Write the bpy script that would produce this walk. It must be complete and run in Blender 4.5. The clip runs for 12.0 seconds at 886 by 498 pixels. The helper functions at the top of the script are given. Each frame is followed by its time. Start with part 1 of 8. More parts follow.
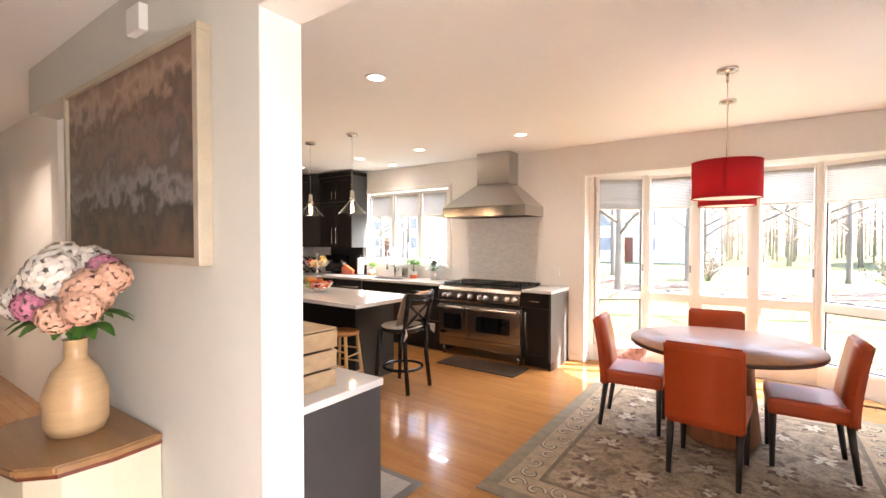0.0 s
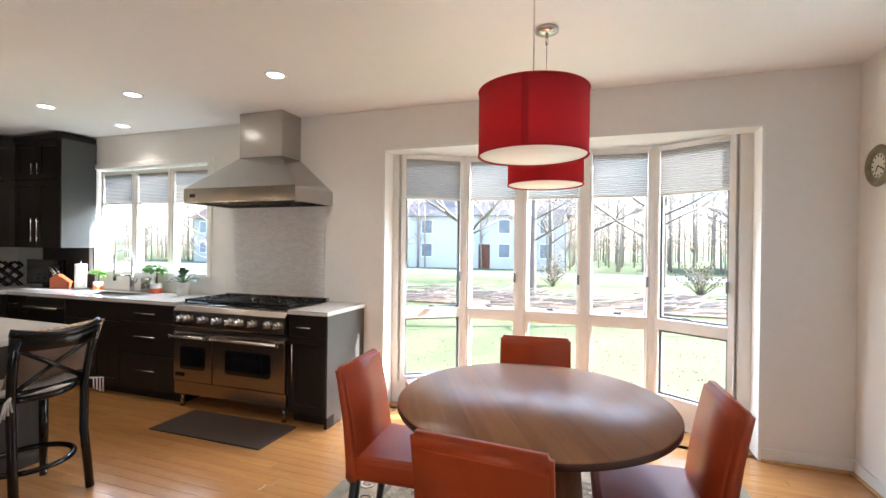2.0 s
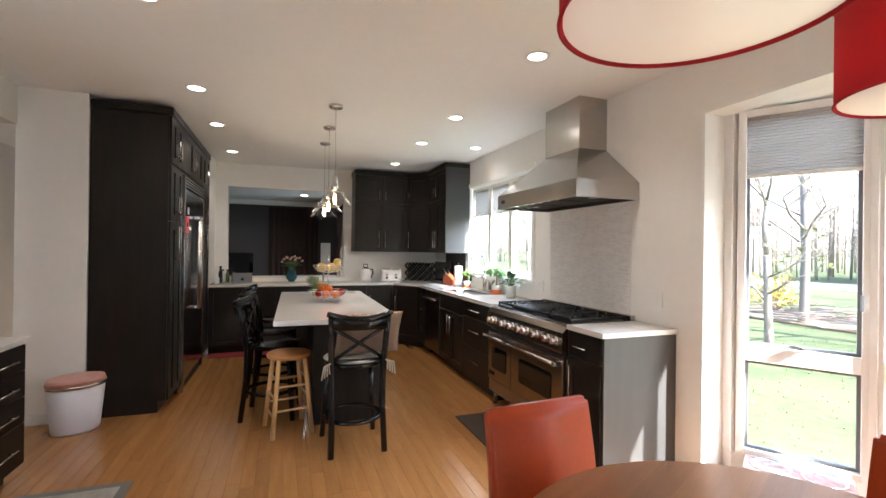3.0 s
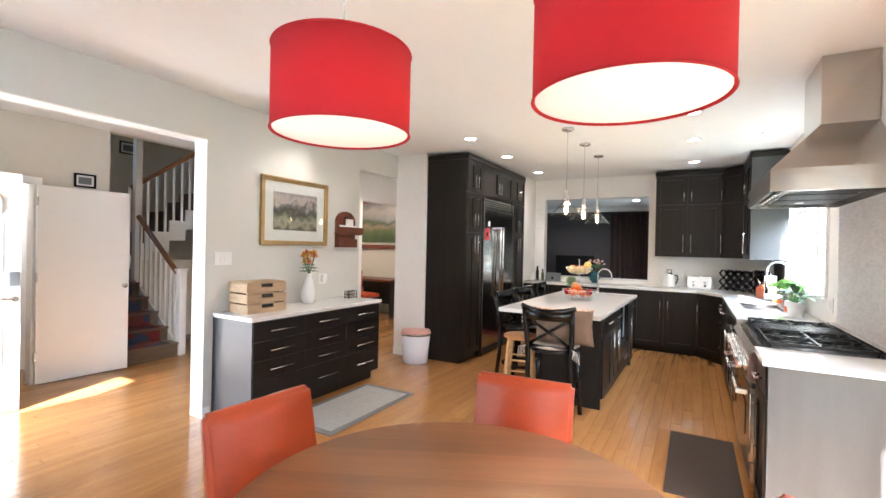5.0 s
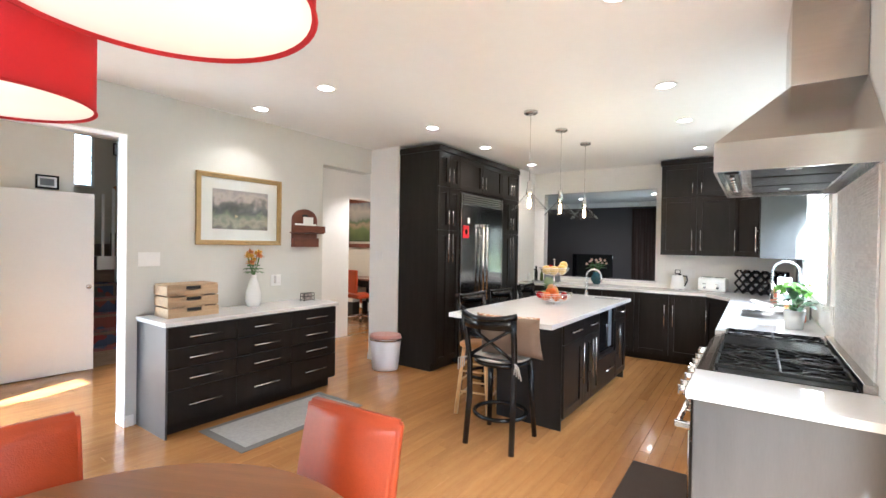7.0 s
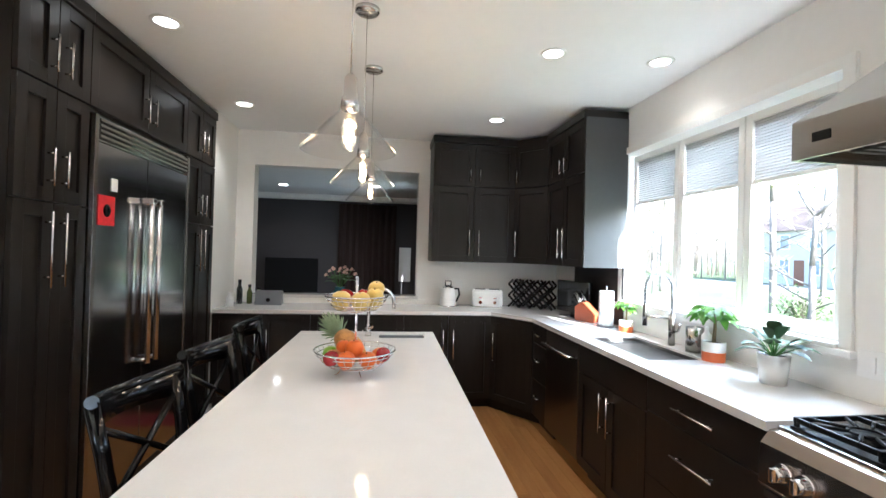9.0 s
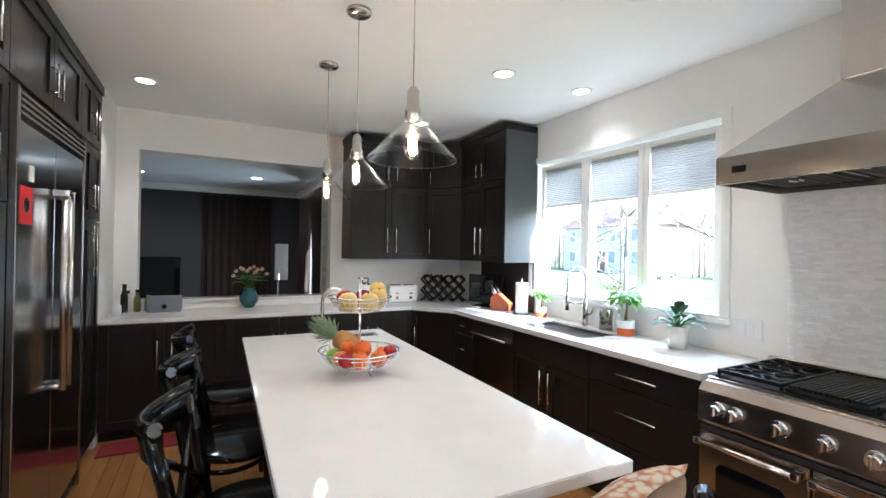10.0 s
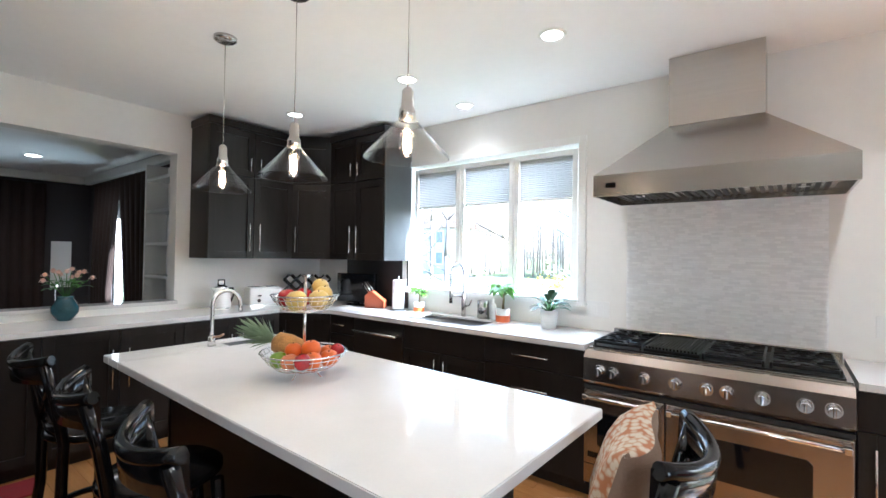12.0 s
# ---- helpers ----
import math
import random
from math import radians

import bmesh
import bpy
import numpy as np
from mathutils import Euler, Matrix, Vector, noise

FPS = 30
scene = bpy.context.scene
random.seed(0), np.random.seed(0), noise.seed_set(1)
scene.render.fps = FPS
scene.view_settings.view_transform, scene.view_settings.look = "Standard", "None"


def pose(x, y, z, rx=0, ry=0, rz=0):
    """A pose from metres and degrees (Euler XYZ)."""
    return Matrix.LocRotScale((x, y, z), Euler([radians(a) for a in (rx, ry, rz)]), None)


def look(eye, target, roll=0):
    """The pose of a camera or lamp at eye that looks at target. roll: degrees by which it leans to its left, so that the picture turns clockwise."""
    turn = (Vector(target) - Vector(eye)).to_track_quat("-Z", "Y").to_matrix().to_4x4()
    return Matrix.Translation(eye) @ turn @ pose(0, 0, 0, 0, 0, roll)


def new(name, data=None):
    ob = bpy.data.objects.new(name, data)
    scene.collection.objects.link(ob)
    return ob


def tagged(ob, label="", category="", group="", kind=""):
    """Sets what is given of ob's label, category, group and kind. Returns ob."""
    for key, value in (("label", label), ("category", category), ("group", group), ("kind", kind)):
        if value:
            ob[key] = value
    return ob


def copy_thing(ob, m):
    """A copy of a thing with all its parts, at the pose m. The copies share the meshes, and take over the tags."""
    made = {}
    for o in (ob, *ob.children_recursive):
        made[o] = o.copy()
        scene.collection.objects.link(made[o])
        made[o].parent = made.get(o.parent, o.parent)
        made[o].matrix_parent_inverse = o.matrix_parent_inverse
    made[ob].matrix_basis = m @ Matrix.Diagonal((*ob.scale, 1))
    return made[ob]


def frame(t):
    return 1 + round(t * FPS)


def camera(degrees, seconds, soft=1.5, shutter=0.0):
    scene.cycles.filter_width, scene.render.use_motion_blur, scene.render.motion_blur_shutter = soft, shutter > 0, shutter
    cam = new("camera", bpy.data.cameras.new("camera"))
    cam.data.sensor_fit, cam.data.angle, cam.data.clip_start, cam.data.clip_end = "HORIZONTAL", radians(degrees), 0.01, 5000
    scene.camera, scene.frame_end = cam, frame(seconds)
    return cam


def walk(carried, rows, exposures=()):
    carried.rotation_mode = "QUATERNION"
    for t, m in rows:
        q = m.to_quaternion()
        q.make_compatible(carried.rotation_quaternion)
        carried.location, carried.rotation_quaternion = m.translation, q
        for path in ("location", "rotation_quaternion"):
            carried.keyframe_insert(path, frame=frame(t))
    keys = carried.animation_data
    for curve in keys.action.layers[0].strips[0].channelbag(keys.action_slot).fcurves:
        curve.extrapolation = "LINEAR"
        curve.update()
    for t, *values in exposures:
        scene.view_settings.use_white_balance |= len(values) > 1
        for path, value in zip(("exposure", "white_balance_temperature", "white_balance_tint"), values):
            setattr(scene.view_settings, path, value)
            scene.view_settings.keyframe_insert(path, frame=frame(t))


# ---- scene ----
cam = camera(89.8, 12.0)
PATH = [
    (0, (0.272, 0.006, 1.55), (-0.912, 1.69, 1.507), 0.0),
    (0.5, (0.152, 0.2, 1.522), (-0.749, 2.008, 1.488), 0.0),
    (1, (0.063, 0.444, 1.494), (-0.499, 2.23, 1.471), 0.2),
    (1.5, (0.2, 1.061, 1.489), (-0.173, 3.026, 1.463), 0.4),
    (2, (0.33, 1.905, 1.478), (-0.31, 3.80, 1.469), 0.65),
    (2.5, (0.35, 2.558, 1.477), (-1.06, 3.977, 1.47), 0.7),
    (3, (0.618, 3.065, 1.459), (-1.263, 3.744, 1.464), 0.75),
    (3.5, (1.134, 3.587, 1.476), (-0.865, 3.553, 1.478), 1.0),
    (5.5, (1.155, 4.821, 1.497), (-0.535, 3.752, 1.485), 1.1),
    (6, (0.964, 4.944, 1.505), (-0.693, 3.823, 1.49), 0.9),
    (6.5, (0.734, 5.072, 1.499), (-0.908, 3.93, 1.484), 1.0),
    (7, (0.338, 5.181, 1.504), (-1.3, 4.032, 1.487), 0.9),
    (7.5, (-0.423, 5.138, 1.552), (-2.147, 4.125, 1.531), 1.1),
    (9.5, (-1.981, 3.116, 1.492), (-3.864, 3.79, 1.513), 1.3),
    (10, (-1.958, 2.859, 1.516), (-3.729, 3.788, 1.525), 1.0),
    (10.5, (-2.003, 2.668, 1.495), (-3.669, 3.774, 1.515), 0.9),
    (11, (-2.058, 2.492, 1.486), (-3.589, 3.777, 1.51), 1.0),
    (11.5, (-2.157, 2.354, 1.474), (-3.538, 3.8, 1.505), 0.9),
    (12, (-2.304, 2.277, 1.48), (-3.525, 3.861, 1.508), 0.9),
]
EXPOSURES = [(0, 3.5, 6900, 20), (1, 3.4, 6700, 17), (1.6, 3.22, 6150, 11), (2, 2.95, 5900, 10), (2.6, 2.7, 5800, 10), (3.4, 3.48, 6100, 11), (5.5, 3.9, 5600, 9), (7, 3.88, 5550, 8), (7.6, 3.7, 5650, 8), (9.5, 3.35, 5350, 7), (12, 3.55, 5200, 7)]
walk(cam, [(t, look(eye, target, roll)) for t, eye, target, roll in PATH], EXPOSURES)

# ---- world and large lights ----
SUN_WAY = Vector((-2.5, -1.0, -1.95)).normalized()
world = bpy.data.worlds.new("world")
scene.world = world
world.use_nodes = True
wn = world.node_tree.nodes
sky = wn.new("ShaderNodeTexSky")
sky.sky_type = "NISHITA"
sky.sun_disc = False
sky.sun_elevation = math.asin(-SUN_WAY.z)
sky.sun_rotation = math.atan2(-SUN_WAY.x, -SUN_WAY.y)
sky.air_density, sky.dust_density = 1.0, 2.5
wn["Background"].inputs["Strength"].default_value = 0.15
world.node_tree.links.new(sky.outputs[0], wn["Background"].inputs["Color"])


def lamp(name, kind, m, power, colour=(1, 1, 1), size=0.1, size_y=0.0, spot=0.0):
    data = bpy.data.lights.new(name, kind)
    data.energy, data.color = power, colour
    if kind == "AREA":
        data.shape, data.size, data.size_y = "RECTANGLE", size, size_y or size
    elif kind == "SPOT":
        data.shadow_soft_size, data.spot_size, data.spot_blend = size, radians(spot), 0.6
    elif kind == "POINT":
        data.shadow_soft_size = size
    ob = new(name, data)
    ob.matrix_world = m
    return ob


sun = lamp("sun", "SUN", look((0, 0, 0), SUN_WAY), 4.5, (1.0, 0.95, 0.88))
sun.data.angle = radians(0.6)
# sky light standing in the openings
DAY = (0.84, 0.93, 1.0)
lamp("daylight_bay", "AREA", look((0, 6.95, 2.95), (0, 3.9, 0.5)), 75, DAY, 2.8, 1.1)
lamp("daylight_kitchen", "AREA", look((-4.42, 6.35, 2.75), (-4.42, 3.6, 0.6)), 25, DAY, 1.7, 0.8)
lamp("daylight_door", "AREA", look((0.95, 0.02, 1.05), (-1, 0.02, 0.8)), 5.5, DAY, 0.85, 1.9)
lamp("daylight_living", "AREA", look((3.5, 5.6, 1.5), (3.3, 3, 1.0)), 28, DAY, 2.0, 1.6)
lamp("daylight_lounge", "AREA", look((-9.2, 4.8, 1.3), (-9.2, 2, 1.0)), 7, DAY, 1.2, 1.6)


# ---- materials ----
def mat(name, colour, rough=0.6, metal=0.0, var=0.06, scale=6.0, bump=0.0, bump_scale=60.0, spec=0.5, coat=0.0, island=0.0, stretch=(1, 1, 1)):
    """A plain surface with two scales of variation: broad tone and fine grain."""
    m = bpy.data.materials.new(name)
    m.use_nodes = True
    nt = m.node_tree
    p = nt.nodes["Principled BSDF"]
    p.inputs["Roughness"].default_value, p.inputs["Metallic"].default_value = rough, metal
    p.inputs["Specular IOR Level"].default_value = spec
    p.inputs["Coat Weight"].default_value = coat
    co = nt.nodes.new("ShaderNodeTexCoord")
    mp = nt.nodes.new("ShaderNodeMapping")
    mp.inputs["Scale"].default_value = stretch
    nt.links.new(co.outputs["Object"], mp.inputs["Vector"])
    fac = None
    if var:
        n1, n2 = nt.nodes.new("ShaderNodeTexNoise"), nt.nodes.new("ShaderNodeTexNoise")
        n1.inputs["Scale"].default_value, n2.inputs["Scale"].default_value = scale, scale * 11
        n1.inputs["Detail"].default_value = n2.inputs["Detail"].default_value = 3
        mix = nt.nodes.new("ShaderNodeMix")
        mix.inputs[0].default_value = 0.4
        nt.links.new(mp.outputs[0], n1.inputs["Vector"]), nt.links.new(mp.outputs[0], n2.inputs["Vector"])
        nt.links.new(n1.outputs["Fac"], mix.inputs[2]), nt.links.new(n2.outputs["Fac"], mix.inputs[3])
        ramp = nt.nodes.new("ShaderNodeValToRGB")
        ramp.color_ramp.elements[0].position, ramp.color_ramp.elements[1].position = 0.3, 0.7
        ramp.color_ramp.elements[0].color = (*[c * (1 - var) for c in colour], 1)
        ramp.color_ramp.elements[1].color = (*[min(1, c * (1 + var)) for c in colour], 1)
        nt.links.new(mix.outputs[0], ramp.inputs[0])
        out = ramp.outputs[0]
        if island:
            info = nt.nodes.new("ShaderNodeObjectInfo")
            geo = nt.nodes.new("ShaderNodeNewGeometry")
            add = nt.nodes.new("ShaderNodeMath")
            add.operation = "ADD"
            fr = nt.nodes.new("ShaderNodeMath")
            fr.operation = "FRACT"
            nt.links.new(info.outputs["Random"], add.inputs[0]), nt.links.new(geo.outputs["Random Per Island"], add.inputs[1])
            nt.links.new(add.outputs[0], fr.inputs[0])
            hsv = nt.nodes.new("ShaderNodeHueSaturation")
            mr = nt.nodes.new("ShaderNodeMapRange")
            mr.inputs["To Min"].default_value, mr.inputs["To Max"].default_value = 1 - island, 1 + island
            nt.links.new(fr.outputs[0], mr.inputs["Value"])
            nt.links.new(mr.outputs[0], hsv.inputs["Value"])
            nt.links.new(out, hsv.inputs["Color"])
            out = hsv.outputs[0]
        nt.links.new(out, p.inputs["Base Color"])
        rr = nt.nodes.new("ShaderNodeMapRange")
        rr.inputs["To Min"].default_value, rr.inputs["To Max"].default_value = max(0.02, rough * 0.88), min(1, rough * 1.12)
        nt.links.new(n1.outputs["Fac"], rr.inputs["Value"])
        nt.links.new(rr.outputs[0], p.inputs["Roughness"])
    else:
        p.inputs["Base Color"].default_value = (*colour, 1)
    if bump:
        nb, bp = nt.nodes.new("ShaderNodeTexNoise"), nt.nodes.new("ShaderNodeBump")
        nb.inputs["Scale"].default_value = bump_scale
        bp.inputs["Strength"].default_value, bp.inputs["Distance"].default_value = bump, 0.004
        nt.links.new(mp.outputs[0], nb.inputs["Vector"])
        nt.links.new(nb.outputs["Fac"], bp.inputs["Height"]), nt.links.new(bp.outputs[0], p.inputs["Normal"])
    return m


def wood(name, dark, light, rough=0.3, axis=(1, 14, 14), island=0.0, coat=0.0, spec=0.5):
    m = mat(name, light, rough, 0, 0.1, 2.0, 0.05, 30, island=island, stretch=axis, coat=coat, spec=spec)
    nt = m.node_tree
    ramp = [n for n in nt.nodes if n.type == "VALTORGB"][0]
    ramp.color_ramp.elements[0].color, ramp.color_ramp.elements[1].color = (*dark, 1), (*light, 1)
    ramp.color_ramp.elements[0].position, ramp.color_ramp.elements[1].position = 0.28, 0.68
    return m


def glow(name, colour, power):
    m = bpy.data.materials.new(name)
    m.use_nodes = True
    p = m.node_tree.nodes["Principled BSDF"]
    p.inputs["Base Color"].default_value = (*colour, 1)
    p.inputs["Emission Color"].default_value = (*colour, 1)
    p.inputs["Emission Strength"].default_value = power
    return m


def clear(name, tint=(1, 1, 1), rough=0.0, ior=1.45):
    m = bpy.data.materials.new(name)
    m.use_nodes = True
    nt = m.node_tree
    fr, pw, ma, tr, gl, mx = (nt.nodes.new(t) for t in ("ShaderNodeLayerWeight", "ShaderNodeMath", "ShaderNodeMath", "ShaderNodeBsdfTransparent", "ShaderNodeBsdfGlossy", "ShaderNodeMixShader"))
    fr.inputs["Blend"].default_value = 0.5
    pw.operation, pw.inputs[1].default_value = "POWER", 4.0
    ma.operation, ma.inputs[1].default_value, ma.inputs[2].default_value = "MULTIPLY_ADD", 0.7, ((ior - 1) / (ior + 1)) ** 2
    nt.links.new(fr.outputs["Facing"], pw.inputs[0]), nt.links.new(pw.outputs[0], ma.inputs[0])
    tr.inputs["Color"].default_value = (*tint, 1)
    gl.inputs["Roughness"].default_value = rough
    nt.links.new(ma.outputs[0], mx.inputs[0]), nt.links.new(tr.outputs[0], mx.inputs[1]), nt.links.new(gl.outputs[0], mx.inputs[2])
    nt.links.new(mx.outputs[0], nt.nodes["Material Output"].inputs["Surface"])
    return m


def cloth(name, colour, through_light=0.3, var=0.05, scale=8.0, rough=0.9):
    """Thin fabric that lets part of the light through."""
    m = mat(name, colour, rough, 0, var, scale, 0.15, 400)
    nt = m.node_tree
    tr, mx = nt.nodes.new("ShaderNodeBsdfTranslucent"), nt.nodes.new("ShaderNodeMixShader")
    tr.inputs["Color"].default_value = (*colour, 1)
    mx.inputs[0].default_value = through_light
    out = nt.nodes["Material Output"]
    nt.links.new(nt.nodes["Principled BSDF"].outputs[0], mx.inputs[1])
    nt.links.new(tr.outputs[0], mx.inputs[2]), nt.links.new(mx.outputs[0], out.inputs["Surface"])
    return m


M_WALL = mat("wall_paint", (0.83, 0.81, 0.775), 0.75, 0, 0.025, 1.5, 0.06, 180)
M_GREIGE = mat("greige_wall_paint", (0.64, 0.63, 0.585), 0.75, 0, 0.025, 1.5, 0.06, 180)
M_TAN = mat("tan_wall_paint", (0.68, 0.63, 0.54), 0.75, 0, 0.03, 1.5, 0.06, 180)
M_CEIL = mat("ceiling_paint", (0.89, 0.885, 0.875), 0.85, 0, 0.02, 1.2, 0.05, 160)
M_TRIM = mat("white_trim_paint", (0.84, 0.83, 0.80), 0.4, 0, 0.02, 3)
M_FLOOR = wood("maple_floor", (0.335, 0.148, 0.046), (0.45, 0.22, 0.076), 0.17, axis=(1.0, 9, 9), island=0.10, coat=0.25)
M_JOINT = mat("floor_joint", (0.20, 0.105, 0.045), 0.6, 0, 0.1, 5)
M_ESP = wood("espresso_cabinet", (0.011, 0.0088, 0.0076), (0.019, 0.0152, 0.013), 0.34, axis=(9, 9, 1.2), spec=0.25)
# near-black for dark bodies, and for shade painted into slots and holes
M_ESP_D = mat("dark_body_and_slot_shade", (0.02, 0.018, 0.017), 0.6, 0, 0.1, 5)
M_QUARTZ = mat("white_quartz", (0.70, 0.685, 0.67), 0.07, 0, 0.03, 9, spec=0.5)
M_STEEL = mat("brushed_steel", (0.36, 0.335, 0.31), 0.22, 1.0, 0.04, 3, stretch=(0.6, 0.6, 30))
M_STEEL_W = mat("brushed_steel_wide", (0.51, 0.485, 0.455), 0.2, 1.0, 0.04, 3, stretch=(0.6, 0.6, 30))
M_NICKEL = mat("satin_nickel", (0.62, 0.60, 0.575), 0.26, 1.0, 0.04, 20)
M_CHROME = mat("polished_chrome", (0.82, 0.82, 0.82), 0.08, 1.0, 0.02, 10)
M_IRON = mat("cast_iron", (0.007, 0.007, 0.007), 0.34, 0, 0.2, 60, 0.2, 300, spec=0.25)
M_BLACK = mat("black_lacquer", (0.005, 0.005, 0.0055), 0.13, 0, 0.15, 9, spec=0.35)
M_BLACKGLASS = mat("black_glass", (0.006, 0.006, 0.007), 0.05, 0, 0.1, 4)
M_LEATHER = mat("orange_red_leather", (0.44, 0.060, 0.014), 0.36, 0, 0.10, 5, 0.25, 220, spec=0.35)
M_BROWN = mat("brown_leather", (0.17, 0.052, 0.026), 0.34, 0, 0.18, 4, 0.3, 150)
M_LEG = mat("dark_chair_leg", (0.018, 0.013, 0.011), 0.35, 0, 0.15, 14)
M_WALNUT = wood("walnut_tabletop", (0.25, 0.102, 0.04), (0.38, 0.175, 0.073), 0.33, axis=(0.5, 11, 8), spec=0.5)
for e, q in zip([k for k in M_WALNUT.node_tree.nodes if k.type == "VALTORGB"][0].color_ramp.elements, (0.30, 0.70)):
    e.position = q


def staves(m, width, spread):
    """Glued boards along x, each with a tone of its own."""
    nt = m.node_tree
    p = nt.nodes["Principled BSDF"]
    co, sep, div, fl_, wn_, mr, hsv = (nt.nodes.new(t) for t in ("ShaderNodeTexCoord", "ShaderNodeSeparateXYZ", "ShaderNodeMath", "ShaderNodeMath", "ShaderNodeTexWhiteNoise", "ShaderNodeMapRange", "ShaderNodeHueSaturation"))
    div.operation, div.inputs[1].default_value = "DIVIDE", width
    fl_.operation = "FLOOR"
    wn_.noise_dimensions = "1D"
    mr.inputs["To Min"].default_value, mr.inputs["To Max"].default_value = 1 - spread, 1 + spread
    old = p.inputs["Base Color"].links[0].from_socket
    nt.links.new(co.outputs["Object"], sep.inputs[0]), nt.links.new(sep.outputs[1], div.inputs[0]), nt.links.new(div.outputs[0], fl_.inputs[0])
    nt.links.new(fl_.outputs[0], wn_.inputs["W"]), nt.links.new(wn_.outputs["Value"], mr.inputs["Value"]), nt.links.new(mr.outputs[0], hsv.inputs["Value"])
    nt.links.new(old, hsv.inputs["Color"]), nt.links.new(hsv.outputs[0], p.inputs["Base Color"])


staves(M_WALNUT, 0.09, 0.15)
M_WALNUT_P = wood("walnut_pedestal", (0.15, 0.052, 0.022), (0.36, 0.14, 0.06), 0.4, axis=(9, 9, 1))
M_PINE = wood("natural_pine", (0.50, 0.27, 0.10), (0.68, 0.42, 0.18), 0.4, axis=(8, 8, 1.5))
M_CRATE = wood("pale_crate_wood", (0.36, 0.24, 0.13), (0.52, 0.36, 0.21), 0.6, axis=(2, 9, 12))
M_OAK = wood("oak_handrail", (0.22, 0.085, 0.028), (0.38, 0.16, 0.055), 0.35, axis=(6, 2, 6))
M_RED = cloth("red_lampshade", (0.60, 0.026, 0.034), 0.35, 0.04, 12)
M_SHADE = cloth("pleated_blind", (0.50, 0.495, 0.485), 0.07, 0.03, 9)
M_SHEER = cloth("white_sheer_curtain", (0.85, 0.85, 0.86), 0.5, 0.03, 5)
M_DRAPE = mat("dark_brown_drape", (0.030, 0.017, 0.013), 0.85, 0, 0.2, 6, 0.2, 200)
M_DARKWALL = mat("dark_accent_wall", (0.055, 0.050, 0.052), 0.8, 0, 0.06, 2)
M_GLASS = clear("window_glass", (0.98, 0.99, 0.99), 0.0, 1.3)
M_LAMPGLASS = clear("clear_lamp_glass", (0.995, 0.99, 0.98), 0.01, 1.35)
M_DIFF = glow("lit_lamp_diffuser", (1.0, 0.86, 0.68), 0.045)
M_CAN = glow("lit_downlight", (1.0, 0.93, 0.82), 1.6)
M_BULB = glow("lit_filament", (1.0, 0.66, 0.32), 9)
M_TILE = mat("pale_mosaic_tile", (0.89, 0.89, 0.885), 0.42, 0, 0.03, 12, island=0.07)
M_GROUT = mat("grout", (0.84, 0.84, 0.83), 0.8, 0, 0.05, 20)
M_PLASTIC = mat("white_plastic", (0.82, 0.81, 0.79), 0.35, 0, 0.02, 8)
M_GREYPL = mat("grey_plastic_and_shaded_sash", (0.16, 0.17, 0.18), 0.4, 0, 0.06, 10)
M_MAT = mat("dark_rubber_mat", (0.034, 0.017, 0.009), 0.7, 0, 0.2, 10, 0.3, 150)
M_GOLD = mat("antique_gold_frame", (0.42, 0.29, 0.13), 0.38, 0.7, 0.2, 18, 0.3, 80)
M_MAHOG = wood("mahogany", (0.085, 0.020, 0.010), (0.18, 0.048, 0.022), 0.35, axis=(3, 8, 8))
M_GREEN = mat("leaf_green", (0.055, 0.17, 0.025), 0.45, 0, 0.3, 30)
M_GREEN2 = cloth("bright_leaf_green", (0.11, 0.26, 0.03), 0.3, 0.25, 30, 0.45)
M_GREENP = mat("dark_variegated_leaf", (0.045, 0.09, 0.035), 0.4, 0, 0.5, 25)
M_SOIL = mat("potting_soil", (0.035, 0.022, 0.014), 0.95, 0, 0.4, 60)
M_POT = mat("white_ceramic", (0.82, 0.81, 0.79), 0.25, 0, 0.02, 10)
M_TERRA = mat("orange_glaze", (0.62, 0.13, 0.035), 0.35, 0, 0.08, 12)
M_STONE = mat("pale_room_floor", (0.62, 0.62, 0.62), 0.45, 0, 0.06, 1.5)


# ---- building helpers ----
def box(bm, x0, x1, y0, y1, z0, z1, bev=0.0):
    b = bm if not bev else bmesh.new()
    vs = [b.verts.new((x, y, z)) for z in (z0, z1) for x, y in ((x0, y0), (x1, y0), (x1, y1), (x0, y1))]
    for f in ((3, 2, 1, 0), (4, 5, 6, 7), (0, 1, 5, 4), (1, 2, 6, 5), (2, 3, 7, 6), (3, 0, 4, 7)):
        b.faces.new([vs[i] for i in f])
    if bev:
        bmesh.ops.bevel(b, geom=b.edges[:], offset=min(bev, 0.45 * min(x1 - x0, y1 - y0, z1 - z0)), segments=2, affect="EDGES", profile=0.6)
        merge(bm, b)
    return bm


def merge(bm, other, m=None):
    other.verts.index_update()
    vs = [bm.verts.new(m @ v.co if m else v.co) for v in other.verts]
    for f in other.faces:
        nf = bm.faces.new([vs[v.index] for v in f.verts])
        nf.smooth = f.smooth
    other.free()


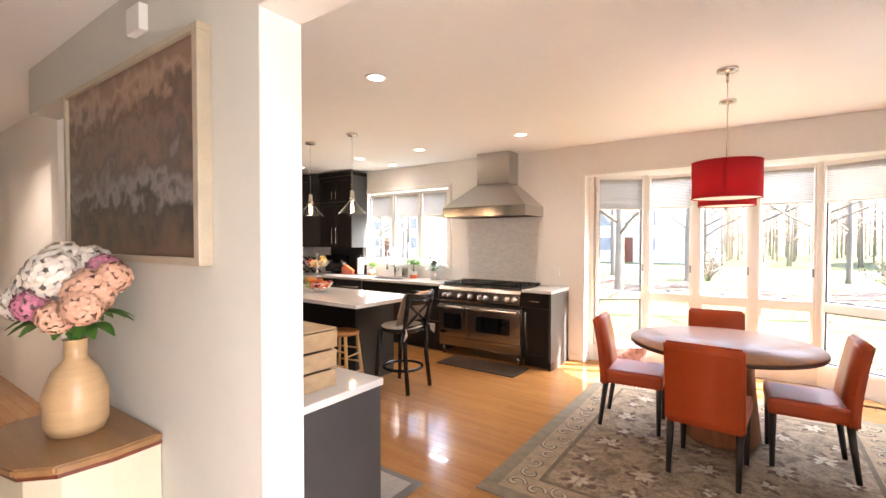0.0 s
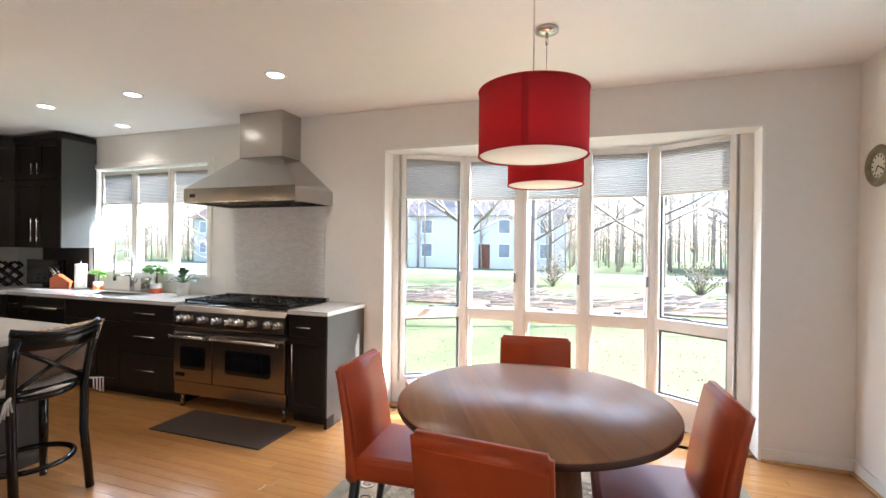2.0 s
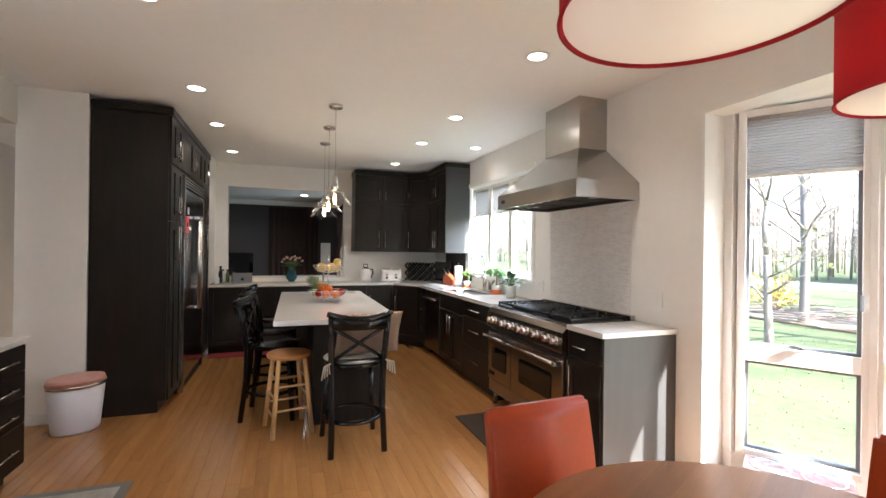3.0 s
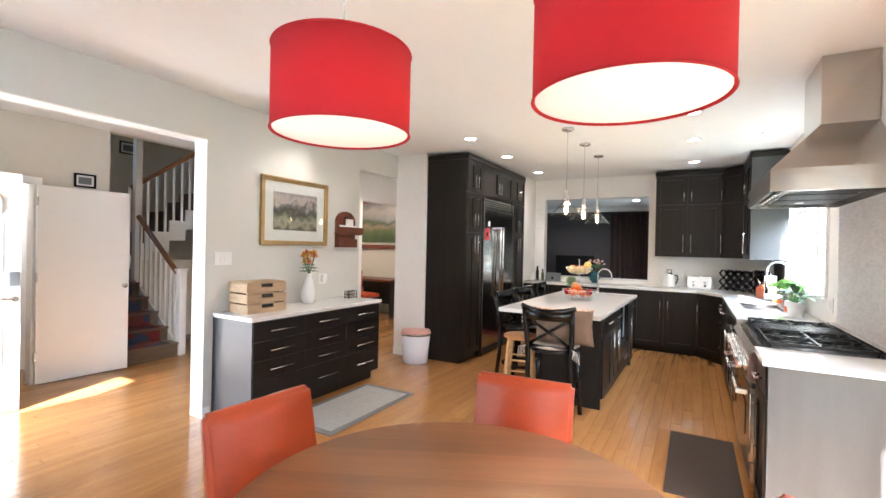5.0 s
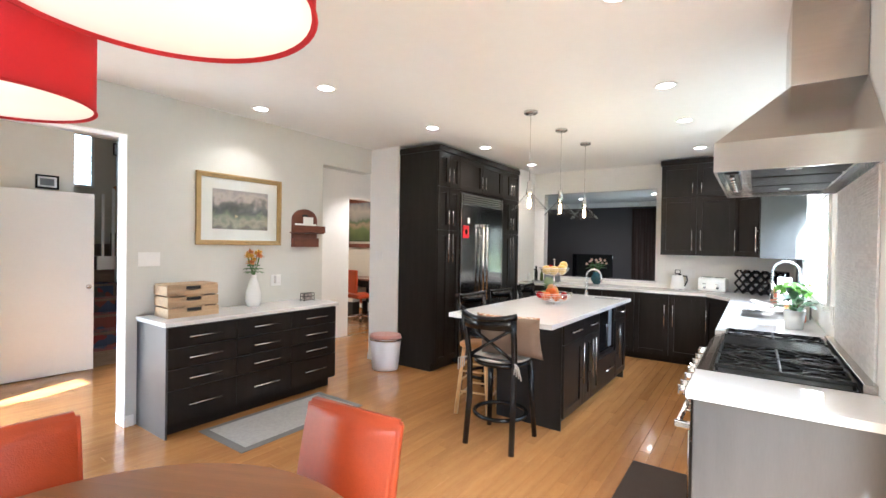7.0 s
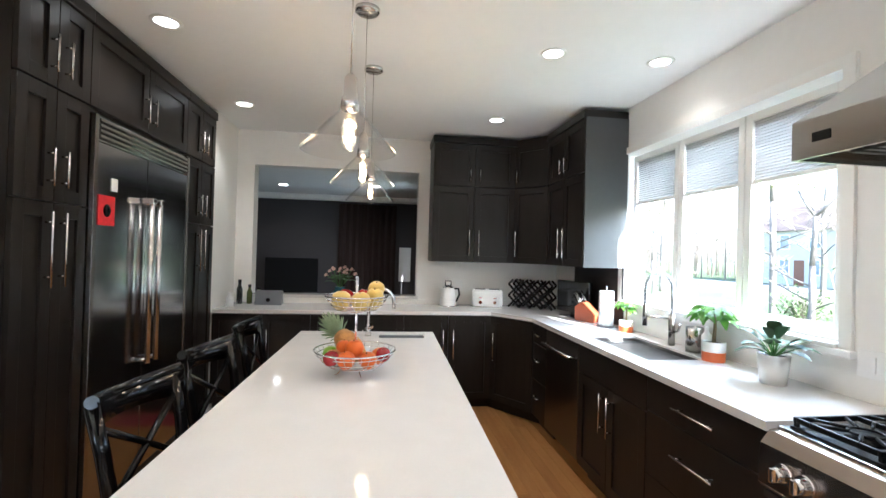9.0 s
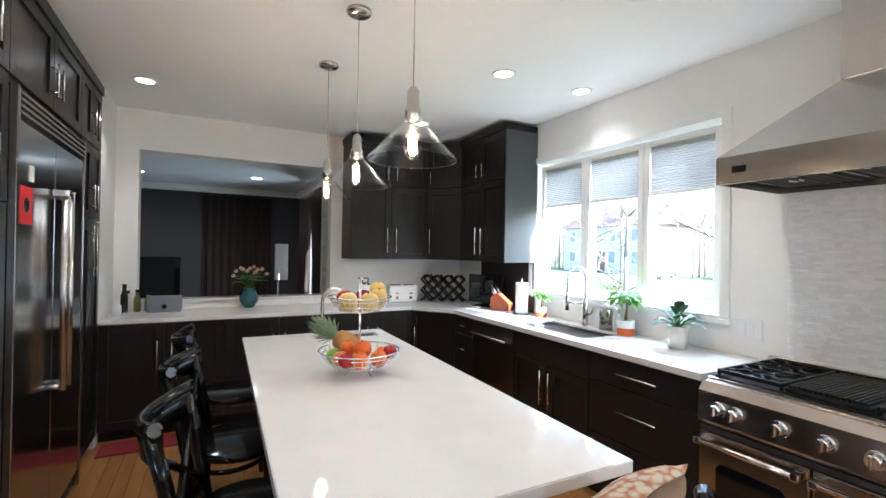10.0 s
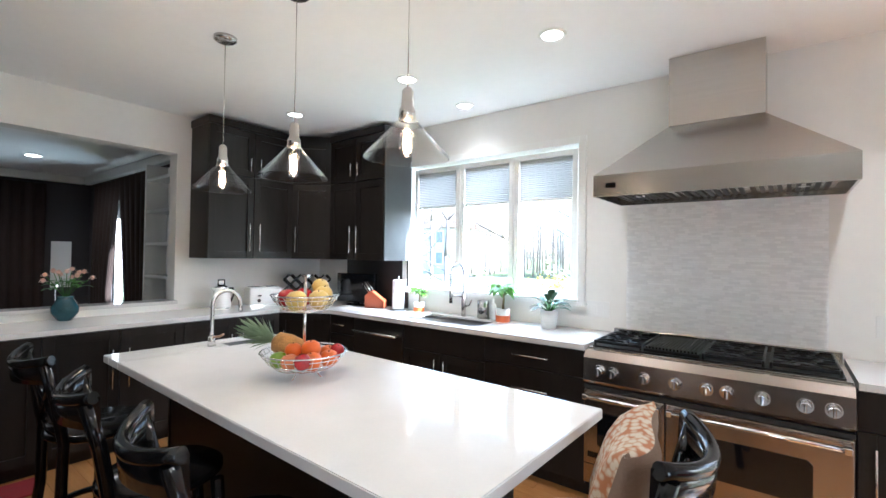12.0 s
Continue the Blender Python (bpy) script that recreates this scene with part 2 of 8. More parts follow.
def cyl(bm, p, q, r, r2=None, seg=16, cap=True):
    """A round bar from p to q."""
    p, q = Vector(p), Vector(q)
    r2 = r if r2 is None else r2
    d = (q - p).normalized()
    u = d.orthogonal().normalized()
    w = d.cross(u)
    a, b = [], []
    for i in range(seg):
        t = 2 * math.pi * i / seg
        o = math.cos(t) * u + math.sin(t) * w
        a.append(bm.verts.new(p + r * o)), b.append(bm.verts.new(q + r2 * o))
    for i in range(seg):
        bm.faces.new((a[i], a[(i + 1) % seg], b[(i + 1) % seg], b[i])).smooth = True
    if cap:
        bm.faces.new(a[::-1]), bm.faces.new(b)
    return bm


def lathe(bm, prof, x=0, y=0, z=0, seg=32, wob=0.0):
    rings = []
    for r, h in prof:
        if r < 1e-5:
            rings.append([bm.verts.new((x, y, z + h))])
        else:
            rings.append([bm.verts.new((x + r * math.cos(2 * math.pi * i / seg), y + r * math.sin(2 * math.pi * i / seg), z + h)) for i in range(seg)])
    for a, b in zip(rings, rings[1:]):
        for i in range(seg):
            j = (i + 1) % seg
            if len(a) == 1 and len(b) > 1:
                f = bm.faces.new((a[0], b[j], b[i]))
            elif len(b) == 1 and len(a) > 1:
                f = bm.faces.new((a[i], a[j], b[0]))
            elif len(a) > 1:
                f = bm.faces.new((a[i], a[j], b[j], b[i]))
            else:
                continue
            f.smooth = True
    return bm


def tube(bm, pts, r, seg=8, closed=False, r_end=None):
    """A round bar along a polyline."""
    pts = [Vector(p) for p in pts]
    n = len(pts)
    rings, up = [], None
    for i, p in enumerate(pts):
        a = pts[i - 1] if (i or closed) else p
        b = pts[(i + 1) % n] if (i < n - 1 or closed) else p
        d = (b - a).normalized()
        if up is None:
            up = d.orthogonal().normalized()
        up = (up - d * up.dot(d)).normalized()
        w = d.cross(up)
        rr = r if r_end is None else r + (r_end - r) * i / (n - 1)
        rings.append([bm.verts.new(p + rr * (math.cos(2 * math.pi * k / seg) * up + math.sin(2 * math.pi * k / seg) * w)) for k in range(seg)])
    for i in range(n if closed else n - 1):
        a, b = rings[i], rings[(i + 1) % n]
        for k in range(seg):
            bm.faces.new((a[k], a[(k + 1) % seg], b[(k + 1) % seg], b[k])).smooth = True
    if not closed:
        bm.faces.new(rings[0][::-1]), bm.faces.new(rings[-1])
    return bm


def prism(bm, pts, z0, z1, bev=0.0):
    b = bmesh.new()
    lo, hi = [b.verts.new((x, y, z0)) for x, y in pts], [b.verts.new((x, y, z1)) for x, y in pts]
    n = len(pts)
    b.faces.new(lo[::-1]), b.faces.new(hi)
    for i in range(n):
        b.faces.new((lo[i], lo[(i + 1) % n], hi[(i + 1) % n], hi[i]))
    if bev:
        bmesh.ops.bevel(b, geom=b.edges[:], offset=bev, segments=2, affect="EDGES")
    bmesh.ops.recalc_face_normals(b, faces=b.faces[:])
    merge(bm, b)
    return bm


def ball(bm, c, r, sx=1, sy=1, sz=1, u=14, v=9):
    b = bmesh.new()
    bmesh.ops.create_uvsphere(b, u_segments=u, v_segments=v, radius=r)
    for f in b.faces:
        f.smooth = True
    merge(bm, b, Matrix.Translation(c) @ Matrix.Diagonal((sx, sy, sz, 1)))
    return bm


def blade(bm, base, way, length, width, droop=0.3, seg=5, up=Vector((0, 0, 1))):
    """A leaf: a curved blade with a folded middle."""
    way = Vector(way).normalized()
    side = way.cross(up)
    side = side.normalized() if side.length > 1e-3 else Vector((1, 0, 0))
    rows = []
    for i in range(seg + 1):
        s = i / seg
        p = Vector(base) + way * (length * s) - up * (droop * length * s * s)
        w = width * math.sin(math.pi * min(0.97, 0.06 + s * 0.94)) ** 0.8 * 0.5
        rows.append((bm.verts.new(p - side * w + up * w * 0.25), bm.verts.new(p), bm.verts.new(p + side * w + up * w * 0.25)))
    for a, b in zip(rows, rows[1:]):
        for k in (0, 1):
            bm.faces.new((a[k], a[k + 1], b[k + 1], b[k])).smooth = True
    return bm


def mesh_ob(name, bm, material, fix=True):
    if fix:
        bmesh.ops.recalc_face_normals(bm, faces=bm.faces[:])
    me = bpy.data.meshes.new(name)
    bm.to_mesh(me)
    bm.free()
    me.materials.append(material)
    return new(name, me)


def part(name, bm, material, parent, label=""):
    ob = mesh_ob(name, bm, material)
    ob.parent = parent
    return tagged(ob, label)


def thing(name, label, category, m=None, group=""):
    ob = new(name)
    ob.empty_display_size = 0.1
    if m is not None:
        ob.matrix_basis = m
    return tagged(ob, label, category, group)


def structure(name, bm, material, label="", category=""):
    return tagged(mesh_ob(name, bm, material), label, category or name.split("_")[0], kind="structure")


def B(*a, bev=0.0):
    return box(bmesh.new(), *a, bev=bev)


def solid_wall(name, axis, inner, outer, lo, hi, z0, z1, holes, material, label):
    """A wall with thickness; holes are (lo, hi, z0, z1) and go right through."""
    bm = bmesh.new()
    us = sorted({lo, hi, *[h[0] for h in holes], *[h[1] for h in holes]})
    zs = sorted({z0, z1, *[h[2] for h in holes], *[h[3] for h in holes]})
    a, b = min(inner, outer), max(inner, outer)
    for u0, u1 in zip(us, us[1:]):
        for w0, w1 in zip(zs, zs[1:]):
            um, wm = (u0 + u1) / 2, (w0 + w1) / 2
            if any(h[0] < um < h[1] and h[2] < wm < h[3] for h in holes):
                continue
            if axis == "y":
                box(bm, u0, u1, a, b, w0, w1)
            else:
                box(bm, a, b, u0, u1, w0, w1)
    bmesh.ops.remove_doubles(bm, verts=bm.verts[:], dist=1e-5)
    seen = {}
    for f in bm.faces:
        seen.setdefault(tuple(round(c, 4) for c in f.calc_center_median()), []).append(f)
    bmesh.ops.delete(bm, geom=[f for fs in seen.values() if len(fs) > 1 for f in fs], context="FACES_ONLY")
    return structure(name, bm, material, label, "wall")


# ---- the large structure ----
CEIL, NY, WX, EX = 2.73, 5.59, -6.72, 2.0
CT = 0.945

structure("floor_slab", B(-7.0, 2.02, -4.4, 5.6, -0.2, -0.012), M_JOINT, "subfloor under pale maple strip flooring", "floor")
prism(bm := bmesh.new(), [(-1.49, 5.6), (1.46, 5.6), (1.46, 5.8), (0.88, 6.2), (-0.9, 6.2), (-1.49, 5.8)], -0.2, 0.0)
structure("floor_bay", bm, M_FLOOR, "maple floor of the bay window", "floor")
structure("ceiling", B(WX - 0.16, EX + 0.16, -1.2, NY + 0.16, CEIL, CEIL + 0.2), M_CEIL, "smooth white painted ceiling", "ceiling")

BAY = (-1.49, 1.46, -0.2, 2.37)
WIN = (-5.30, -3.55, 1.14, 2.35)
solid_wall("wall_north", "y", NY, NY + 0.18, WX - 0.16, EX + 0.16, -0.2, CEIL, [BAY, WIN], M_WALL, "warm white painted wall with bay and kitchen windows")
PASS = (2.29, 4.0, 1.02, 2.375)
solid_wall("wall_west", "x", WX, WX - 0.16, 2.12, NY, -0.2, CEIL, [PASS], M_WALL, "white kitchen wall with a wide pass-through opening")
structure("wall_kitchen_return", B(WX - 0.16, -6.085, 1.38, 2.12, -0.2, CEIL), M_WALL, "white wall return beside the tall cabinets", "wall")
structure("wall_behind_cabinets", B(-6.085, -3.9, 1.38, 1.53, -0.2, CEIL), M_WALL, "white wall behind the tall cabinets", "wall")
structure("wall_column", B(-4.05, -3.9, 1.05, 1.38, -0.2, CEIL), M_WALL, "white wall end beside the hallway doorway", "wall")
structure("wall_column_face", B(-3.9, -3.88, 1.05, 1.53, -0.2, CEIL), M_WALL, "white wall end beside the tall cabinets", "wall")
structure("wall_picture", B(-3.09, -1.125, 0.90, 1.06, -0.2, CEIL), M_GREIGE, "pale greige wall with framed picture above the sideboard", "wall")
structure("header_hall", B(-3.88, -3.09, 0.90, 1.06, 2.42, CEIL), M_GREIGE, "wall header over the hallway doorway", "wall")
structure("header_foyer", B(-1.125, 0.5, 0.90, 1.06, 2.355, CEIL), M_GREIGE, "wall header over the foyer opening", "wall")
structure("wall_south_east", B(0.5, EX + 0.16, 0.92, 1.06, -0.2, CEIL), M_WALL, "white wall beside the foyer opening", "wall")
DOOR = (-0.44, 0.48, 0.0, 2.06)
solid_wall("wall_foyer_east", "x", 0.55, 0.71, -1.2, 0.92, -0.2, CEIL, [DOOR], M_TAN, "foyer wall with the open front doorway")
CLOSET = (-0.72, 0.08, -0.2, 2.04)
solid_wall("wall_foyer_south", "y", -1.2, -1.32, -1.40, 0.71, -0.2, CEIL + 1.8, [CLOSET], M_TAN, "beige foyer wall with closet doorway")
structure("wall_closet_back", B(-0.9, 0.3, -2.2, -2.1, -0.2, CEIL), M_WALL, "closet back wall", "wall")
structure("wall_closet_side", B(-1.0, -0.9, -2.2, -1.32, -0.2, CEIL), M_WALL, "closet side wall", "wall")
structure("wall_closet_side_2", B(0.3, 0.4, -2.2, -1.32, -0.2, CEIL), M_WALL, "closet side wall", "wall")
# east side: two openings with a post between
solid_wall("wall_east", "x", EX, EX + 0.16, 1.06, NY, -0.2, CEIL, [(1.6, 3.86, -0.2, 2.36), (4.1, 5.14, -0.2, 2.36)], M_WALL, "white wall with openings and a post to the sitting room")
# baseboards
bm = bmesh.new()
for a in ((1.46, EX, NY - 0.014, NY, 0, 0.09), (-1.66, -1.49, NY - 0.014, NY, 0, 0.09), (EX - 0.014, EX, 5.14, NY - 0.014, 0, 0.09), (EX - 0.014, EX, 3.86, 4.1, 0, 0.09),
          (-3.88, -3.866, 1.05, 1.53, 0, 0.09), (-3.09, -2.93, 1.06, 1.074, 0, 0.09), (-1.18, -1.125, 1.06, 1.074, 0, 0.09), (-1.125, -1.111, 0.90, 1.074, 0, 0.09), (-1.40, -0.79, -1.2, -1.186, 0, 0.09)):
    box(bm, *a, bev=0.003)
structure("baseboard", bm, M_TRIM, "white painted baseboard", "baseboard")
# wooden shoe strip along north and east walls
bm = bmesh.new()
for a in ((1.46, EX - 0.014, NY - 0.03, NY - 0.014, 0, 0.018), (EX - 0.03, EX - 0.014, 5.14, NY - 0.03, 0, 0.018), (EX - 0.02, EX + 0.03, 4.1, 5.14, 0, 0.012), (-1.64, -1.49, NY - 0.03, NY - 0.014, 0, 0.018)):
    box(bm, *a, bev=0.003)
structure("trim_shoe", bm, M_PINE, "narrow oak shoe moulding", "trim")
# opening edge trim: foyer opening corner
bm = bmesh.new()
box(bm, -1.123, -1.115, 0.895, 1.065, 0.09, 2.345, bev=0.002)
box(bm, -1.123, 0.5, 0.895, 1.065, 2.346, 2.354, bev=0.002)
structure("trim_foyer_opening", bm, M_TRIM, "white edge of the foyer opening", "trim")


# ---- windows ----
def sash(parent, w, z0, z1, m, low):
    """One bay light in its own plane: frame, upper and lower panes, pleated blind, crank. Local x across, y outward."""
    fr = bmesh.new()
    f = 0.045
    for a in ((-w / 2, -w / 2 + f, -0.03, 0.05, z0, z1), (w / 2 - f, w / 2, -0.03, 0.05, z0, z1), (-w / 2 + f, w / 2 - f, -0.03, 0.05, z1 - f, z1), (-w / 2 + f, w / 2 - f, -0.03, 0.05, z0, z0 + f)):
        box(fr, *a, bev=0.004)
    if low:
        box(fr, -w / 2 + f, w / 2 - f, -0.03, 0.05, 0.795, 0.89, bev=0.004)
    fr.transform(m)
    part("window_frame", fr, M_TRIM, parent)
    spans = ((z0 + f, 0.795), (0.89, z1 - f)) if low else ((z0 + f, z1 - f),)
    for a, b in spans:
        s = bmesh.new()
        for q in ((-w / 2 + f, -w / 2 + f + 0.018, 0.0, 0.03, a, b), (w / 2 - f - 0.018, w / 2 - f, 0.0, 0.03, a, b), (-w / 2 + f + 0.018, w / 2 - f - 0.018, 0.0, 0.03, a, a + 0.018), (-w / 2 + f + 0.018, w / 2 - f - 0.018, 0.0, 0.03, b - 0.018, b)):
            box(s, *q)
        s.transform(m)
        # shade on the angled side lights is put into a grey sash colour
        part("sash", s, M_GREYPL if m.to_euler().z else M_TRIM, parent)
        g = B(-w / 2 + f + 0.012, w / 2 - f - 0.012, 0.012, 0.017, a + 0.012, b - 0.012)
        g.transform(m)
        pane = part("pane", g, M_GLASS, parent)
        pane.visible_shadow = False
    # pleated blind drawn partly down
    bl = bmesh.new()
    top, bot, n = z1 - f, 1.955, 20
    prev = None
    for i in range(n * 2 + 1):
        z = top - (top - bot) * i / (n * 2)
        y = -0.012 - (0.012 if i % 2 else 0)
        row = (bl.verts.new((-w / 2 + f + 0.004, y, z)), bl.verts.new((w / 2 - f - 0.004, y, z)))
        if prev:
            bl.faces.new((*prev, *row[::-1]))
        prev = row
    bl.transform(m)
    blind = part("blind", bl, M_SHADE, parent, "pale grey pleated blind")
    rail = B(-w / 2 + f + 0.002, w / 2 - f - 0.002, -0.028, -0.002, bot - 0.02, bot, bev=0.003)
    rail.transform(m)
    part("bottom_rail", rail, M_TRIM, blind)
    if low:
        ck = bmesh.new()
        box(ck, -0.04, 0.03, -0.055, -0.03, 0.90, 0.915, bev=0.003)
        tube(ck, [(0.02, -0.05, 0.91), (0.0, -0.075, 0.922), (-0.05, -0.075, 0.92)], 0.006, 6)
        ck.transform(m)
        part("crank", ck, M_GREYPL, parent, "small dark window crank")
        lk = B(w / 2 - f - 0.01, w / 2 - f + 0.008, -0.05, -0.03, 1.15, 1.24, bev=0.003)
        lk.transform(m)
        part("latch", lk, M_GREYPL, parent)


def across(a, b):
    """Pose whose local x runs from a to b in plan."""
    mid = ((a[0] + b[0]) / 2, (a[1] + b[1]) / 2)
    return pose(*mid, 0, 0, 0, math.degrees(math.atan2(b[1] - a[1], b[0] - a[0])))


bay_pts = [(-1.42, 5.79), (-0.875, 6.14), (-0.315, 6.14), (0.26, 6.14), (0.83, 6.14), (1.365, 5.79)]
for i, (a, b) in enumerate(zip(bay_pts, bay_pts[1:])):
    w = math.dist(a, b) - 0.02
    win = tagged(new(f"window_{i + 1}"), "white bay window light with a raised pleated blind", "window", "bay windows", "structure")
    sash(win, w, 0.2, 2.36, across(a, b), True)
# the bay's knee wall, corner posts, jambs and head
bm = bmesh.new()
prism(bm, [(-1.49, 5.77), (-1.42, 5.77), (-0.865, 6.11), (0.82, 6.11), (1.365, 5.77), (1.46, 5.77), (1.46, 5.86), (0.92, 6.22), (-0.95, 6.22), (-1.49, 5.86)], 0.0, 0.2)
structure("wall_bay_sill", bm, M_TRIM, "low white wall under the bay windows", "wall")
bm = bmesh.new()
for x, y in bay_pts[1:-1]:
    box(bm, x - 0.03, x + 0.03, y - 0.04, y + 0.06, 0.2, 2.37, bev=0.004)
box(bm, -1.49, -1.42, 5.76, 5.86, 0.2, 2.37, bev=0.004)
box(bm, 1.365, 1.46, 5.76, 5.86, 0.2, 2.37, bev=0.004)
structure("trim_bay_posts", bm, M_TRIM, "white posts between the bay windows", "trim")
bm = bmesh.new()
prism(bm, [(-1.49, 5.592), (1.46, 5.592), (1.46, 5.86), (0.92, 6.22), (-0.95, 6.22), (-1.49, 5.86)], 2.372, 2.5)
structure("ceiling_bay", bm, M_CEIL, "white ceiling of the bay", "ceiling")
bm = bmesh.new()
for a in ((-1.5, -1.478, NY - 0.006, 5.78, 0.0, 2.36), (1.448, 1.47, NY - 0.006, 5.78, 0.0, 2.36), (-1.5, 1.47, NY - 0.006, 5.78, 2.352, 2.375)):
    box(bm, *a, bev=0.003)
structure("trim_bay_jamb", bm, M_TRIM, "white lining of the bay opening", "trim")
# kitchen window
for i in range(3):
    w = (WIN[1] - WIN[0] - 0.06) / 3
    x = WIN[0] + 0.03 + w * (i + 0.5)
    win = tagged(new(f"window_{i + 6}"), "white kitchen window with a half-raised pleated blind", "window", "kitchen windows", "structure")
    sash(win, w - 0.005, 1.16, 2.33, pose(x, NY + 0.08, 0), False)
bm = bmesh.new()
x0, x1, z0, z1 = WIN
for a in ((x0 - 0.055, x0, NY - 0.018, NY, z0 - 0.02, z1 + 0.055), (x1, x1 + 0.055, NY - 0.018, NY, z0 - 0.02, z1 + 0.055), (x0, x1, NY - 0.018, NY, z1, z1 + 0.055),
          (x0 - 0.07, x1 + 0.07, NY - 0.04, NY, z0 - 0.03, z0), (x0, x1, NY - 0.04, NY + 0.10, z0, z0 + 0.02), (x0, x0 + 0.012, NY, NY + 0.05, z0 + 0.02, z1), (x1 - 0.012, x1, NY, NY + 0.05, z0 + 0.02, z1)):
    box(bm, *a, bev=0.003)
structure("trim_kitchen_window", bm, M_TRIM, "white casing and stool of the kitchen window", "trim")
# pass-through lining and ledge
bm = bmesh.new()
box(bm, WX - 0.18, WX + 0.03, PASS[0] - 0.02, PASS[1] + 0.02, 1.0, 1.03, bev=0.004)
structure("trim_pass_ledge", bm, M_QUARTZ, "white ledge of the pass-through", "trim")


def door_leaf(name, label, m, w, h):
    d = tagged(new(name), label, "door", "", "structure")
    d.matrix_basis = m
    part("leaf", B(0, w, -0.02, 0.02, 0.01, h, bev=0.004), M_TRIM, d)
    return d


# front door, standing open; closet door, standing open
fd = door_leaf("door_1", "white panelled front door standing open", pose(0.53, -0.455, 0, 0, 0, 178), 0.93, 2.04)
for x0, z0, x1, z1 in ((0.12, 0.25, 0.42, 1.05), (0.51, 0.25, 0.81, 1.05), (0.12, 1.18, 0.42, 1.62), (0.51, 1.18, 0.81, 1.62)):
    bm = bmesh.new()
    for q in ((x0, x1, z0, z0 + 0.03), (x0, x1, z1 - 0.03, z1), (x0, x0 + 0.03, z0 + 0.03, z1 - 0.03), (x1 - 0.03, x1, z0 + 0.03, z1 - 0.03)):
        box(bm, q[0], q[1], -0.028, -0.018, q[2], q[3], bev=0.003)
    box(bm, x0 + 0.06, x1 - 0.06, -0.026, -0.018, z0 + 0.06, z1 - 0.06, bev=0.004)
    part("moulded_panel", bm, M_TRIM, fd)
bm = bmesh.new()
arch = [(0.14, 1.70), (0.79, 1.70)] + [(0.465 + 0.325 * math.cos(a), 1.80 + 0.12 * math.sin(a)) for a in [math.pi * k / 12 for k in range(13)]]
vs = [bm.verts.new((x, -0.024, z)) for x, z in arch]
bm.faces.new(vs)
part("arched_light", bm, mat("frosted_door_glass", (0.62, 0.60, 0.44), 0.3, 0, 0.05, 20), fd, "arched frosted glass light")
bm = bmesh.new()
tube(bm, [(x, -0.03, z) for x, z in arch], 0.014, 8, True)
part("light_frame", bm, M_TRIM, fd)
part("keypad_lock", B(0.845, 0.915, -0.05, -0.02, 1.08, 1.2, bev=0.006), M_GREYPL, fd, "black keypad lock")
bm = cyl(bmesh.new(), (0.88, -0.02, 0.97), (0.88, -0.07, 0.97), 0.024)
tube(bm, [(0.88, -0.065, 0.97), (0.80, -0.068, 0.975), (0.76, -0.065, 0.97)], 0.01, 8)
part("lever_handle", bm, M_NICKEL, fd, "nickel lever handle")
cd = door_leaf("door_2", "plain white closet door standing open", pose(-0.735, -1.135, 0, 0, 0, 176.5), 0.82, 2.03)
for z in (0.25, 1.05, 1.82):
    part("hinge", B(-0.012, 0.006, -0.034, -0.02, z, z + 0.09, bev=0.002), M_NICKEL, cd)
bm = cyl(bmesh.new(), (0.76, -0.02, 0.97), (0.76, -0.06, 0.97), 0.012)
ball(bm, (0.76, -0.075, 0.97), 0.027)
part("door_knob", bm, M_NICKEL, cd, "round nickel knob")
bm = bmesh.new()
for a in ((-0.79, -0.72, -1.2, -1.182, 0, 2.11), (0.08, 0.15, -1.2, -1.182, 0, 2.11), (-0.72, 0.08, -1.2, -1.182, 2.04, 2.11), (0.532, 0.55, -0.52, -0.44, 0, 2.14), (0.532, 0.55, 0.48, 0.56, 0, 2.14), (0.532, 0.55, -0.44, 0.48, 2.06, 2.14)):
    box(bm, *a, bev=0.003)
structure("trim_doors", bm, M_TRIM, "white door casings", "trim")


# ---- kitchen ----
def bar_handle(parent, x, z, length, upright, y=-0.022, r=0.0055):
    bm = bmesh.new()
    d = Vector((0, 0, 1)) if upright else Vector((1, 0, 0))
    c = Vector((x, y - 0.03, z))
    cyl(bm, c - d * length / 2, c + d * length / 2, r, seg=10)
    for s in (-0.36, 0.36):
        p = c + d * length * s
        cyl(bm, p, p + Vector((0, 0.032, 0)), r * 0.8, seg=8)
    return part("handle", bm, M_NICKEL, parent, "brushed nickel bar handle")


def front(parent, x0, x1, z0, z1, kind, handle=None):
    """A cabinet front in the plane y = 0, facing -y. kind: shaker or slab."""
    g = 0.0025
    x0, x1, z0, z1 = x0 + g, x1 - g, z0 + g, z1 - g
    bm = bmesh.new()
    if kind == "slab" or z1 - z0 < 0.16:
        box(bm, x0, x1, -0.02, -0.001, z0, z1, bev=0.002)
    else:
        f = 0.062
        for a in ((x0, x0 + f, z0, z1), (x1 - f, x1, z0, z1), (x0 + f, x1 - f, z1 - f, z1), (x0 + f, x1 - f, z0, z0 + f)):
            box(bm, a[0], a[1], -0.022, -0.001, a[2], a[3], bev=0.0015)
        box(bm, x0 + f, x1 - f, -0.010, -0.001, z0 + f, z1 - f)
    d = part("drawer_front" if handle and handle[0] == "h" else "door", bm, M_ESP, parent)
    if handle:
        how, hx, hz, ln = handle
        bar_handle(d, hx, hz, ln, how == "v")
    return d


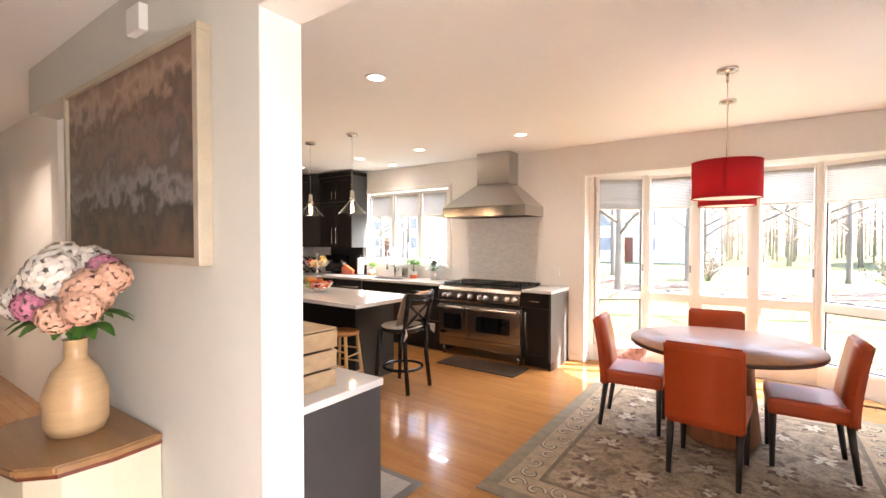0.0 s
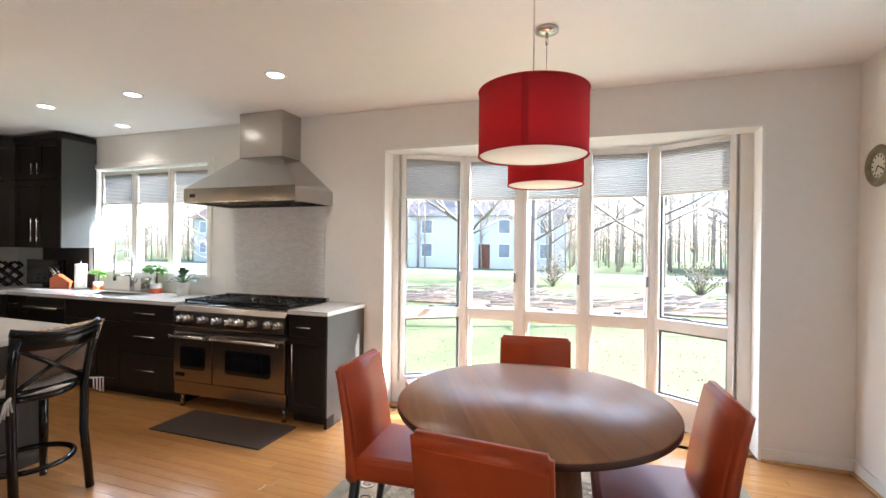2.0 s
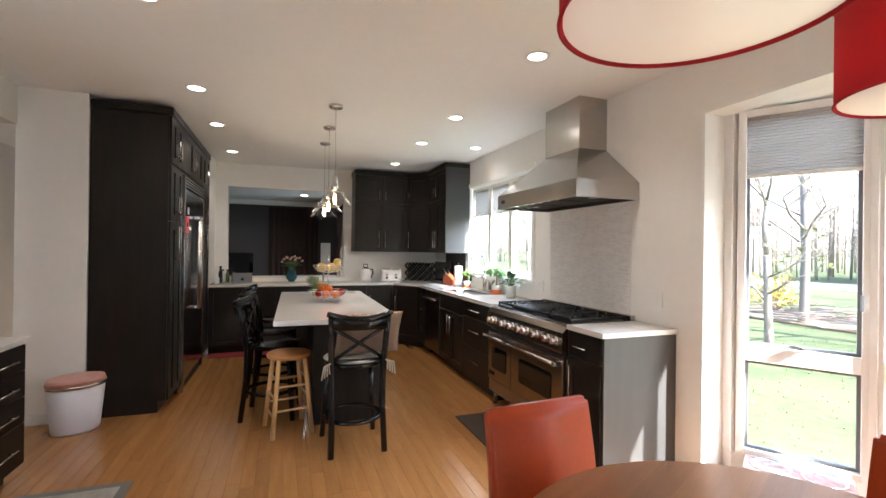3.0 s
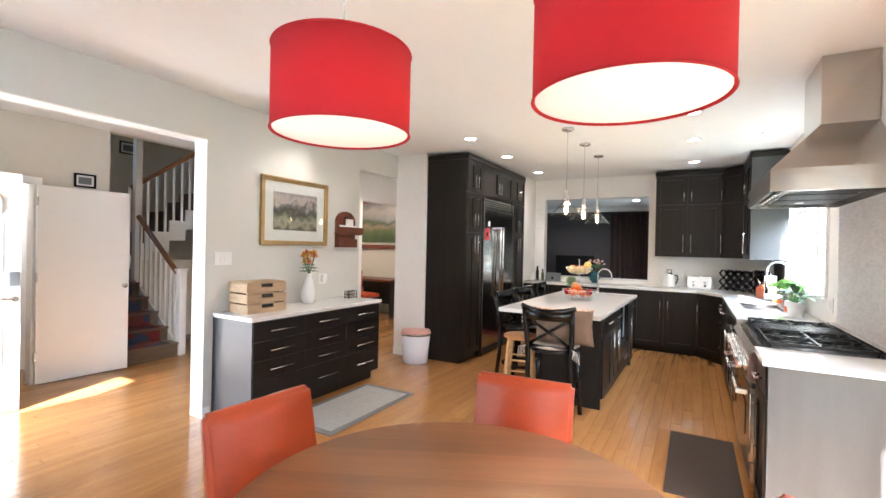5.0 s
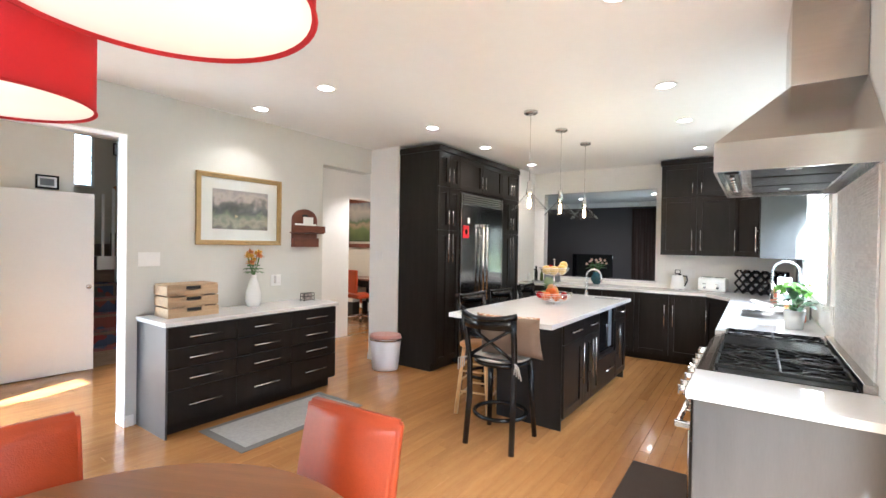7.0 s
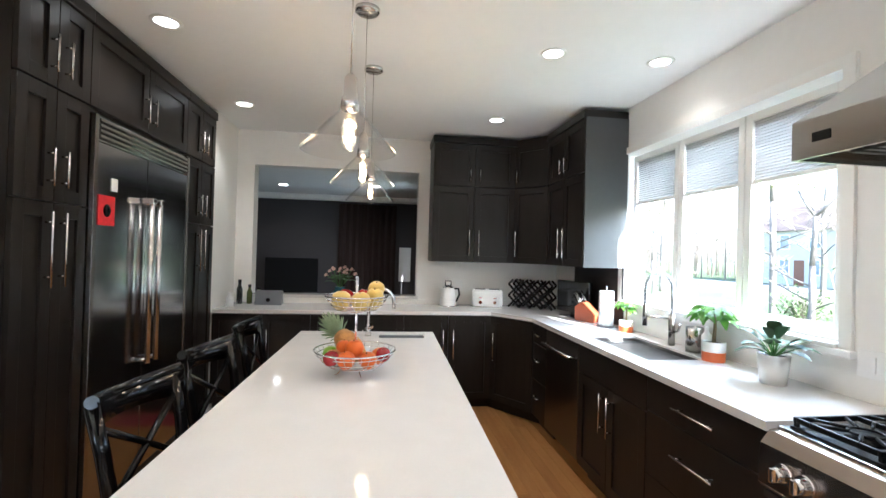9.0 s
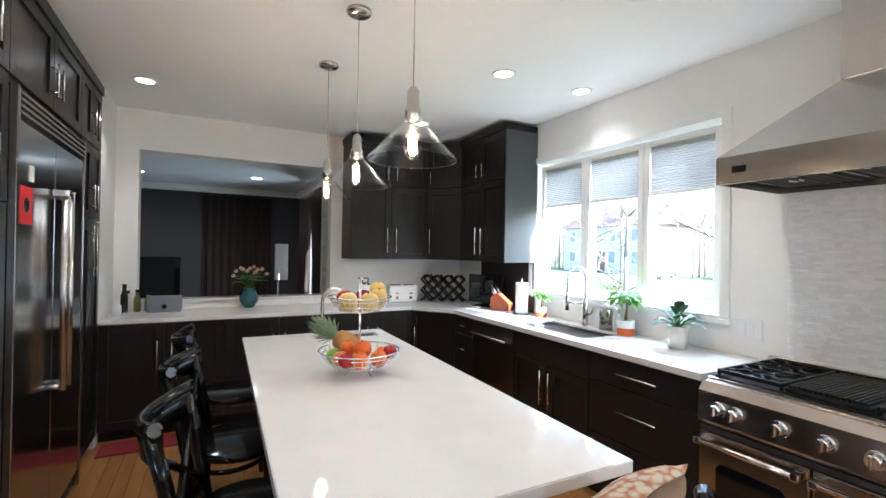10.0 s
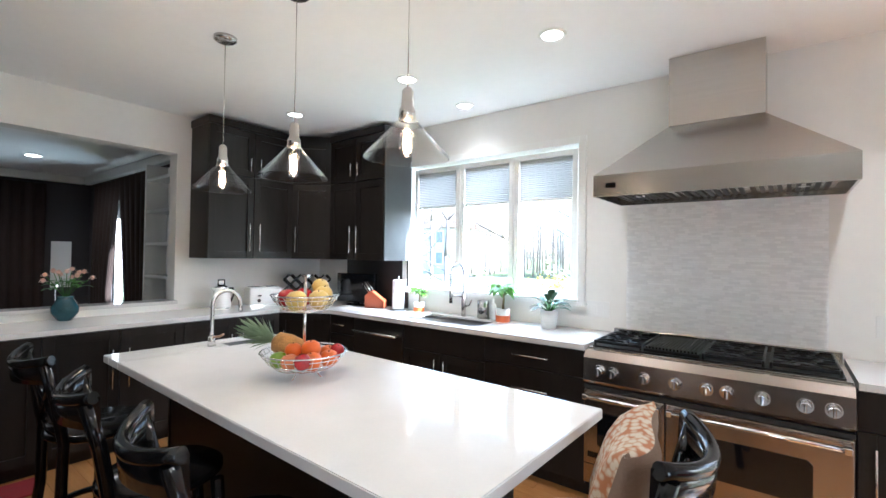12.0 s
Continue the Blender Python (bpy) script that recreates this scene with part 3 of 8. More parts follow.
def cabinet(name, label, m, w, d, z0, z1, fronts, toe=0.1, group="", cat="cabinet"):
    c = thing(name, label, cat, m, group)
    bm = bmesh.new()
    box(bm, 0, w, 0, d, z0 + toe, z1)
    if toe:
        box(bm, 0.0, w, 0.06, d, z0, z0 + toe)
    part("body", bm, M_ESP, c)
    for f in fronts:
        front(c, *f)
    return c


FY = 5.0      # face of the north base cabinets
TOP = 0.912   # underside of the worktops
BASE_D = NY - FY - 0.002
# north base run, from the range westward
def drawers(w, rows, ln):
    out, z = [], TOP - 0.005
    for h in rows:
        out.append((0, w, z - h, z, "slab", ("h", w / 2, z - h / 2 if h < 0.2 else z - h * 0.42, ln)))
        z -= h
    return out


cabinet("base_cabinet", "espresso three-drawer base cabinet beside the range", pose(-4.0, FY, 0), 0.73, BASE_D, 0, TOP, drawers(0.73, (0.17, 0.315, 0.32), 0.26), group="base cabinets")
cabinet("base_cabinet", "espresso sink base cabinet with two doors", pose(-4.78, FY, 0), 0.78, BASE_D, 0, TOP,
        [(0, 0.78, 0.72, TOP - 0.005, "slab"), (0, 0.39, 0.1, 0.72, "shaker", ("v", 0.345, 0.56, 0.24)), (0.39, 0.78, 0.1, 0.72, "shaker", ("v", 0.435, 0.56, 0.24))], group="base cabinets")
dw = thing("dishwasher", "dark stainless dishwasher with a bar handle", "dishwasher", pose(-5.39, FY, 0))
part("body", B(0.003, 0.607, 0, BASE_D, 0.1, TOP), M_ESP_D, dw)
part("door", B(0.006, 0.604, -0.025, 0, 0.11, TOP - 0.004, bev=0.004), mat("dark_stainless", (0.16, 0.14, 0.125), 0.3, 1.0, 0.08, 3, stretch=(1, 1, 30)), dw)
bm = cyl(bmesh.new(), (0.04, -0.07, 0.80), (0.57, -0.07, 0.80), 0.011)
for x in (0.06, 0.55):
    cyl(bm, (x, -0.07, 0.80), (x, -0.02, 0.80), 0.008, seg=8)
part("handle", bm, M_NICKEL, dw, "nickel towel-bar handle")
cabinet("base_cabinet", "narrow espresso drawer cabinet near the corner", pose(-5.72, FY, 0), 0.33, BASE_D, 0, TOP, drawers(0.33, (0.17, 0.315, 0.32), 0.13), group="base cabinets")
cabinet("base_cabinet", "narrow espresso cabinet at the end of the worktop", pose(-2.05, FY, 0), 0.35, BASE_D, 0, TOP,
        [(0, 0.35, 0.73, TOP - 0.005, "slab", ("h", 0.17, 0.81, 0.13)), (0, 0.35, 0.1, 0.73, "shaker", ("v", 0.06, 0.50, 0.34))], group="base cabinets")
# the run's end panel has a paler grey than the espresso fronts
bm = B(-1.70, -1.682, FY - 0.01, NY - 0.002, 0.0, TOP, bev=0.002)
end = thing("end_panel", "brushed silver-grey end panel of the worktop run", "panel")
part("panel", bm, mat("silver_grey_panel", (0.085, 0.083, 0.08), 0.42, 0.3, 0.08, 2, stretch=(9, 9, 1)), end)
part("panel_foot", B(-1.705, -1.676, FY - 0.02, FY + 0.09, 0, 0.09, bev=0.003), M_ESP, end)
# corner base with a diagonal door
WF = -6.14
cor = thing("corner_cabinet", "espresso corner base cabinet with a diagonal door", "cabinet")
bm = bmesh.new()
prism(bm, [(WX + 0.002, 4.70), (WF, 4.70), (-5.722, FY), (-5.722, NY - 0.002), (WX + 0.002, NY - 0.002)], 0.1, TOP)
prism(bm, [(WX + 0.002, 4.70), (WF - 0.06, 4.70), (-5.722, FY + 0.06), (-5.722, NY - 0.002), (WX + 0.002, NY - 0.002)], 0.0, 0.1)
part("body", bm, M_ESP, cor)
dl = math.dist((WF, 4.70), (-5.722, FY))
slant = pose(WF, 4.70, 0, 0, 0, math.degrees(math.atan2(FY - 4.70, -5.722 - WF)))
front(cor, 0.01, dl - 0.01, 0.1, TOP - 0.005, "shaker", ("v", 0.07, 0.62, 0.26)).matrix_basis = slant
# west base run under the pass-through
for i, (y, w) in enumerate(((2.125, 0.86), (2.985, 0.86), (3.845, 0.855))):
    n = w / 2
    cabinet("base_cabinet", "espresso two-door base cabinet under the pass-through", pose(WF, y, 0, 0, 0, 90), w, WF - WX - 0.002, 0, TOP,
            [(0, n, 0.1, TOP - 0.005, "shaker", ("v", n - 0.05, 0.63, 0.28)), (n, w, 0.1, TOP - 0.005, "shaker", ("v", n + 0.05, 0.63, 0.28))], group="base cabinets")
# worktops
def slab_top(name, label, rings, hole=None, z0=TOP, z1=CT):
    t = thing(name, label, "worktop")
    for r in rings:
        part("slab", prism(bmesh.new(), r, z0, z1), M_QUARTZ, t)
    return t


CF = 4.965
SK = (-4.86, -4.16, 5.09, 5.44)
slab_top("worktop", "polished white quartz worktop along the window wall", [
    [(-3.275, CF), (-3.275, NY - 0.002), (SK[1], NY - 0.002), (SK[1], CF)], [(SK[1], SK[3]), (SK[1], NY - 0.002), (SK[0], NY - 0.002), (SK[0], SK[3])], [(SK[1], CF), (SK[1], SK[2]), (SK[0], SK[2]), (SK[0], CF)],
    [(SK[0], CF), (SK[0], NY - 0.002), (WX + 0.002, NY - 0.002), (WX + 0.002, 2.125), (-6.11, 2.125), (-6.11, 4.69), (-5.71, CF)]])
slab_top("worktop", "short polished white quartz worktop beside the range", [[(-2.045, CF), (-1.668, CF), (-1.668, NY - 0.002), (-2.045, NY - 0.002)]])
bm = B(WX + 0.002, WX + 0.014, 2.125, NY - 0.02, CT, 0.998)
up = thing("upstand", "white splash strip behind the worktop", "upstand")
part("strip", bm, M_WALL, up)
# undermount sink and spring faucet
sk = thing("sink", "stainless steel undermount sink", "sink")
bm = bmesh.new()
x0, x1, y0, y1 = SK
for a in ((x0, x0 + 0.006, y0, y1), (x1 - 0.006, x1, y0, y1), (x0 + 0.006, x1 - 0.006, y0, y0 + 0.006), (x0 + 0.006, x1 - 0.006, y1 - 0.006, y1)):
    box(bm, *a, 0.68, CT - 0.012)
box(bm, x0, x1, y0, y1, 0.674, 0.68)
part("basin", bm, M_STEEL_W, sk)
part("drain", cyl(bmesh.new(), (-4.46, 5.27, 0.68), (-4.46, 5.27, 0.684), 0.045), M_CHROME, sk)
fa = thing("kitchen_faucet", "tall brushed steel spring faucet behind the sink", "faucet", pose(-4.55, 5.50, CT))
bm = cyl(bmesh.new(), (0, 0, 0), (0, 0, 0.20), 0.021)
part("body", bm, M_STEEL, fa)
arc = [(0, 0, 0.2 + 0.02 * i) for i in range(9)] + [(0, -0.095 + 0.095 * math.cos(a), 0.37 + 0.095 * math.sin(a)) for a in [math.pi * k / 10 for k in range(1, 11)]] + [(0, -0.19, 0.33), (0, -0.19, 0.27)]
part("hose", tube(bmesh.new(), arc, 0.008, 8), M_GREYPL, fa)
bm = bmesh.new()
for i in range(len(arc) - 1):
    for s in (0.2, 0.7):
        p = Vector(arc[i]).lerp(Vector(arc[i + 1]), s)
        d = (Vector(arc[i + 1]) - Vector(arc[i])).normalized()
        u = d.orthogonal().normalized()
        w = d.cross(u)
        tube(bm, [p + 0.0125 * (math.cos(t) * u + math.sin(t) * w) for t in [2 * math.pi * k / 10 for k in range(10)]], 0.003, 5, True)
part("spring", bm, M_CHROME, fa)
part("spray_head", cyl(bmesh.new(), (0, -0.19, 0.13), (0, -0.19, 0.27), 0.016, 0.012), M_STEEL, fa)
bm = tube(bmesh.new(), [(0, 0, 0.17), (0, -0.1, 0.185), (0, -0.17, 0.19)], 0.007, 8)
part("holder_arm", bm, M_STEEL, fa)
part("lever", tube(bmesh.new(), [(0.02, 0, 0.09), (0.06, 0, 0.10), (0.085, 0, 0.15)], 0.007, 8), M_STEEL, fa)
# tall uppers
def upper(name, label, m, w, d, pairs, group="wall cabinets"):
    n = w / pairs
    fr = []
    for i in range(pairs):
        hx = n * (i + 1) - 0.05 if i % 2 == 0 and pairs > 1 else n * i + 0.05
        fr.append((n * i, n * (i + 1), 1.42, 2.19, "shaker", ("v", hx, 1.62, 0.26)))
        fr.append((n * i, n * (i + 1), 2.195, 2.63, "shaker", ("v", hx, 2.31, 0.13)))
    c = cabinet(name, label, m, w, d, 1.42, 2.63, fr, toe=0.0, group=group)
    bm = bmesh.new()
    box(bm, -0.012, w + 0.012, -0.035, d, 2.631, 2.70, bev=0.006)
    part("crown", bm, M_ESP, c)
    return c


upper("wall_cabinet", "espresso double wall cabinet with stacked doors", pose(-6.38, 4.12, 0, 0, 0, 90), 0.855, -6.38 - WX - 0.002, 2)
upper("wall_cabinet", "espresso double wall cabinet beside the window", pose(-6.065, 5.24, 0), 0.785, NY - 5.24 - 0.002, 2)
# paler grey than the cabinet's own doors
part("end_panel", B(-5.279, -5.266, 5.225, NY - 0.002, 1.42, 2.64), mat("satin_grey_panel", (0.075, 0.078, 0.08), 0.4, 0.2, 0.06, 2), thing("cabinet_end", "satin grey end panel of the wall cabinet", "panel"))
cu = thing("corner_wall_cabinet", "espresso diagonal corner wall cabinet", "cabinet")
bm = prism(bmesh.new(), [(WX + 0.002, 4.98), (-6.38, 4.98), (-6.07, 5.24), (-6.07, NY - 0.002), (WX + 0.002, NY - 0.002)], 1.42, 2.70)
part("body", bm, M_ESP, cu)
slant = pose(-6.38, 4.98, 0, 0, 0, math.degrees(math.atan2(0.26, 0.31)))
dl = math.dist((-6.38, 4.98), (-6.07, 5.24))
front(cu, 0.0, dl, 1.42, 2.19, "shaker", ("v", 0.05, 1.62, 0.26)).matrix_basis = slant
front(cu, 0.0, dl, 2.195, 2.63, "shaker", ("v", 0.05, 2.31, 0.13)).matrix_basis = slant

# island
# the island stands a little askew to the walls
SKEW = pose(-5.17, 3.53, 0, 0, 0, -1.3) @ pose(5.17, -3.53, 0)
IZ = 0.92
ITOP = IZ - 0.038
isl = thing("kitchen_island", "espresso kitchen island with doors and drawers", "island", SKEW @ pose(-3.20, 3.95, 0, 0, 0, 180))
for q in ((0, 0.93, 0, 0.58, 0.1, ITOP), (0.93, 1.50, 0.45, 0.58, 0.1, ITOP), (0.93, 1.50, 0, 0.45, 0.1, 0.42), (1.50, 1.90, 0, 0.58, 0.1, ITOP)):
    part("carcass", B(*q), M_ESP, isl)
part("plinth", B(0.02, 1.88, 0.07, 0.56, 0, 0.1), M_ESP, isl)
front(isl, 0, 0.45, 0.70, ITOP - 0.005, "slab", ("h", 0.225, 0.79, 0.22)), front(isl, 0.45, 0.93, 0.70, ITOP - 0.005, "slab", ("h", 0.69, 0.79, 0.22))
front(isl, 0, 0.45, 0.1, 0.70, "shaker", ("v", 0.40, 0.48, 0.36))
front(isl, 0.45, 0.69, 0.1, 0.70, "shaker", ("v", 0.645, 0.48, 0.36)), front(isl, 0.69, 0.93, 0.1, 0.70, "shaker", ("v", 0.735, 0.48, 0.36))
front(isl, 0.93, 1.50, 0.1, 0.40, "slab", ("h", 1.21, 0.26, 0.24))
front(isl, 1.50, 1.90, 0.72, ITOP - 0.005, "slab", ("h", 1.70, 0.80, 0.2)), front(isl, 1.50, 1.90, 0.1, 0.72, "shaker", ("v", 1.56, 0.48, 0.36))
for x in (-0.012, 1.9):
    part("side_panel", B(x, x + 0.012, -0.004, 0.59, 0.0, ITOP), M_ESP, isl)
mw = thing("microwave", "black built-in microwave in the island", "microwave", SKEW @ pose(-3.20, 3.95, 0, 0, 0, 180))
part("case", B(0.94, 1.49, 0.03, 0.44, 0.425, 0.855, bev=0.004), M_BLACK, mw)
part("glass_door", B(0.96, 1.36, 0.018, 0.03, 0.45, 0.84, bev=0.003), M_BLACKGLASS, mw)
part("control_panel", B(1.37, 1.48, 0.02, 0.03, 0.45, 0.84), M_GREYPL, mw)
it = thing("island_top", "polished white quartz island top with a bar sink cut-out", "worktop", SKEW)
BS = (-5.08, -4.93, 3.62, 3.93)
bm = bmesh.new()
for r in ([(BS[1], 3.06), (-2.85, 3.06), (-2.85, 4.01), (BS[1], 4.01)], [(-5.17, 3.06), (BS[0], 3.06), (BS[0], 4.01), (-5.17, 4.01)], [(BS[0], 3.06), (BS[1], 3.06), (BS[1], BS[2]), (BS[0], BS[2])], [(BS[0], BS[3]), (BS[1], BS[3]), (BS[1], 4.01), (BS[0], 4.01)]):
    part("slab", prism(bmesh.new(), r, ITOP, IZ, 0.003), M_QUARTZ, it)
bs = thing("bar_sink", "dark steel bar sink in the island", "sink", SKEW)
part("basin", box(B(BS[0], BS[1], BS[2], BS[3], 0.76, 0.765), BS[0], BS[0] + 0.004, BS[2], BS[3], 0.765, IZ - 0.01), M_GREYPL, bs)
bf = thing("bar_faucet", "brushed nickel gooseneck bar faucet", "faucet", pose(-5.0, 3.54, IZ))
part("base", cyl(bmesh.new(), (0, 0, 0), (0, 0, 0.06), 0.022, 0.019), M_NICKEL, bf)
part("spout", tube(bmesh.new(), [(0, 0, 0.05 + 0.03 * i) for i in range(7)] + [(0, 0.085 - 0.085 * math.cos(a), 0.24 + 0.085 * math.sin(a)) for a in [math.pi * k / 12 for k in range(1, 12)]] + [(0, 0.172, 0.22), (0, 0.172, 0.19)], 0.0115, 10), M_NICKEL, bf)
part("lever", tube(bmesh.new(), [(0.02, 0.0, 0.055), (0.05, 0.02, 0.06), (0.08, 0.03, 0.075)], 0.007, 8), mat("copper_lever", (0.5, 0.3, 0.2), 0.3, 1, 0.1, 10), bf)

# tall cabinets with built-in refrigerator
TY = 2.11
TD = TY - 1.535
def tall(label, x_right, w, group="tall cabinets"):
    n = w / 2
    fr = []
    for i in (0, 1):
        hx = n - 0.045 if i == 0 else n + 0.045
        fr += [(n * i, n * i + n, 0.1, 1.68, "shaker", ("v", hx, 1.47, 0.34)), (n * i, n * i + n, 1.685, 2.20, "shaker", ("v", hx, 1.84, 0.17)), (n * i, n * i + n, 2.205, 2.62, "shaker", ("v", hx, 2.35, 0.17))]
    c = cabinet("tall_cabinet", label, pose(x_right, TY, 0, 0, 0, 180), w, TD, 0, 2.62, fr, group=group)
    part("crown", B(-0.015 if x_right > -4 else 0, w, -0.035, TD, 2.621, 2.69, bev=0.006), M_ESP, c)
    return c


tall("tall espresso pantry cabinet beside the refrigerator", -3.90, 0.46)
tall("tall narrow espresso cabinet beside the refrigerator", -5.49, 0.58)
ab = cabinet("bridge_cabinet", "espresso cabinet over the refrigerator", pose(-4.36, TY, 0, 0, 0, 180), 1.13, TD, 2.19, 2.62,
             [(0, 0.565, 2.205, 2.62, "shaker", ("v", 0.52, 2.35, 0.17)), (0.565, 1.13, 2.205, 2.62, "shaker", ("v", 0.61, 2.35, 0.17))], toe=0.0)
part("crown", B(0, 1.13, -0.035, TD, 2.621, 2.69, bev=0.006), M_ESP, ab)
M_FRIDGE = mat("dark_reflective_steel", (0.40, 0.40, 0.41), 0.16, 1.0, 0.06, 2, stretch=(1, 1, 20))
fr = thing("refrigerator", "built-in stainless side-by-side refrigerator with long handles", "refrigerator", pose(-4.365, TY, 0, 0, 0, 180))
part("body", B(0, 1.12, 0.0, TD, 0.02, 2.185), M_ESP_D, fr)
part("door", B(0.03, 0.52, -0.045, 0, 0.12, 2.03, bev=0.004), M_FRIDGE, fr), part("door", B(0.525, 1.09, -0.045, 0, 0.12, 2.03, bev=0.004), M_FRIDGE, fr)
bm = box(B(0.0, 0.028, -0.05, 0, 0.02, 2.17, bev=0.003), 1.092, 1.12, -0.05, 0, 0.02, 2.17, bev=0.003)
part("surround", bm, M_STEEL, fr)
gr = part("grille", B(0.03, 1.09, -0.03, 0, 2.04, 2.17, bev=0.003), M_FRIDGE, fr)
for i in range(4):
    part("louvre", B(0.04, 1.08, -0.05, -0.03, 2.055 + 0.028 * i, 2.07 + 0.028 * i, bev=0.003), M_STEEL, gr)
part("kick_plate", B(0.03, 1.09, -0.02, 0, 0.02, 0.11), M_ESP_D, fr)
for x in (0.475, 0.575):
    bm = cyl(bmesh.new(), (x, -0.10, 0.78), (x, -0.10, 1.78), 0.016)
    for z in (0.80, 1.76):
        cyl(bm, (x, -0.10, z), (x, -0.04, z), 0.013)
    hd = part("handle", bm, M_NICKEL, fr, "long polished bar handle")
    part("end_cap", B(x - 0.02, x + 0.02, -0.118, -0.05, 1.755, 1.79, bev=0.004), M_CHROME, hd)
mg = thing("magnet", "red square magnet on the refrigerator door", "magnet", pose(-4.365, TY, 0, 0, 0, 180))
part("card", B(0.04, 0.18, -0.052, -0.0455, 1.60, 1.76, bev=0.002), mat("red_card", (0.62, 0.02, 0.03), 0.5, 0, 0.3, 40), mg)
part("motif", ball(bmesh.new(), (0.11, -0.052, 1.68), 0.035, 1, 0.1, 1), M_BLACK, mg)
mg2 = thing("note", "small white note on the refrigerator door", "note", pose(-4.365, TY, 0, 0, 0, 180))
part("paper", B(0.15, 0.205, -0.049, -0.0455, 1.79, 1.86), M_PLASTIC, mg2)

# range, 48 inch
rg = thing("range", "stainless professional range with six burners and griddle", "range", pose(-3.27, 4.945, 0) @ Matrix.Diagonal((1, 1, 1.022, 1)))
RW, RD = 1.215, NY - 4.945 - 0.004
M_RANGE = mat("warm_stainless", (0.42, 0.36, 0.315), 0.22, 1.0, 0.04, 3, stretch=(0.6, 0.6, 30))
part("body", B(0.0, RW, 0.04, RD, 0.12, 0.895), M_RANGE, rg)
bm = bmesh.new()
prof = [(0.04, 0.70), (0.0, 0.715), (-0.012, 0.73), (-0.004, 0.86), (0.03, 0.90), (0.06, 0.905), (0.06, 0.70)]
vs0, vs1 = [bm.verts.new((0, y, z)) for y, z in prof], [bm.verts.new((RW, y, z)) for y, z in prof]
bm.faces.new(vs0), bm.faces.new(vs1[::-1])
for i in range(len(prof)):
    j = (i + 1) % len(prof)
    bm.faces.new((vs0[i], vs1[i], vs1[j], vs0[j]))
part("control_panel", bm, M_RANGE, rg)
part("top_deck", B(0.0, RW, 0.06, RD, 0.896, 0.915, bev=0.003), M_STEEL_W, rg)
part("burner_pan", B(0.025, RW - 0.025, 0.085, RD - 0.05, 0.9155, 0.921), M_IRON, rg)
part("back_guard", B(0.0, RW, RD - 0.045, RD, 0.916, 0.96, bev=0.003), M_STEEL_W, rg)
def grate(x0, w):
    bm = bmesh.new()
    y0, y1 = 0.09, RD - 0.055
    for x in (x0, x0 + w - 0.012):
        box(bm, x, x + 0.012, y0, y1, 0.935, 0.953, bev=0.003)
    for k in range(3):
        y = y0 + (y1 - y0 - 0.012) * k / 2
        box(bm, x0 + 0.012, x0 + w - 0.012, y, y + 0.012, 0.935, 0.953, bev=0.003)
    for k in (0, 1):
        cy, cx = y0 + (y1 - y0) * (0.25 + 0.5 * k), x0 + w / 2
        for a in range(8):
            t = math.pi * a / 4 + 0.39
            p = Vector((cx + 0.045 * math.cos(t), cy + 0.045 * math.sin(t), 0.948))
            q = Vector((cx + max(-w / 2 + 0.006, min(w / 2 - 0.006, 0.2 * math.cos(t))), cy + max(-(y1 - y0) / 4, min((y1 - y0) / 4, 0.2 * math.sin(t))), 0.948))
            tube(bm, [p, q], 0.006, 5)
        tube(bm, [(cx + 0.047 * math.cos(t), cy + 0.047 * math.sin(t), 0.947) for t in [2 * math.pi * i / 14 for i in range(14)]], 0.005, 5, True)
    for x in (x0 + 0.006, x0 + w - 0.006):
        for y in (y0 + 0.01, y1 - 0.01):
            box(bm, x - 0.006, x + 0.006, y - 0.006, y + 0.006, 0.9212, 0.936)
    g = part("grate", bm, M_IRON, rg, "black cast-iron grate")
    for k in (0, 1):
        cy, cx = y0 + (y1 - y0) * (0.25 + 0.5 * k), x0 + w / 2
        part("burner_cap", lathe(bmesh.new(), [(0.055, 0.0), (0.055, 0.008), (0.036, 0.010), (0.036, 0.017), (0.0, 0.019)], cx, cy, 0.9212, 20), M_IRON, g)


for x0 in (0.03, 0.61, 0.905):
    grate(x0, 0.275)
gd = part("griddle", B(0.315, 0.60, 0.09, RD - 0.055, 0.9215, 0.94, bev=0.005), M_IRON, rg, "ribbed cast-iron griddle")
for i in range(15):
    part("rib", B(0.325 + 0.018 * i, 0.334 + 0.018 * i, 0.10, RD - 0.07, 0.9402, 0.952), M_IRON, gd)
for x in (0.10, 0.175, 0.345, 0.50, 0.645, 0.735, 0.88, 1.04, 1.14):
    bm = bmesh.new()
    cyl(bm, (x, -0.008, 0.795), (x, -0.02, 0.795), 0.034, 0.032, 20)
    cyl(bm, (x, -0.02, 0.795), (x, -0.055, 0.795), 0.025, 0.021, 20)
    box(bm, x - 0.006, x + 0.006, -0.064, -0.05, 0.772, 0.818, bev=0.003)
    part("knob", bm, M_CHROME, rg, "polished steel knob")
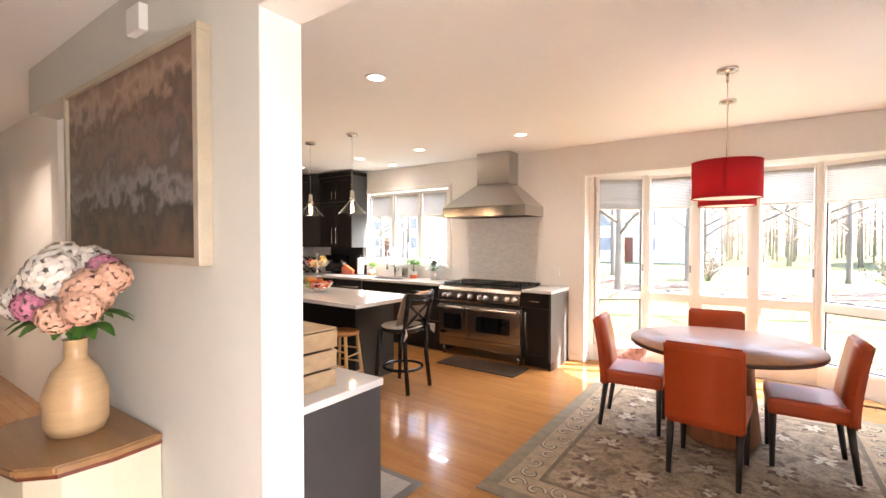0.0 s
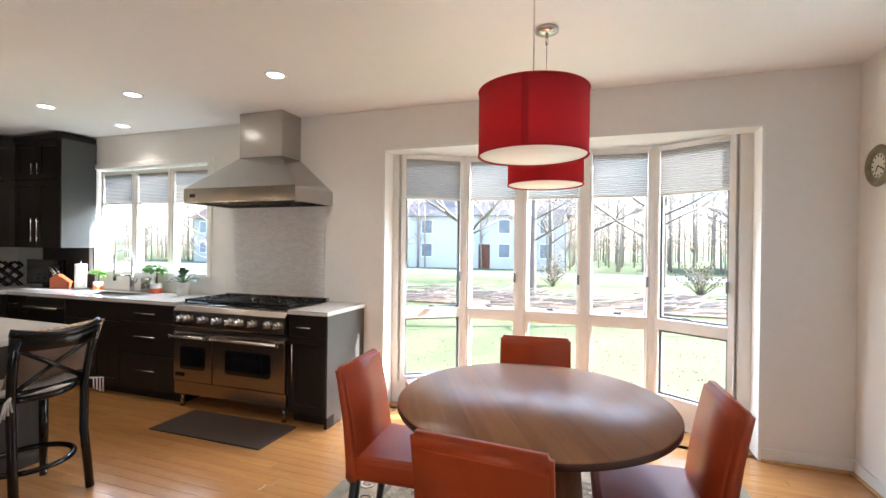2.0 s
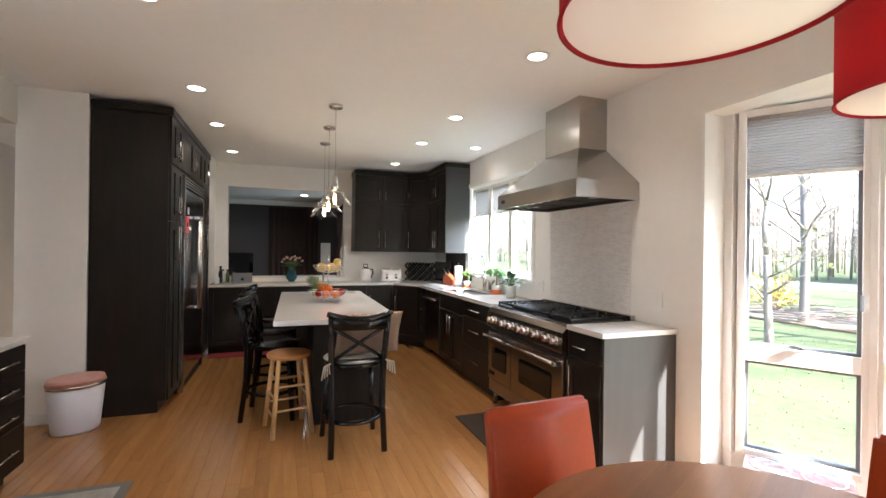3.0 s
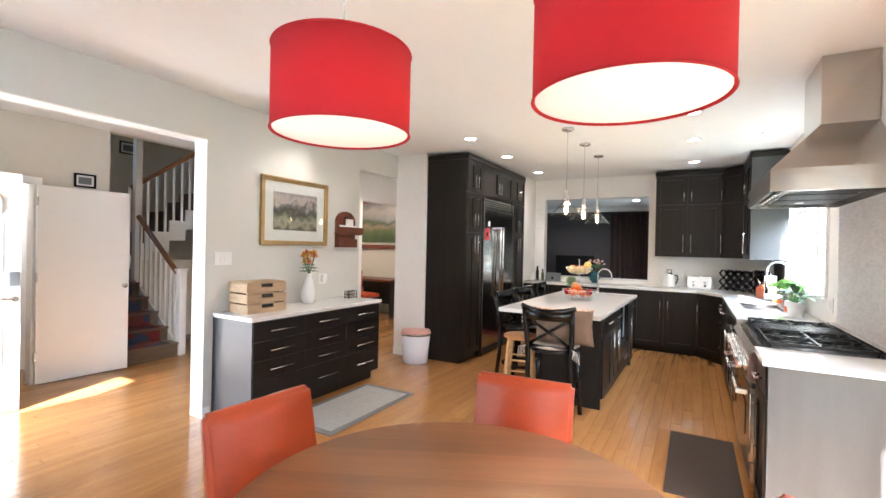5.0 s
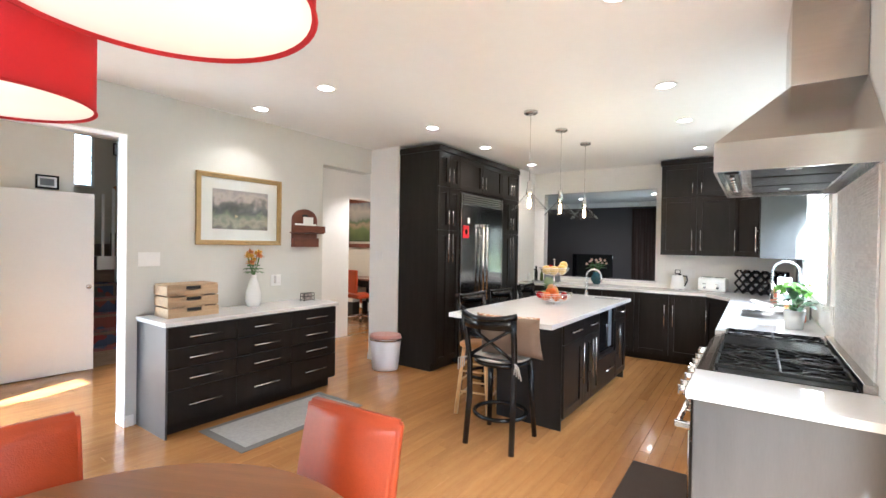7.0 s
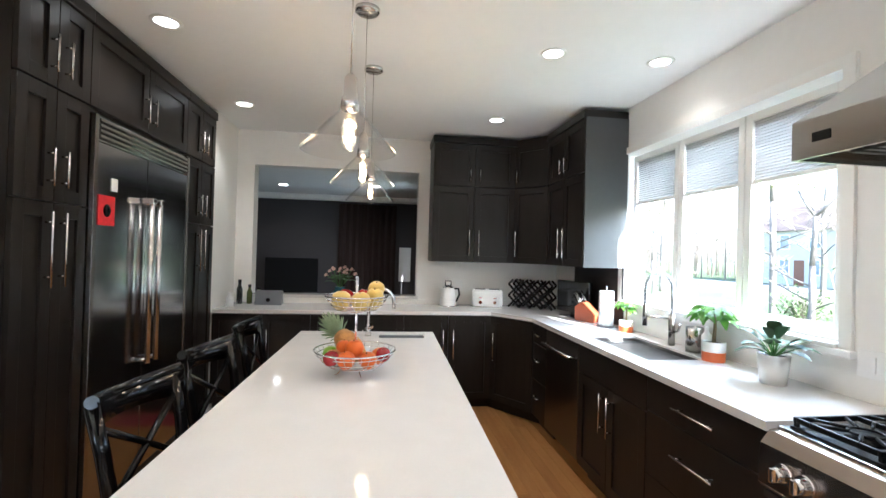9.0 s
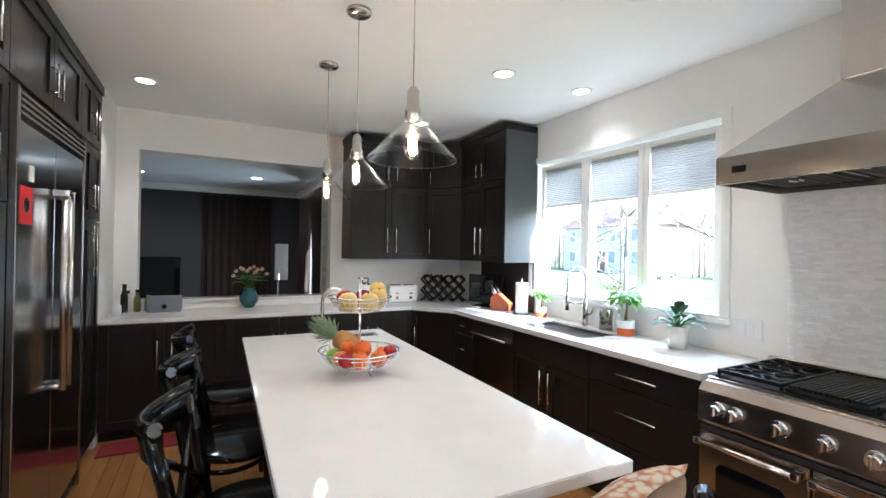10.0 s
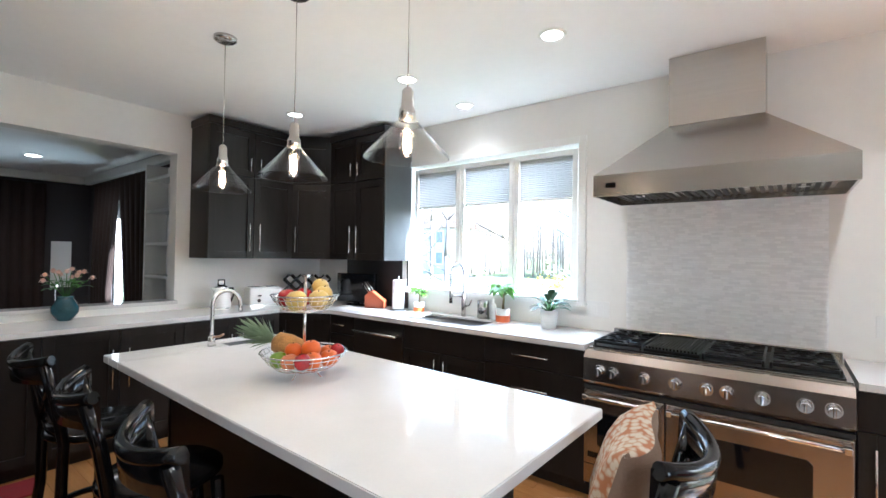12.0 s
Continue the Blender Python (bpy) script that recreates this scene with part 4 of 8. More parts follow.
def oven(x0, x1):
    d = part("oven_door", B(x0 + 0.004, x1 - 0.004, 0.0, 0.04, 0.245, 0.675, bev=0.006), M_RANGE, rg)
    wx, wz = (x1 - x0) * 0.19, 0.09
    bm = bmesh.new()
    prism(bm, [(x0 + wx, 0.37), (x0 + wx + 0.02, 0.35), (x1 - wx - 0.02, 0.35), (x1 - wx, 0.37), (x1 - wx, 0.53), (x1 - wx - 0.02, 0.55), (x0 + wx + 0.02, 0.55), (x0 + wx, 0.53)], 0, 0.006)
    bm.transform(Matrix(((1, 0, 0, 0), (0, 0, -1, 0.001), (0, 1, 0, 0), (0, 0, 0, 1))))
    part("oven_window", bm, M_BLACKGLASS, d, "black oven window")
    bm = cyl(bmesh.new(), (x0 + 0.015, -0.055, 0.645), (x1 - 0.015, -0.055, 0.645), 0.013)
    for x in (x0 + 0.03, x1 - 0.03):
        box(bm, x - 0.014, x + 0.014, -0.07, 0.0, 0.63, 0.66, bev=0.004)
    part("handle", bm, M_CHROME, d, "round steel towel-bar handle")


oven(0.0, 0.45), oven(0.45, RW)
part("vent_strip", B(0.0, RW, 0.012, 0.04, 0.677, 0.699), M_ESP_D, rg)
part("name_plate", B(0.03, 0.13, -0.004, 0.0, 0.285, 0.315), M_BLACK, rg)
part("kick_panel", B(0.0, RW, 0.012, 0.04, 0.125, 0.24, bev=0.004), M_RANGE, rg)
for x in (0.05, RW - 0.05):
    for y in (0.06, RD - 0.06):
        part("foot", cyl(bmesh.new(), (x, y, 0), (x, y, 0.125), 0.02), M_STEEL, rg)

# hood
hd = thing("range_hood", "large brushed stainless pyramid chimney hood", "range hood")
x0, x1, y0, y1 = -3.25, -2.03, 5.02, NY - 0.003
bm = bmesh.new()
t = 0.012
for a in ((x0, x1, y0, y0 + t), (x0, x1, y1 - t, y1), (x0, x0 + t, y0 + t, y1 - t), (x1 - t, x1, y0 + t, y1 - t)):
    box(bm, *a, 1.855, 1.985)
part("rim", bm, M_STEEL_W, hd)
cx0, cx1, cy0 = -2.885, -2.395, 5.31
bm = bmesh.new()
lo = [bm.verts.new(p) for p in ((x0, y0, 1.985), (x1, y0, 1.985), (x1, y1, 1.985), (x0, y1, 1.985))]
hi = [bm.verts.new(p) for p in ((cx0, cy0, 2.30), (cx1, cy0, 2.30), (cx1, y1, 2.30), (cx0, y1, 2.30))]
for i in range(4):
    bm.faces.new((lo[i], lo[(i + 1) % 4], hi[(i + 1) % 4], hi[i]))
bm.faces.new(hi)
part("canopy", bm, M_STEEL_W, hd)
part("chimney", B(cx0, cx1, cy0, y1, 2.301, CEIL - 0.002, bev=0.003), M_STEEL_W, hd)
part("underside", B(x0 + t, x1 - t, y0 + t, y1 - t, 1.905, 1.915), M_STEEL_W, hd)
for i in range(3):
    fx = x0 + 0.06 + i * 0.375
    fl = part("baffle_filter", B(fx, fx + 0.35, y0 + 0.12, y1 - 0.05, 1.885, 1.904, bev=0.003), M_STEEL_W, hd)
    for k in range(8):
        part("baffle_slat", B(fx + 0.02 + 0.04 * k, fx + 0.04 + 0.04 * k, y0 + 0.14, y1 - 0.07, 1.876, 1.885), M_ESP_D, fl)
part("control_bar", B(x0 + 0.25, x1 - 0.25, y0 + 0.03, y0 + 0.09, 1.875, 1.905, bev=0.003), M_BLACK, hd)
for k in range(6):
    part("control_knob", cyl(bmesh.new(), (x0 + 0.3 + 0.12 * k, y0 + 0.06, 1.875), (x0 + 0.3 + 0.12 * k, y0 + 0.06, 1.86), 0.011, seg=10), M_CHROME, hd)
part("badge", B(x0 + 0.075, x0 + 0.135, y0 - 0.003, y0, 1.905, 1.935), M_BLACK, hd)
for x in (x0 + 0.2, x1 - 0.2):
    part("lamp_lens", cyl(bmesh.new(), (x, y0 + 0.3, 1.876), (x, y0 + 0.3, 1.884), 0.03), M_PLASTIC, hd)

# mosaic splash behind the range
sp = tagged(mesh_ob("mosaic_splash", B(-3.2, -2.11, NY - 0.006, NY - 0.002, 0.962, 1.86), M_GROUT), "pale marble mosaic splash panel behind the range", "splash", kind="structure")
bm = bmesh.new()
z, r = 0.965, 0
rnd = random.Random(4)
while z < 1.85:
    x = -3.198 - rnd.random() * 0.03
    while x < -2.112:
        w = rnd.choice((0.03, 0.045, 0.06))
        a, b = max(x, -3.198), min(x + w, -2.112)
        if b - a > 0.006:
            d = rnd.uniform(0.0008, 0.0014)
            box(bm, a, b - 0.001, NY - 0.0085 - d, NY - 0.006, z, z + 0.0125)
        x += w
    z += 0.014
tl = part("mosaic_tiles", bm, M_TILE, sp)
tagged(tl, kind="stuff")


# ---- lights on the ceiling ----
def downlight(x, y, power=2.1):
    d = thing("downlight", "lit recessed ceiling downlight with white trim", "downlight", pose(x, y, CEIL), "recessed downlights")
    part("trim_ring", lathe(bmesh.new(), [(0.058, -0.001), (0.060, -0.006), (0.078, -0.006), (0.082, -0.001), (0.058, -0.001)], seg=28), M_TRIM, d)
    part("lens", cyl(bmesh.new(), (0, 0, -0.004), (0, 0, -0.002), 0.057, seg=24), M_CAN, d)
    lamp("downlight_glow", "SPOT", pose(x, y, CEIL - 0.03), power, (1.0, 0.88, 0.74), 0.05, spot=125)


for x, y in ((-1.90, 4.61), (-3.35, 4.61), (-4.45, 4.61), (-5.82, 4.62), (-4.43, 5.30), (-2.0, 2.39), (-3.4, 2.40), (-4.5, 2.41), (-5.87, 2.42), (-2.04, 1.45)):
    downlight(x, y, 0.9 if y > 5 else 3.3 if y > 4 and x > -4 else 2.1 if y > 2 else 1.5)


def glass_pendant(x, y):
    p = thing("glass_pendant", "clear glass cone pendant with a lit filament bulb", "pendant lamp", pose(x, y, CEIL), "island pendants")
    part("canopy", lathe(bmesh.new(), [(0.0, -0.001), (0.062, -0.001), (0.062, -0.018), (0.05, -0.026), (0.0, -0.028)]), M_NICKEL, p)
    part("cord", cyl(bmesh.new(), (0, 0, -0.026), (0, 0, -0.63), 0.0022, seg=8), M_NICKEL, p)
    part("socket", lathe(bmesh.new(), [(0.0, -0.625), (0.012, -0.63), (0.021, -0.642), (0.023, -0.70), (0.030, -0.712), (0.031, -0.752), (0.0, -0.757)]), M_NICKEL, p)
    shade = part("shade", lathe(bmesh.new(), [(0.033, -0.735), (0.036, -0.752), (0.158, -0.886), (0.160, -0.892), (0.157, -0.891), (0.155, -0.888), (0.034, -0.756), (0.031, -0.737), (0.033, -0.735)], seg=40), M_LAMPGLASS, p)
    shade.visible_shadow = False
    b = part("bulb", lathe(bmesh.new(), [(0.013, -0.77), (0.016, -0.79), (0.030, -0.83), (0.031, -0.855), (0.018, -0.885), (0.0, -0.893)], seg=20), M_LAMPGLASS, p)
    b.visible_shadow = False
    bm = bmesh.new()
    for k in range(6):
        t = 2 * math.pi * k / 6
        tube(bm, [(0.005 * math.cos(t), 0.005 * math.sin(t), -0.785), (0.013 * math.cos(t), 0.013 * math.sin(t), -0.83), (0.007 * math.cos(t), 0.007 * math.sin(t), -0.872)], 0.0022, 5)
    part("filament", bm, M_BULB, b, "glowing amber filament")
    lamp("pendant_glow", "POINT", pose(x, y, CEIL - 0.835), 0.5, (1.0, 0.70, 0.42), 0.03)


for x, y in ((-3.42, 3.495), (-4.16, 3.51), (-4.895, 3.53)):
    glass_pendant(x, y)


def drum_pendant(x, y):
    p = thing("drum_pendant", "bright red fabric drum pendant with a lit cream diffuser", "pendant lamp", pose(x, y, CEIL), "red pendants over the table")
    part("canopy", lathe(bmesh.new(), [(0.0, -0.001), (0.065, -0.001), (0.065, -0.02), (0.02, -0.032), (0.0, -0.033)]), M_NICKEL, p)
    part("stem", cyl(bmesh.new(), (0, 0, -0.03), (0, 0, -0.09), 0.009, seg=10), M_NICKEL, p)
    part("cord", cyl(bmesh.new(), (0, 0, -0.08), (0, 0, -0.67), 0.0026, seg=8), M_NICKEL, p)
    R, z0, z1 = 0.212, -0.642, -0.892
    part("shade", lathe(bmesh.new(), [(R, z1), (R, z0), (R - 0.004, z0), (R - 0.004, z1), (R, z1)], seg=56), M_RED, p)
    for z in (z0, z1):
        part("hem", tube(bmesh.new(), [(R * math.cos(t), R * math.sin(t), z) for t in [2 * math.pi * k / 56 for k in range(56)]], 0.0035, 6, True), M_RED, p)
    part("seam", B(-0.012, 0.012, -R - 0.002, -R + 0.001, z1, z0), M_RED, p)
    part("diffuser", lathe(bmesh.new(), [(0.0, z1 + 0.003), (R - 0.006, z1 + 0.003), (R - 0.006, z1 + 0.006), (0.0, z1 + 0.006)], seg=48), M_DIFF, p, "lit cream fabric diffuser")
    bm = bmesh.new()
    for k in range(3):
        t = 2 * math.pi * k / 3
        cyl(bm, (0, 0, z0 - 0.04), ((R - 0.005) * math.cos(t), (R - 0.005) * math.sin(t), z0 - 0.01), 0.003, seg=6)
    part("spider", bm, M_NICKEL, p)
    lamp("drum_glow", "POINT", pose(x, y, CEIL - 0.80), 0.4, (1.0, 0.82, 0.62), 0.06)


drum_pendant(0.10, 3.672), drum_pendant(0.065, 4.50)

# ---- dining area ----
TBL = (0.06, 4.08)
rug = thing("area_rug", "grey and beige patterned oriental area rug", "rug", pose(0.05, 3.75, 0))
M_RUG = mat("rug_field", (0.30, 0.265, 0.21), 0.95, 0, 0.25, 5, 0.5, 250)
nt = M_RUG.node_tree
ramp = [n for n in nt.nodes if n.type == "VALTORGB"][0]
wav, wv2, mx = nt.nodes.new("ShaderNodeTexNoise"), nt.nodes.new("ShaderNodeTexNoise"), nt.nodes.new("ShaderNodeMix")
wv2.inputs["Scale"].default_value, wv2.inputs["Detail"].default_value = 60, 4
wav.inputs["Scale"].default_value, wav.inputs["Detail"].default_value, wav.inputs["Distortion"].default_value = 7, 4, 1.2
co = [n for n in nt.nodes if n.type == "TEX_COORD"][0]
nt.links.new(co.outputs["Object"], wv2.inputs["Vector"]), nt.links.new(co.outputs["Object"], wav.inputs["Vector"])
mx.inputs[0].default_value = 0.6
nt.links.new(wv2.outputs["Fac"], mx.inputs[2]), nt.links.new(wav.outputs["Fac"], mx.inputs[3])
nt.links.new(mx.outputs[0], ramp.inputs[0])
ramp.color_ramp.elements[0].position, ramp.color_ramp.elements[0].color = 0.38, (0.12, 0.085, 0.055, 1)
ramp.color_ramp.elements[1].position, ramp.color_ramp.elements[1].color = 0.60, (0.32, 0.25, 0.17, 1)
M_RUGB = mat("rug_border", (0.29, 0.22, 0.145), 0.95, 0, 0.35, 12, 0.5, 250)
M_RUGD = mat("rug_dark_band", (0.13, 0.10, 0.065), 0.95, 0, 0.3, 20, 0.5, 250)
M_RUGO = mat("rug_outer_band", (0.19, 0.155, 0.105), 0.95, 0, 0.3, 14, 0.5, 250)
M_FIGD, M_FIGC = mat("rug_brown_figure", (0.115, 0.072, 0.05), 0.95, 0, 0.35, 30), mat("rug_cream_figure", (0.42, 0.36, 0.27), 0.95, 0, 0.3, 30)
RX, RY = 1.19, 1.38
part("field", B(-RX + 0.32, RX - 0.32, -RY + 0.32, RY - 0.32, 0, 0.009), M_RUG, rug)


def ring(x, y, w, z, material, name):
    for a in ((-x, x, -y, -y + w), (-x, x, y - w, y), (-x, -x + w, -y + w, y - w), (x - w, x, -y + w, y - w)):
        part(name, B(*a, 0, z), material, rug)


ring(RX, RY, 0.10, 0.009, M_RUGO, "outer_band"), ring(RX - 0.10, RY - 0.10, 0.19, 0.0085, M_RUGB, "border"), ring(RX - 0.29, RY - 0.29, 0.03, 0.0092, M_RUGD, "guard_band")
rnd = random.Random(9)


def figure(name, x, y, n, r0, r1, width, material, z):
    bm = bmesh.new()
    for k in range(n):
        t = 2 * math.pi * k / n + rnd.uniform(-0.35, 0.35)
        q = rnd.uniform(0, r0)
        blade(bm, (x + q * math.cos(t), y + q * math.sin(t), z), (math.cos(t + 0.5), math.sin(t + 0.5), 0), rnd.uniform(0.6, 1) * r1, width, 0, 4)
    for v in bm.verts:
        v.co.z = z
    part(name, bm, material, rug)


def scroll(x, y, a, s):
    pts = []
    for k in range(15):
        t = k / 14
        r = s * (1 - 0.75 * t)
        pts.append((x + r * math.cos(a + 5.2 * t), y + r * math.sin(a + 5.2 * t), 0.0))
    for name, m_, rad, z in (("scroll_outline", M_FIGD, 0.019, 0.0088), ("scroll", M_FIGC, 0.012, 0.0096)):
        bm = tube(bmesh.new(), pts, rad, 4)
        for v in bm.verts:
            v.co.z = z + v.co.z * 0.02
        part(name, bm, m_, rug)


for sx in (-1, 1):
    for k in range(17):
        scroll(sx * (RX - 0.195 + 0.02 * (-1) ** k), -RY + 0.2 + k * 0.149, k * 2.2, 0.068)
for sy in (-1, 1):
    for k in range(13):
        scroll(-RX + 0.32 + k * 0.149, sy * (RY - 0.195 + 0.02 * (-1) ** k), k * 2.2, 0.068)
for i in range(5):
    for j in range(7):
        x, y = -0.68 + i * 0.34 + rnd.uniform(-0.06, 0.06), -0.93 + j * 0.31 + rnd.uniform(-0.06, 0.06)
        big = (i + j) % 2 == 0
        figure("brown_leaves", x, y, 9 if big else 5, 0.08 if big else 0.05, 0.09, 0.04, M_FIGD, 0.0095)
        figure("cream_bloom", x, y, 7 if big else 4, 0.02, 0.085 if big else 0.05, 0.034, M_FIGC, 0.0101)

tb = thing("dining_table", "round walnut dining table on a barrel pedestal", "table", pose(*TBL, 0.009, 0, 0, 116))
R = 0.645
bm = bmesh.new()
lathe(bm, [(0.0, 0.705), (R - 0.02, 0.705), (R, 0.715), (R, 0.738), (R - 0.004, 0.745), (0.0, 0.745)], seg=96)
part("tabletop", bm, M_WALNUT, tb)
part("edge_band", lathe(bmesh.new(), [(R + 0.001, 0.712), (R + 0.003, 0.716), (R + 0.003, 0.736), (R + 0.001, 0.739)], seg=96), mat("dark_table_edge", (0.06, 0.022, 0.012), 0.35, 0, 0.2, 20), tb)
part("pedestal", lathe(bmesh.new(), [(0.0, 0.0), (0.25, 0.0), (0.27, 0.03), (0.24, 0.3), (0.22, 0.55), (0.24, 0.704), (0.0, 0.704)], seg=12), M_WALNUT_P, tb)


def parsons_chair():
    c = thing("dining_chair", "orange-red leather parsons chair with dark wooden legs", "chair", None, "chairs round the table")
    part("seat", B(-0.225, 0.225, -0.235, 0.20, 0.36, 0.475, bev=0.028), M_LEATHER, c)
    bm = bmesh.new()
    n = 10
    rows = []
    for i in range(n + 1):
        s = i / n
        z = 0.34 + 0.545 * s
        y = 0.165 + 0.085 * s ** 1.6
        th = 0.075 - 0.02 * s
        rows.append([bm.verts.new((x, y + dy, z)) for x, dy in ((-0.225, 0.0), (0.225, 0.0), (0.225, th), (-0.225, th))])
    for a, b in zip(rows, rows[1:]):
        for k in range(4):
            bm.faces.new((a[k], a[(k + 1) % 4], b[(k + 1) % 4], b[k]))
    bm.faces.new(rows[0][::-1]), bm.faces.new(rows[-1])
    bmesh.ops.recalc_face_normals(bm, faces=bm.faces[:])
    bmesh.ops.bevel(bm, geom=[e for e in bm.edges if e.calc_face_angle(0) > 0.8], offset=0.016, segments=3, affect="EDGES")
    for f in bm.faces:
        f.smooth = True
    back = part("backrest", bm, M_LEATHER, c)
    part("stitching", B(-0.205, 0.205, 0.293, 0.296, 0.832, 0.836), M_LEATHER, back)
    for x, y, lean in ((-0.195, -0.205, 0), (0.195, -0.205, 0), (-0.195, 0.19, 0.05), (0.195, 0.19, 0.05)):
        bm = bmesh.new()
        cyl(bm, (x, y + lean, 0), (x, y, 0.37), 0.020, 0.029, 4)
        part("leg", bm, M_LEG, c)
    return c


chair = parsons_chair()
cz = 0.0095
chair.matrix_basis = pose(0.03, 3.48, cz, 0, 0, 175.5)
copy_thing(chair, pose(-0.55, 3.99, cz, 0, 0, 93.8))
copy_thing(chair, pose(0.575, 3.955, cz, 0, 0, -87))
copy_thing(chair, pose(0.0, 4.60, cz, 0, 0, 5))

# wall clock, floor vent, switches
ck = thing("wall_clock", "round antique-bronze wall clock with pale dial", "clock", pose(EX, 5.36, 2.01, 0, -90, 0))
part("rim", lathe(bmesh.new(), [(0.075, 0.002), (0.125, 0.002), (0.13, 0.012), (0.115, 0.026), (0.09, 0.022), (0.075, 0.012), (0.075, 0.002)], seg=36), mat("bronze_rim", (0.22, 0.19, 0.12), 0.45, 0.3, 0.3, 25), ck)
part("dial", cyl(bmesh.new(), (0, 0, 0.002), (0, 0, 0.011), 0.074, seg=32), mat("clock_dial", (0.66, 0.63, 0.52), 0.5, 0, 0.05, 20), ck)
for k in range(12):
    t = 2 * math.pi * k / 12
    bm = B(-0.004, 0.004, 0.055, 0.068, 0.0112, 0.0125)
    bm.transform(Matrix.Rotation(t, 4, "Z"))
    part("hour_mark", bm, M_BLACK, ck)
for t, ln in ((1.0, 0.04), (2.7, 0.058)):
    bm = B(-0.003, 0.003, 0, ln, 0.013, 0.0145)
    bm.transform(Matrix.Rotation(t, 4, "Z"))
    part("hand", bm, M_BLACK, ck)
vt = thing("floor_vent", "slim dark floor register in the maple floor", "vent", pose(1.50, 3.9, 0))
part("slot", B(-0.02, 0.02, -0.15, 0.15, 0.0, 0.003), M_BLACK, vt)


def wall_plate(label, m, n=1, cat="switch", name="light_switch"):
    p = thing(name, label, cat, m)
    w = 0.035 + 0.0235 * n
    part("plate", B(-w, w, 0, 0.006, -0.058, 0.058, bev=0.002), M_PLASTIC, p)
    for i in range(n):
        x = (i - (n - 1) / 2) * 0.047
        part("rocker", B(x - 0.016, x + 0.016, 0.006, 0.010, -0.033, 0.033, bev=0.002), M_PLASTIC, p)
    return p


wall_plate("white double light switch plate", pose(-1.285, 1.06, 1.349), 2)
wall_plate("white light switch plate beside the doorway", pose(-3.88, 1.22, 1.358, 0, 0, -90), 1)
wall_plate("white outlet plate beside the range", pose(-1.86, NY, 1.13, 0, 0, 180), 1, "outlet", "outlet")
wall_plate("white outlet plate beside the kitchen window", pose(-3.40, NY, 1.10, 0, 0, 180), 2, "outlet", "outlet")
wall_plate("white outlet above the toaster", pose(WX + 0.0, 4.45, 1.16, 0, 0, -90), 1, "outlet", "outlet")
ot = wall_plate("white outlet with a plugged-in night light", pose(-2.48, 1.06, 1.11), 1, "outlet", "outlet")
part("night_light", B(-0.03, 0.03, 0.006, 0.05, -0.03, 0.05, bev=0.01), M_PLASTIC, ot)
# dog bowls in the bay
bw = thing("pet_bowls", "two steel pet bowls on a low patterned stand", "pet bowl", pose(-1.07, 5.825, 0, 0, 0, 32.5))
st = part("stand", B(-0.25, 0.25, -0.11, 0.11, 0, 0.22, bev=0.006), mat("patterned_stand", (0.35, 0.20, 0.18), 0.6, 0, 0.7, 22), bw)
for x in (-0.12, 0.12):
    part("bowl", lathe(bmesh.new(), [(0.0, 0.03), (0.06, 0.03), (0.085, 0.10), (0.10, 0.108), (0.105, 0.104), (0.10, 0.1005)], x, 0, 0.12, 28), M_CHROME, bw, "polished steel bowl")

# ---- sideboard wall ----
sb = thing("sideboard", "espresso twelve-drawer sideboard cabinet", "sideboard", pose(-1.215, 1.555, 0, 0, 0, 180))
SW = 1.64
bm = bmesh.new()
box(bm, 0, SW, 0, 0.49, 0.1, 0.85), box(bm, 0.02, SW - 0.02, 0.07, 0.48, 0, 0.1)
part("body", bm, M_ESP, sb)
for i in range(3):
    z = 0.845
    for h in (0.165, 0.16, 0.16, 0.25):
        a, b = SW * i / 3, SW * (i + 1) / 3
        front(sb, a, b, z - h, z, "slab", ("h", (a + b) / 2, z - h * 0.5, 0.26))
        z -= h
# end face greyer than the drawer fronts
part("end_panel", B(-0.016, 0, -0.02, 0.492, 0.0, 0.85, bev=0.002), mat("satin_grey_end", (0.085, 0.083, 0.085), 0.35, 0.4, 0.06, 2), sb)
part("top", B(-0.025, 1.67, -0.03, 0.492, 0.851, 0.884, bev=0.003), M_QUARTZ, sb, "white quartz top")
SZ = 0.884


